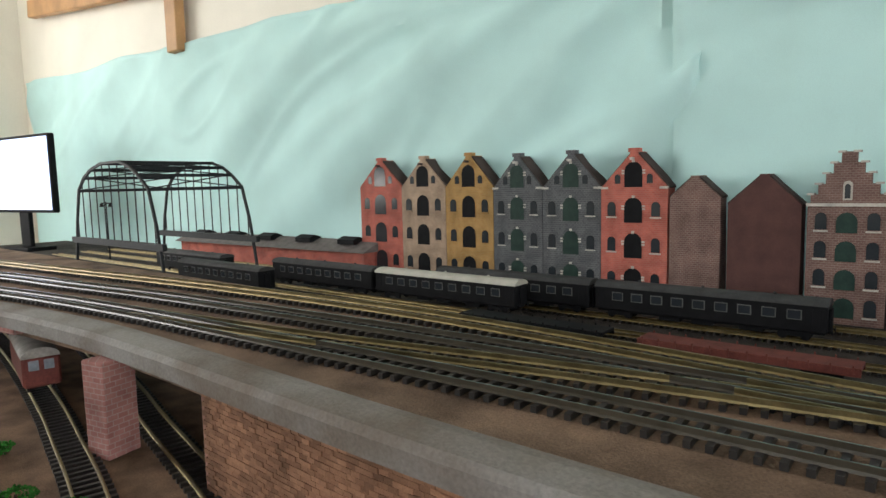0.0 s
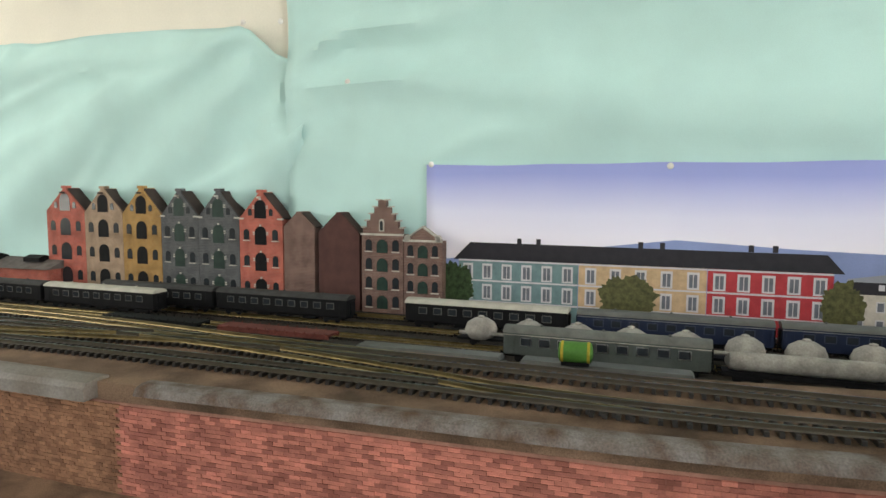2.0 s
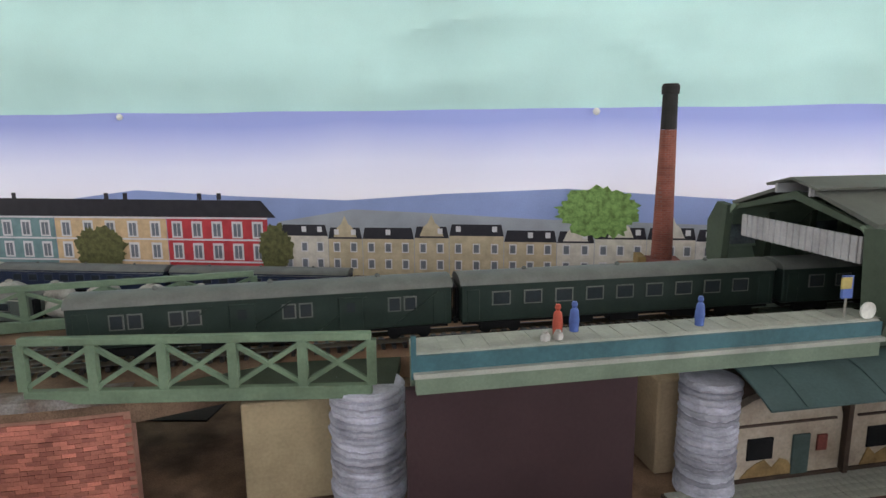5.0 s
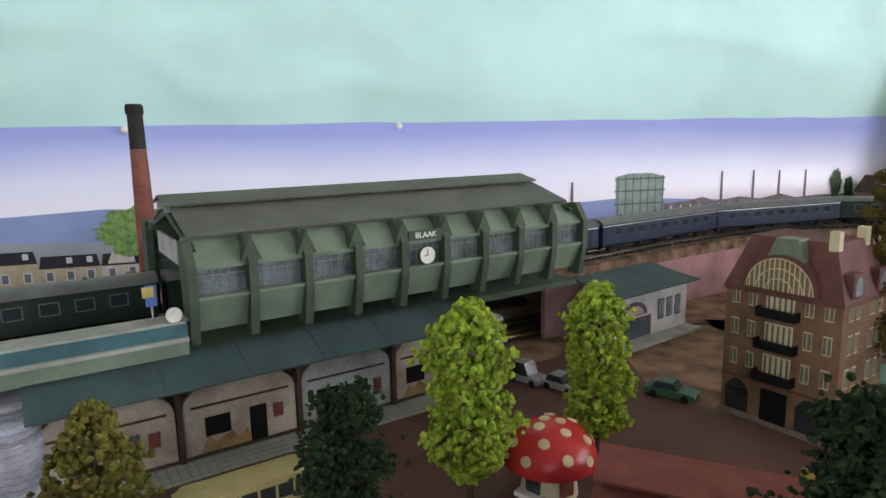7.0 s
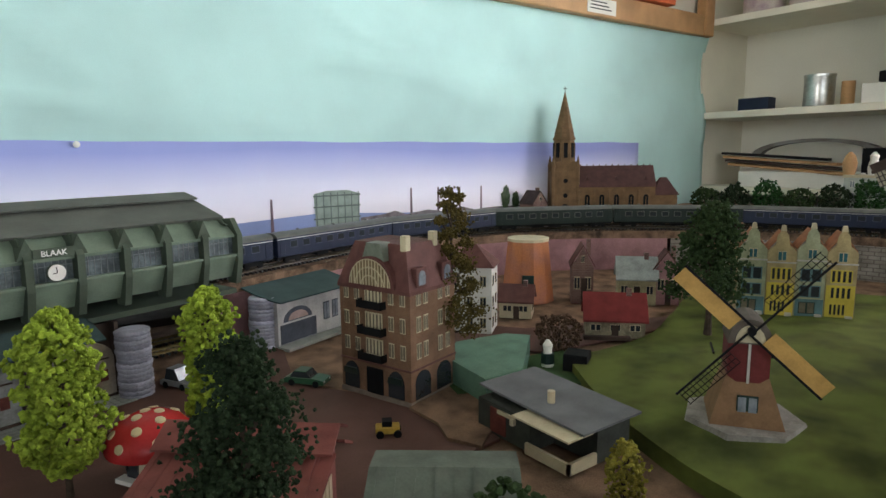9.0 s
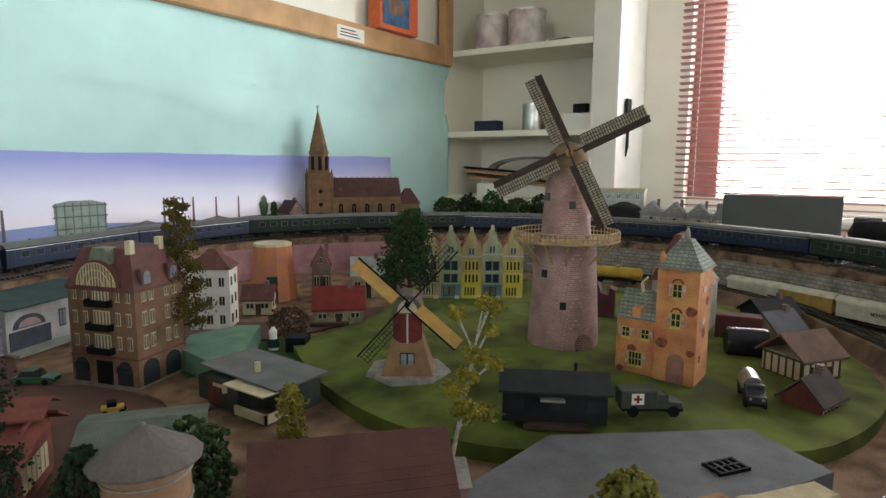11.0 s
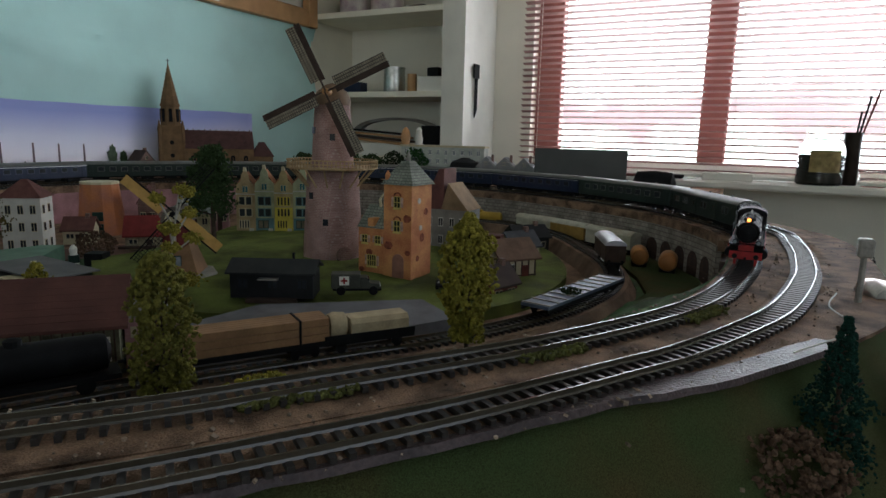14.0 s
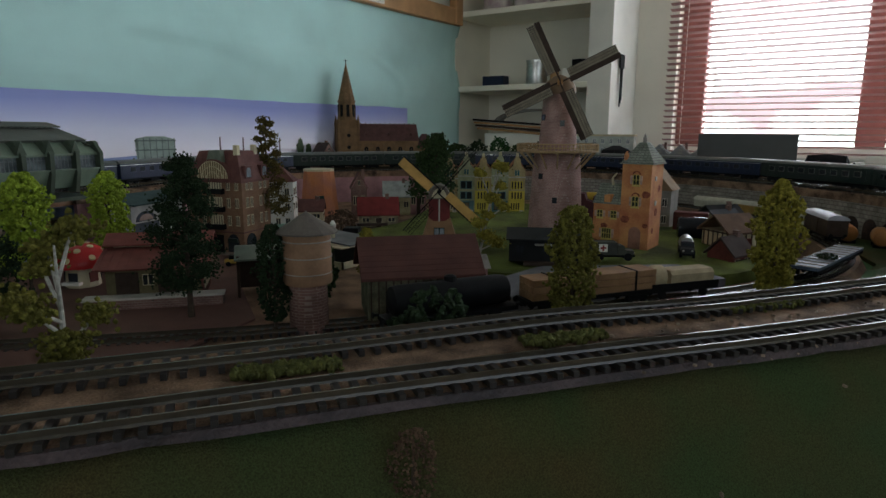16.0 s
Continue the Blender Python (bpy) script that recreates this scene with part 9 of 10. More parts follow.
for k in range(11):
    part("deck_rib", B((-0.102 + 0.0204 * k - 0.001, -0.0172, 0.0142, -0.102 + 0.0204 * k + 0.001, 0.0172, 0.0156)), TANKGREY, fw)
for v in (-0.0165, 0.0145):
    part("solebar", B((-0.105, v, 0.007, 0.105, v + 0.002, 0.0112)), BLACK, fw)
for u in (-0.075, 0.075):
    bogie(fw, u)
bush(2.20, -0.546, 1.0400, 0.012, 0.008, DARKLEAF, "dark moss clump lying on the flat wagon", 81, 40)


def van(m, body, roof, label, l=0.10, text=""):
    t = thing("goods_van", 0, 0, 0, 0, label, "wagon", "siding wagons")
    t.matrix_world = m
    part("body", B((-l / 2, -0.0155, 0.010, l / 2, 0.0155, 0.036), bevel=0.0005), body, t)
    part("roof", arc_roof(bmesh.new(), 0.033, 0.0355, 0.008, -l / 2 - 0.002, l / 2 + 0.002), roof, t, smooth=True)
    part("frame", B((-l / 2, -0.012, 0.0065, l / 2, 0.012, 0.010)), BLACK, t)
    for s_ in (-1, 1):
        part("door", B((-0.012, s_ * 0.0158 - 0.0004, 0.011, 0.012, s_ * 0.0158 + 0.0004, 0.034)), body, t)
    for u in (-l * 0.32, l * 0.32):
        wheelset(t, u, 0.0055, BLACK)
    if text:
        lettering(text, 0.0085, BLACK, t, pose(0.018, -0.0164, 0.022, 90), depth=0.0002)
    for w in (-1, 1):
        buffers(t, w * l / 2, w)
    return t


VANW = pbr("off_white_van", (0.52, 0.50, 0.40), 0.6, scale=50, vary=0.25)
van(pose(2.735, -0.477, 1.005, 0, 0, -120), VANW, VANW, "off-white fish van with pale roof", 0.115, "SEEFISCHE")
van(pose(2.845, -0.285, 1.005, 0, 0, -112), VANW, VANW, "off-white van with pale roof on the far siding", 0.10)
van(pose(2.797, -0.378, 1.005, 0, 0, 60), pbr("ochre_van", (0.36, 0.23, 0.06), 0.6), VANW, "ochre van with pale roof on the far siding", 0.10)
van(on_side(2.492, 0.05), DARKWOOD, pbr("pale_tin_van_roof", (0.45, 0.46, 0.5), 0.35, vary=0.2), "dark brown van with shiny pale roof", 0.105)
ORANGE = pbr("orange_tank", (0.42, 0.19, 0.06), 0.45, scale=40, vary=0.2)
for x, y, a in ((2.605, -0.552, 12), (2.578, -0.603, 5)):
    t = thing("storage_tank", x, y, 1.000, a, "fat orange storage tank lying by the arches", "tank", "storage tanks")
    part("drum", L([(0.005, -0.027), (0.0125, -0.025), (0.0148, -0.020), (0.0148, 0.020), (0.0125, 0.025), (0.005, 0.027)], 20, axis="x", cx=0, cy=0.024), ORANGE, t, smooth=True)
    for u in (-0.015, 0.015):
        part("cradle", B((u - 0.003, -0.012, 0, u + 0.003, 0.012, 0.012)), BLACK, t)
YEL = pbr("yellow_tank", (0.45, 0.30, 0.04), 0.45, scale=40, vary=0.25)
for k, (x, y) in enumerate(((2.86, -0.01), (2.885, -0.13))):
    tank_wagon(x, y, -80, 1.005, YEL if k else YEL, "yellow tank wagon on the far siding", "siding wagons")

# half-timbered signal house and sheds inside the curve
fh = thing("timbered_house", 2.335, -0.405, 0.998, -35, "half-timbered railway house with brown tiled roof", "building")
part("wall", B((0, 0, 0, 0.062, 0.055, 0.045)), CREAMTRIM, fh)
part("roof", PR([(-0.007, 0.042), (0.0275, 0.068), (0.062, 0.042), (0.062, 0.045), (0.0275, 0.071), (-0.007, 0.045)], -0.006, 0.068, "x"), pbr("brown_house_tiles", (0.15, 0.09, 0.06), 0.8, scale=70, vary=0.3, fine=900, bump=0.5), fh)
for k in range(6):
    part("stud", B((0.0118 * k, -0.001, 0, 0.0118 * k + 0.0022, 0.0, 0.045)), DARKWOOD, fh)
    part("stud", B((-0.001, 0.010 * k, 0, 0.0, 0.010 * k + 0.002, 0.045)), DARKWOOD, fh)
for z in (0.0, 0.018, 0.042):
    part("rail", B((0, -0.0012, z, 0.062, 0.0, z + 0.0022), (-0.0012, 0, z, 0.0, 0.055, z + 0.0022)), DARKWOOD, fh)
window(fh, 0.018, 0.021, 0.010, 0.016, "f", frame_mat=WHITEPAINT, glass=PANE)
part("door", B((0.036, -0.0014, 0, 0.048, 0.0, 0.034)), WAGONRED, fh)
part("base", B((-0.004, -0.012, -0.0, 0.066, -0.0015, 0.006)), W_BROWN, fh)
cottage(2.245, -0.43, 0.998, -20, 0.05, 0.04, 0.026, 0.022, WAGONRED, DARKROOF, "small dark red hut near the signal house")
cottage(2.50, -0.36, 0.998, -30, 0.06, 0.045, 0.034, 0.022, CREAMTRIM, pbr("blue_black_roof", (0.05, 0.055, 0.065), 0.6), "cream hut with a blue-black roof near the siding")
cottage(2.60, -0.33, 0.998, -40, 0.07, 0.05, 0.035, 0.018, BKW, BKW, "low black hut beside the retaining wall")
solo("maroon_box", B((0, 0, 0, 0.06, 0.03, 0.055), bevel=0.001), pbr("maroon_card_box", (0.09, 0.028, 0.022), 0.75), "plain maroon card block behind the castle", "block", m=pose(2.47, -0.285, 0.998, 0, 0, -80))
solo("white_cut_card", PR([(0, 0), (0.035, 0), (0.036, 0.048), (0.028, 0.052), (0.026, 0.040), (0.014, 0.044), (0.010, 0.056), (0.0, 0.058)], 0, 0.03), pbr("dark_maroon_side", (0.10, 0.035, 0.04), 0.8), "cut card house shell beside the tower mill", "house", m=pose(2.47, -0.10, GZ - 0.003, 0, 0, -75))
wb = thing("manor_house", 2.50, -0.185, 1.005, -88, "grey-white card manor with steep maroon roof", "building")
part("wall", B((0, 0, 0, 0.085, 0.06, 0.085)), pbr("grey_white_card_wall", (0.27, 0.26, 0.235), 0.8, scale=40, vary=0.25), wb)
part("roof", PR([(-0.003, 0.083), (0.03, 0.155), (0.040, 0.155), (0.040, 0.083)], -0.003, 0.05), HR, wb)
part("tan_roof", PR([(0.036, 0.083), (0.048, 0.130), (0.088, 0.083)], -0.003, 0.06), pbr("tan_card_roof", (0.28, 0.19, 0.11), 0.8, scale=50, vary=0.25), wb)
for x in (0.012, 0.034, 0.056, 0.074):
    for z in (0.02, 0.052):
        window(wb, x, z, 0.009, 0.016, "f", frame_mat=WHITEPAINT, glass=PANE)
solo("drum_barrel", L([(0.018, -0.025), (0.019, -0.02), (0.019, 0.02), (0.018, 0.025)], 20, axis="y", cx=0, cy=0.019), pbr("glossy_black_drum", (0.015, 0.016, 0.02), 0.2), "glossy black drum lying on the lawn", "drum", smooth=True, m=pose(2.41, -0.335, GZ - 0.006, 0, 0, 20))

# arches in the stone wall below the curve
iA = next(i for i, p in enumerate(main) if i > iN and p.y < -0.60 and p.x < 2.575)
for i in range(iA - 24, iA + 1, 6):
    p, n_ = main[i], normals(main[i - 1:i + 2])[1]
    q = p - n_ * 0.0338
    a = math.degrees(math.atan2(n_.y, n_.x)) + 90
    solo("arch_recess", PR(arched(0.036, 0.043, 8), -0.0006, 0.0006), DARKWALL, "dark shallow arch recess in the stone wall", "arch", kind="structure", m=pose(q.x, q.y, 0.998, 0, 0, a))

# ---- shelves, beam and odds and ends of the room ----
sh = thing("shelf_unit", 3.57, 0, 0, 0, "built-in cream shelf unit with cluttered boards", "shelf")
SHP = pbr("cream_shelf_paint", (0.80, 0.76, 0.63), 0.55, scale=6, vary=0.08, fine=200, bump=0.03)
part("end_post", B((0.0, 0.255, 0.0, WX - 3.57, 0.345, 2.5)), WHITEPAINT, sh, "white painted end post")
for z in (1.115, 1.36, 1.66, 1.98):
    part("shelf_board", B((0.0, 0.345, z, WX - 3.57, 0.95, z + 0.022), bevel=0.002), SHP, sh)
part("side_panel", B((0.0, 0.935, 0.0, WX - 3.57, 0.95, 2.5)), SHP, sh)
part("lower_front", B((0.0, 0.345, 0.0, 0.015, 0.935, 1.08)), SHP, sh)

beam = thing("picture_rail_beam", 2.25, 0.905, 1.655, 0, "varnished pine beam along the cloth's top", "beam")
part("rail", B((-0.2, 0, -0.03, 1.32, 0.03, 0.035), bevel=0.003), WOOD, beam)
part("end_post", B((1.27, -0.006, -0.03, 1.32, 0.03, 0.60), bevel=0.003), WOOD, beam)
part("paper_tag", B((0.70, -0.0015, -0.022, 0.82, 0.0, 0.018)), WHITEPAINT, beam, "small paper tag with tiny print")
for k in range(3):
    part("print_bar", B((0.71 + 0.002 * k, -0.002, -0.012 + 0.009 * k, 0.80 - 0.01 * k, -0.0014, -0.009 + 0.009 * k)), BLACK, beam)
bp_ = thing("boxed_model", 3.22, 0.88, 1.69, 0, "blue and orange boxed model standing on the beam", "box")
part("box", B((-0.10, 0.0, 0.0, 0.10, 0.05, 0.16), bevel=0.001), pbr("orange_box_card", (0.62, 0.14, 0.05), 0.4, vary=0.15), bp_)
part("picture", B((-0.088, -0.001, 0.015, 0.05, 0.0, 0.145)), pbr("blue_box_print", (0.07, 0.16, 0.30), 0.35, scale=25, vary=0.6), bp_)
part("white_panel", B((-0.06, -0.0016, 0.05, 0.02, -0.0006, 0.10)), pbr("brown_box_print", (0.25, 0.15, 0.10), 0.4, scale=30, vary=0.5), bp_)
lb = thing("pine_batten", -1.655, 0.905, 1.58, 0, "pale pine batten hanging against the wall", "batten")
part("upright", B((-0.03, 0, 0, 0.03, 0.03, 0.45), bevel=0.003), WOOD, lb)
part("cross_rail", B((-1.1, -0.004, 0.17, 0.08, 0.026, 0.235), bevel=0.003), WOOD, lb, m=pose(0, 0, 0, 0, 6, 0))

def tin(x, y, z, r, h, mat, label, lid=True, name="tin"):
    t = thing(name, x, y, z, 0, label, "container")
    part("body", L([(r * 0.98, 0), (r, 0.003), (r, h - 0.003), (r * 0.98, h)], 28), mat, t, smooth=True)
    if lid:
        part("rim", L([(r * 1.04, h - 0.006), (r * 1.04, h + 0.001), (r * 0.95, h + 0.0015)], 28), SILVER, t)
    return t


tin(3.66, 0.60, 1.383, 0.042, 0.095, SILVER, "shiny steel tin on the shelf")
tin(3.66, 0.52, 1.383, 0.018, 0.07, WOOD, "brown jar beside the steel tin", False, "jar")
FLOWER = pbr("flower_print_tub", (0.62, 0.58, 0.52), 0.45, scale=18, vary=0.5, dirt=(0.42, 0.30, 0.34), bump=0.0)
tin(3.67, 0.79, 1.683, 0.062, 0.13, FLOWER, "white paint tub with faded flower print", True, "tub")
tin(3.67, 0.64, 1.683, 0.066, 0.13, FLOWER, "white paint tub with faded lilac print", True, "tub")
for x, y, z, sx, sy, sz, mt, lb_ in ((3.64, 0.78, 1.383, 0.05, 0.10, 0.04, DBLUE, "small blue cardboard box on the shelf"), (3.66, 0.41, 1.383, 0.10, 0.12, 0.055, WHITEPAINT, "white cardboard box on the shelf"), (3.62, 0.40, 1.439, 0.03, 0.05, 0.03, BLACK, "small black gadget on the white box"),
                                     (3.66, 0.40, 1.138, 0.09, 0.10, 0.12, BLACK, "black tool case on the low shelf"), (3.66, 0.62, 1.138, 0.14, 0.36, 0.05, WHITEPAINT, "white storage tray on the low shelf"), (3.68, 0.50, 1.683, 0.08, 0.08, 0.02, GREYLIP, "stack of grey papers on the shelf")):
    solo("storage_box", B((-sx / 2, -sy / 2, 0, sx / 2, sy / 2, sz), bevel=0.002), mt, lb_, "box", "shelf boxes", m=pose(x, y, z, 0, 0, random.Random(int(y * 999)).uniform(-8, 8)))
for k in range(4):
    solo("wood_offcut", B((-0.02, -0.21 + 0.03 * k, 0, 0.03, 0.20, 0.008), bevel=0.001), (WOOD, DARKWOOD, WOOD, BLACK)[k], "thin wooden offcut leaning on the low shelf", "offcut", "offcuts", m=pose(3.62 + 0.02 * k, 0.66 + 0.01 * k, 1.192 + 0.012 * k, 4, 0, 6 * k - 8))
solo("curved_offcut", PR([(0.20 * math.cos(math.pi * i / 16), 0.055 * math.sin(math.pi * i / 16)) for i in range(17)] + [(0.17 * math.cos(math.pi * i / 16), 0.045 * math.sin(math.pi * i / 16)) for i in range(16, -1, -1)], 0.0, 0.03, "x"), GREYLIP, "curved pale board offcut on the low shelf", "offcut", m=pose(3.70, 0.62, 1.235))
solo("figurine", L([(0.012, 0), (0.014, 0.02), (0.009, 0.04), (0.011, 0.05), (0.003, 0.06)], 14), WHITEPAINT, "small white ornament on the terrace roof", "ornament", smooth=True, m=pose(3.44, 0.36, 1.188))
solo("figurine", L([(0.014, 0), (0.018, 0.03), (0.012, 0.05), (0.004, 0.06)], 14), WOOD, "small tan ornament on the terrace roof", "ornament", smooth=True, m=pose(3.45, 0.42, 1.188))

# keys on the post, cap, board, sill clutter
kh = thing("keyring", 3.655, 0.2485, 1.33, 0, "black keyring and tag hanging on the white post", "keyring")
part("tag", B((-0.022, -0.006, 0.10, 0.022, 0.0, 0.15), bevel=0.001), BLACK, kh)
for k in range(3):
    part("cord", B((-0.010 + 0.008 * k, -0.005, -0.04 + 0.012 * k, -0.006 + 0.008 * k, -0.001, 0.10)), BLACK, kh)
solo("felt_hat", L([(0.05, 0), (0.052, 0.02), (0.04, 0.055), (0.01, 0.07)], 18, squash=1.2), pbr("black_felt", (0.02, 0.02, 0.022), 0.95), "dark felt hat lying by the post", "hat", smooth=True, m=pose(3.40, 0.16, 1.081))
solo("grey_panel", B((-0.003, -0.125, 0, 0.003, 0.125, 0.112), bevel=0.001), pbr("grey_plastic_panel", (0.085, 0.09, 0.088), 0.55, scale=20, vary=0.1), "plain grey panel standing behind the curve", "panel", m=pose(3.20, -0.278, 1.0805, 0, 0, 4))
solo("black_pouch", L([(0.004, -0.055), (0.028, -0.045), (0.032, 0.0), (0.028, 0.045), (0.004, 0.055)], 18, axis="y", cx=0, cy=0.03), pbr("black_leatherette", (0.012, 0.012, 0.013), 0.85, spec=0.1), "rounded black pouch behind the track", "pouch", smooth=True, m=pose(3.24, -0.47, 1.0805))
CLEAR = clear("jar_glass", (0.9, 0.95, 0.9), 0.05)
jr = thing("brush_jar", 3.74, -0.875, 1.10, 0, "big glass jar of dark rinse water with a yellow label", "jar")
part("glass", L([(0.058, 0), (0.064, 0.006), (0.064, 0.105), (0.056, 0.128), (0.043, 0.142), (0.043, 0.150), (0.046, 0.152), (0.046, 0.168)], 28), CLEAR, jr, smooth=True)
part("water", L([(0.058, 0.004), (0.062, 0.008), (0.062, 0.090)], 28), pbr("murky_water", (0.03, 0.025, 0.02), 0.2), jr, smooth=True)
part("label", PR([(0.0648 * math.cos(a), 0.0648 * math.sin(a)) for a in [radians(150 + 7 * q) for q in range(12)]] + [(0.0642 * math.cos(a), 0.0642 * math.sin(a)) for a in [radians(150 + 7 * q) for q in range(11, -1, -1)]], 0.040, 0.105, "z"), pbr("yellow_jar_label", (0.34, 0.26, 0.11), 0.6, scale=60, vary=0.4), jr, "faded yellow paper label")
hd = thing("brush_holder", 3.79, -0.955, 1.10, 0, "dark holder with thin paint brushes beside the jar", "holder")
part("cup", L([(0.022, 0), (0.024, 0.004), (0.025, 0.135), (0.027, 0.160)], 20), pbr("dark_glass", (0.03, 0.022, 0.018), 0.15), hd, smooth=True)
for k, (dx, dy, h) in enumerate(((0.01, -0.055, 0.285), (0.02, -0.035, 0.27), (-0.01, -0.012, 0.22))):
    bm = bmesh.new(); rod(bm, (0, 0.0, 0.06), (dx, dy, h), 0.0032, 8)
    part("brush", bm, BLACK if k else WAGONRED, hd)
tub = thing("plastic_tub", 3.74, -1.015, 1.10, 0, "small clear plastic tub on the sill", "tub")
part("bowl", L([(0.030, 0), (0.036, 0.004), (0.040, 0.045), (0.043, 0.047)], 20), CLEAR, tub, smooth=True)
for y, w, h, mt, lb_ in ((-0.62, 0.15, 0.025, WHITEPAINT, "long white plastic box on the sill"), (-0.45, 0.07, 0.012, BLACK, "flat black gadget on the sill"), (-1.2, 0.12, 0.018, BLACK, "dark tray on the sill"), (-0.30, 0.06, 0.008, WAGONRED, "small dark red strip on the sill"), (-0.12, 0.16, 0.04, CARGREY, "grey bag lying on the sill")):
    solo("sill_item", B((-0.03, -w / 2, 0, 0.03, w / 2, h), bevel=0.003), mt, lb_, "box", "sill clutter", m=pose(3.74, y, 1.10))
# bright screen and lamp at the far left
mo = thing("display_screen", -2.29, 0.69, 0.998, 8, "bright bluish screen standing at the table's end", "screen")
part("panel", B((-0.20, 0, 0.125, 0.20, 0.02, 0.375), bevel=0.004), BLACK, mo)
part("picture", B((-0.19, -0.002, 0.135, 0.19, 0.0, 0.365)), emitter("screen_glow", (0.55, 0.65, 0.9), 1.2), mo, "glowing pale blue picture")
part("foot", B((-0.08, -0.03, 0, 0.08, 0.06, 0.012), (-0.03, 0.004, 0.012, 0.03, 0.018, 0.126), bevel=0.002), BLACK, mo)
tl = thing("yard_lamp", -1.72, 0.72, 0.998, 0, "thin black yard lamp post with two heads", "lamp")
part("post", L([(0.0025, 0), (0.0015, 0.16)], 8), BLACK, tl)
part("arm", B((-0.03, -0.001, 0.155, 0.03, 0.001, 0.158)), BLACK, tl)
for u in (-0.028, 0.028):
    part("head", L([(0.006, 0.146), (0.004, 0.155)], 10, cx=u), BLACK, tl)

# things on the near bank
for x, y, z, h, r_, mt, lb_, sd in ((1.918, -0.783, 1.022, 0.098, 0.024, FIRGREEN, "dark blue-green toy fir on the near bank", 12), (1.985, -0.845, 1.010, 0.125, 0.030, FIRGREEN, "tall dark toy fir on the near bank", 13), (1.93, -0.86, 0.99, 0.09, 0.026, FIRGREEN, "small dark toy fir on the near bank", 14)):
    tree(x, y, z, h, r_, mt, lb_, "cone", 420, 0.06, seed=sd, clump=0.12, group="toy firs")
bush(1.886, -0.756, 1.008, 0.036, 0.052, DRYBUSH, "dry brown bushy tuft on the near bank", 24, 300, 0.09)
bush(1.475, -0.445, 1.043, 0.010, 0.038, DRYBUSH, "withered brown tuft on the near bank", 25, 120, 0.12)
bush(1.20, -0.36, 1.02, 0.02, 0.02, DRYBUSH, "small withered tuft on the near bank", 26, 70, 0.14)
for k, (x, y, ln, a) in enumerate([(1.74, -0.535, 0.06, -36), (1.87, -0.625, 0.05, -34), (2.02, -0.70, 0.055, -18), (1.60, -0.455, 0.05, -36), (1.48, -0.365, 0.05, -37)]):
    rg = random.Random(k)
    cs = [((rg.random() - 0.5) * ln, rg.gauss(0, 0.0030), 0.0008 + rg.random() * 0.0022) for _ in range(520)]
    o = foam("moss_strip", cs, [rg.uniform(0.0010, 0.0021) for _ in cs], MOSS, None, 90 + k)
    o.matrix_world = pose(x, y, 1.083, 0, 0, a)
    tagged(o, "olive moss strip between the near tracks", "moss", "moss strips")
bm = bmesh.new()
rg = random.Random(4)
for k in range(2600):
    i = rg.randrange(60, len(main) - 60)
    p, n_ = main[i], normals(main[i - 1:i + 2])[1]
    if p.x < 1.2:
        continue
    u = rg.choice((rg.uniform(-0.03, -0.018), rg.uniform(0.018, 0.036), rg.uniform(0.07, 0.085)))
    q = rg.uniform(0.0003, 0.0009) if k % 12 else rg.uniform(0.0008, 0.0017)
    box(bm, -q, -q, -q, q, q, q * 0.6, m=pose(p.x + n_.x * u, p.y + n_.y * u, 1.0833, rg.uniform(0, 50), 0, rg.uniform(0, 90)))
for k in range(170):
    i = rg.randrange(2, len(oline) - 2)
    w = rg.random() ** 1.3
    p, n_ = oline[i], normals(oline[i - 1:i + 2])[1]
    q = rg.uniform(0.0006, 0.0019)
    c = p + n_ * (verge(p) + 0.01 + 0.46 * w) + Vector((0, 0, 0.001 - 0.30 * (w + 0.02) ** 0.8))
    box(bm, -q * rg.uniform(0.8, 2.5), -q, -q, q, q, q * 0.6, m=pose(c.x, c.y, c.z, rg.uniform(0, 50), 0, rg.uniform(0, 180)))
solo("stones", bm, pbr("pale_stone_chips", (0.30, 0.23, 0.17), 0.9, random_shade=0.7), "loose pale stone chips on the trackbed", "stones", kind="stuff")
mp = thing("light_mast", 2.145, -0.815, 1.062, 0, "grey toy floodlight mast beside the outer line", "lamp")
part("post", L([(0.003, 0), (0.0024, 0.060)], 8), TANKGREY, mp)
part("head", B((-0.007, -0.006, 0.060, 0.007, 0.006, 0.076), bevel=0.0015), TANKGREY, mp)
tl2 = thing("metal_lamp", 2.19, -0.835, 1.062, 20, "shiny metal toy lamp lying behind the mast", "lamp")
part("shade", L([(0.012, -0.02), (0.016, 0.0), (0.014, 0.015)], 18, axis="x", cx=0, cy=0.018), SILVER, tl2, smooth=True)
part("base", B((-0.03, -0.015, 0, 0.03, 0.015, 0.006)), BLACK, tl2)
bogie_flat(2.50, -0.812, 20, 1.066, BLACK, "black flat wagon parked outside the curve")
bm = bmesh.new()
wl_ = spline([(1.95, -0.76, 1.085), (2.03, -0.80, 1.086), (2.10, -0.79, 1.085), (2.16, -0.80, 1.085)], 0.01)
for p_, q_ in zip(wl_, wl_[1:]):
    rod(bm, p_, q_, 0.0006, 5)
solo("cable", bm, CREAM, "thin pale loose wire beside the outer line", "cable")

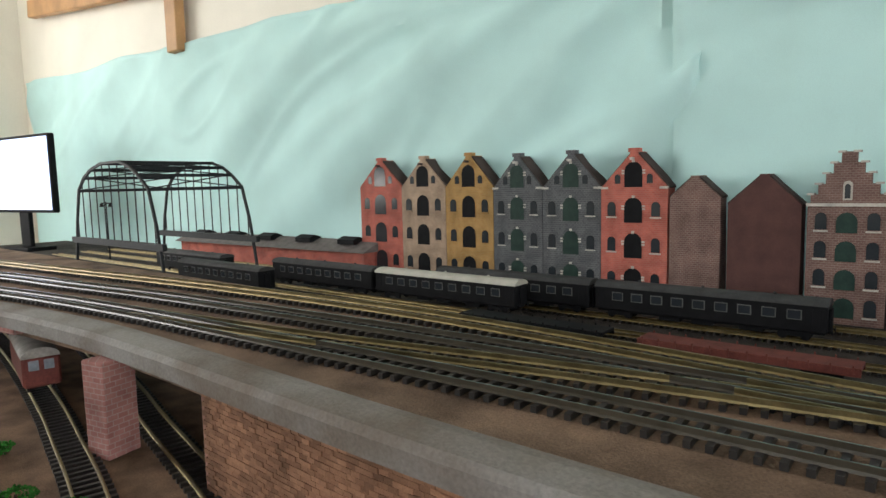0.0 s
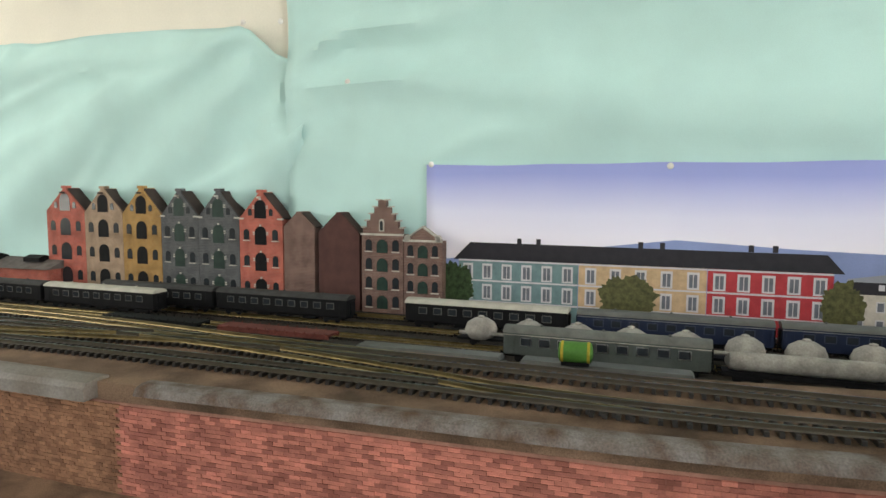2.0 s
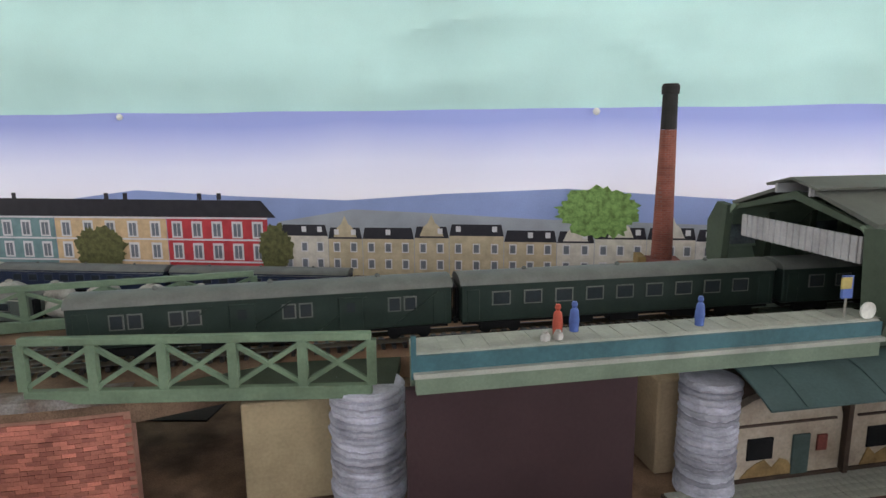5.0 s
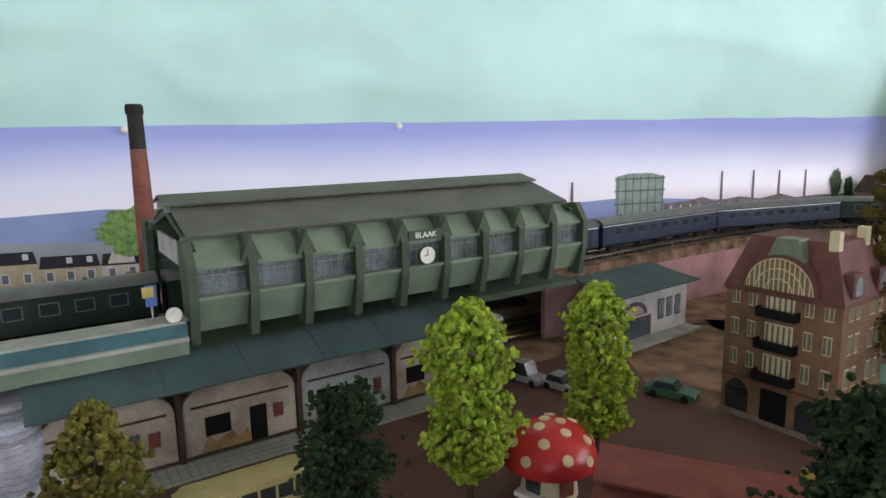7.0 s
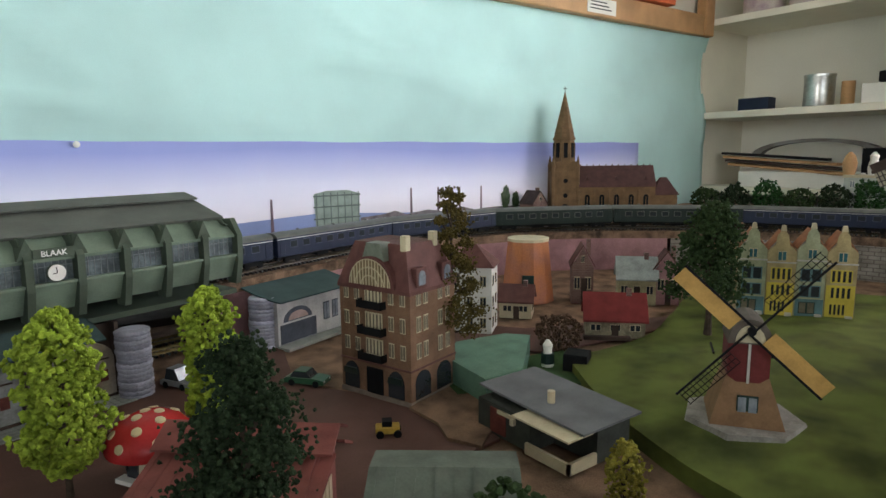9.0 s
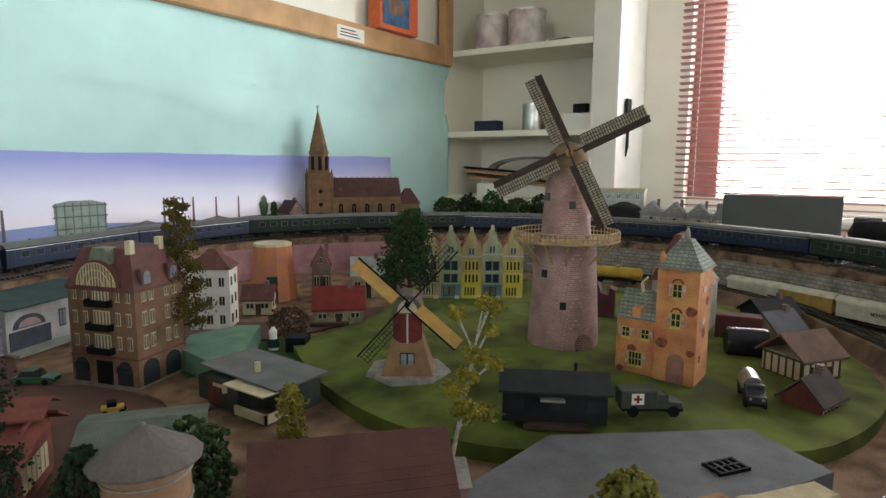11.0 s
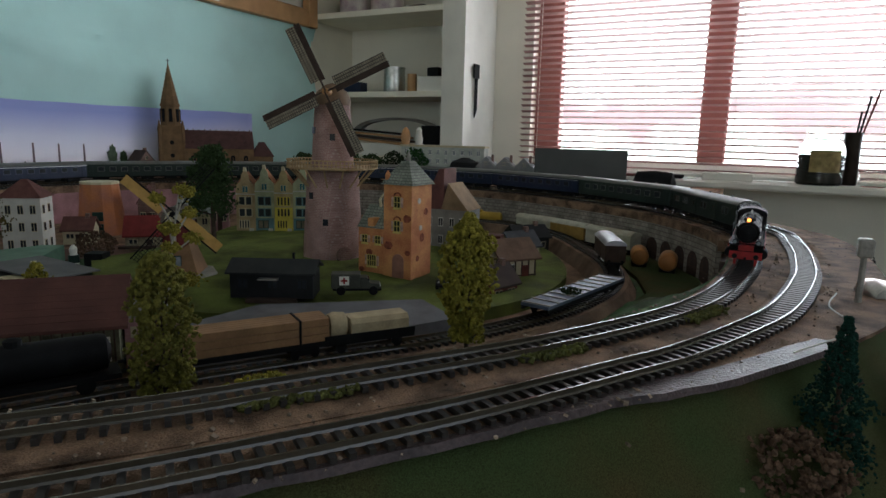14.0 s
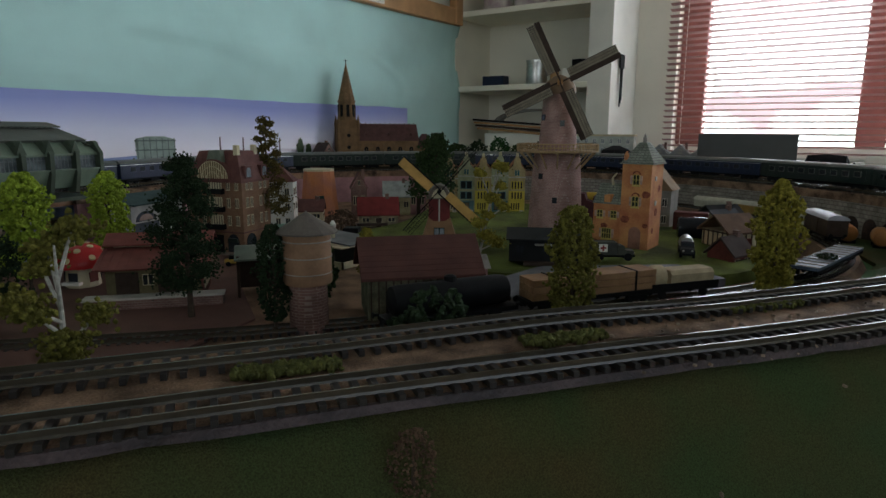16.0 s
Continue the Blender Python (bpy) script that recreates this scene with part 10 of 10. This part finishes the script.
# ---- low level under the yard deck, seen at the left ----
for pts in ([(0.12, -0.045), (-0.05, 0.030), (-0.20, 0.083), (-0.32, 0.117), (-0.406, 0.137), (-0.515, 0.161), (-0.70, 0.195), (-0.9, 0.225)], [(0.17, 0.035), (0.05, 0.085), (-0.10, 0.123), (-0.246, 0.163), (-0.31, 0.178), (-0.405, 0.200), (-0.55, 0.236), (-0.9, 0.31)], [(-0.10, -0.02), (-0.20, 0.03), (-0.31, 0.060), (-0.45, 0.075), (-0.8, 0.09)]):
    track(pts, "low track under the yard deck with brass rails", BRASSRAIL, base=0.998, group="low level tracks")
rc_ = thing("railcar", -0.595, 0.177, 1.005, -12, "oxide red toy railcar with grey roof under the deck", "railcar")
part("body", B((-0.06, -0.015, 0.008, 0.06, 0.015, 0.036), bevel=0.002), WAGONRED, rc_)
part("roof", arc_roof(bmesh.new(), 0.031, 0.0355, 0.009, -0.061, 0.061), TANKGREY, rc_, smooth=True)
for s_ in (-1, 1):
    for k in range(2):
        part("window", B((0.0598, s_ * 0.006 - 0.004, 0.024, 0.0606, s_ * 0.006 + 0.004, 0.033)), PALEPANE, rc_) if k else None
for u in (-0.04, 0.04):
    wheelset(rc_, u, 0.0055, BLACK)
WALLPINK = brickwork("pink_brick_pillar", (0.36, 0.17, 0.15), (0.30, 0.13, 0.11), (0.36, 0.25, 0.22), 0.008, 0.004)
solo("brick_pillar", B((-0.0115, -0.013, 0, 0.0115, 0.013, 0.071), bevel=0.0008), WALLPINK, "pinkish brick pillar under the yard deck", "pillar", kind="structure", m=pose(-0.372, 0.156, 0.998, 0, 0, 12))
fas = [p.copy() for p in spline(EDGE, 0.02) if -0.95 < p.x < -0.545]
for p in fas:
    p.z = 1.083
solo("brick_fascia", sweep(bmesh.new(), fas, [(-0.004, -0.020), (0.008, -0.020), (0.008, -0.013), (-0.004, -0.013)]), WALLPINK, "pinkish brick fascia below the deck's edge", "fascia", kind="structure")
solo("timber_support", B((-0.016, -0.004, 0, 0.016, 0.004, 0.068), bevel=0.0006), pbr("grey_timber_board", (0.20, 0.165, 0.12), 0.85, scale=30), "grey timber board supporting the deck in shade", "support", kind="structure", m=pose(-0.40, 0.262, 0.998, 0, 0, -15))

# ---- the brick walls below the yard's front edge, brick by brick ----
def brick_face(name, x_from, x_to, mat, label, bl, bh, pick):
    """Courses of single bricks on the curved front: a stretch of them are parts, the rest is joined."""
    line = [p for p in spline(EDGE, bl) if x_from <= p.x <= x_to]
    ns_ = normals(line)
    w_ = thing(name, 0, 0, 0, 0, label, "wall", kind="structure")
    back_ = [p - Vector((0, 0, 0)) for p in line]
    part("mortar_bed", sweep(bmesh.new(), [Vector((p.x, p.y, 1.0)) for p in line], [(0.0035, -0.012), (0.016, -0.012), (0.016, 0.0685), (0.0035, 0.0685)]), MORTAR, w_)
    proto = bpy.data.meshes.new("brick")
    b_ = bmesh.new(); box(b_, -bl * 0.488, -0.0012, 0.0, bl * 0.488, 0.004, bh * 0.90); b_.to_mesh(proto); b_.free(); proto.materials.append(mat)
    rg_ = random.Random(len(line))
    V, F = [], []
    cube = [(-1, 0), (1, 0), (1, 1), (-1, 1)]
    made = 0
    for r_ in range(int(0.080 / bh)):
        z = 0.989 + r_ * bh
        for i in range(1, len(line) - 1):
            p = line[i] if r_ % 2 == 0 else (line[i] + line[i + 1]) / 2
            n_ = ns_[i]
            a = math.degrees(math.atan2(n_.y, n_.x)) - 90
            off = 0.003 + rg_.uniform(-0.0004, 0.0005)
            m_ = pose(p.x + n_.x * off, p.y + n_.y * off, z + rg_.uniform(-0.0001, 0.0001), 0, rg_.uniform(-0.8, 0.8), a)
            if pick[0] <= p.x <= pick[1] and z > pick[2] and made < 300:
                o = new("brick", proto); o.parent = w_; o.matrix_basis = m_; made += 1
                continue
            k = len(V)
            for y_ in (-0.0012, 0.004):
                for u_, v_ in cube:
                    V.append(tuple(m_ @ Vector((u_ * bl * 0.488, y_, v_ * bh * 0.90))))
            F += [(k, k + 1, k + 2, k + 3), (k + 1, k + 5, k + 6, k + 2), (k + 4, k, k + 3, k + 7), (k + 3, k + 2, k + 6, k + 7), (k + 4, k + 5, k + 1, k)]
    me = bpy.data.meshes.new("bricks"); me.from_pydata(V, [], F); me.materials.append(mat)
    o = new("bricks", me); o.parent = w_
    tagged(o, kind="stuff")


brick_face("brick_wall", -0.262, 0.118, TANBRICK, "curved tan moulded-brick wall under the yard edge", 0.0062, 0.0030, (-0.05, 0.04, 1.035))
brick_face("brick_wall", 0.108, 0.925, REDBRICK, "long red moulded-brick wall under the yard edge", 0.0085, 0.0031, (0.36, 0.50, 1.014))
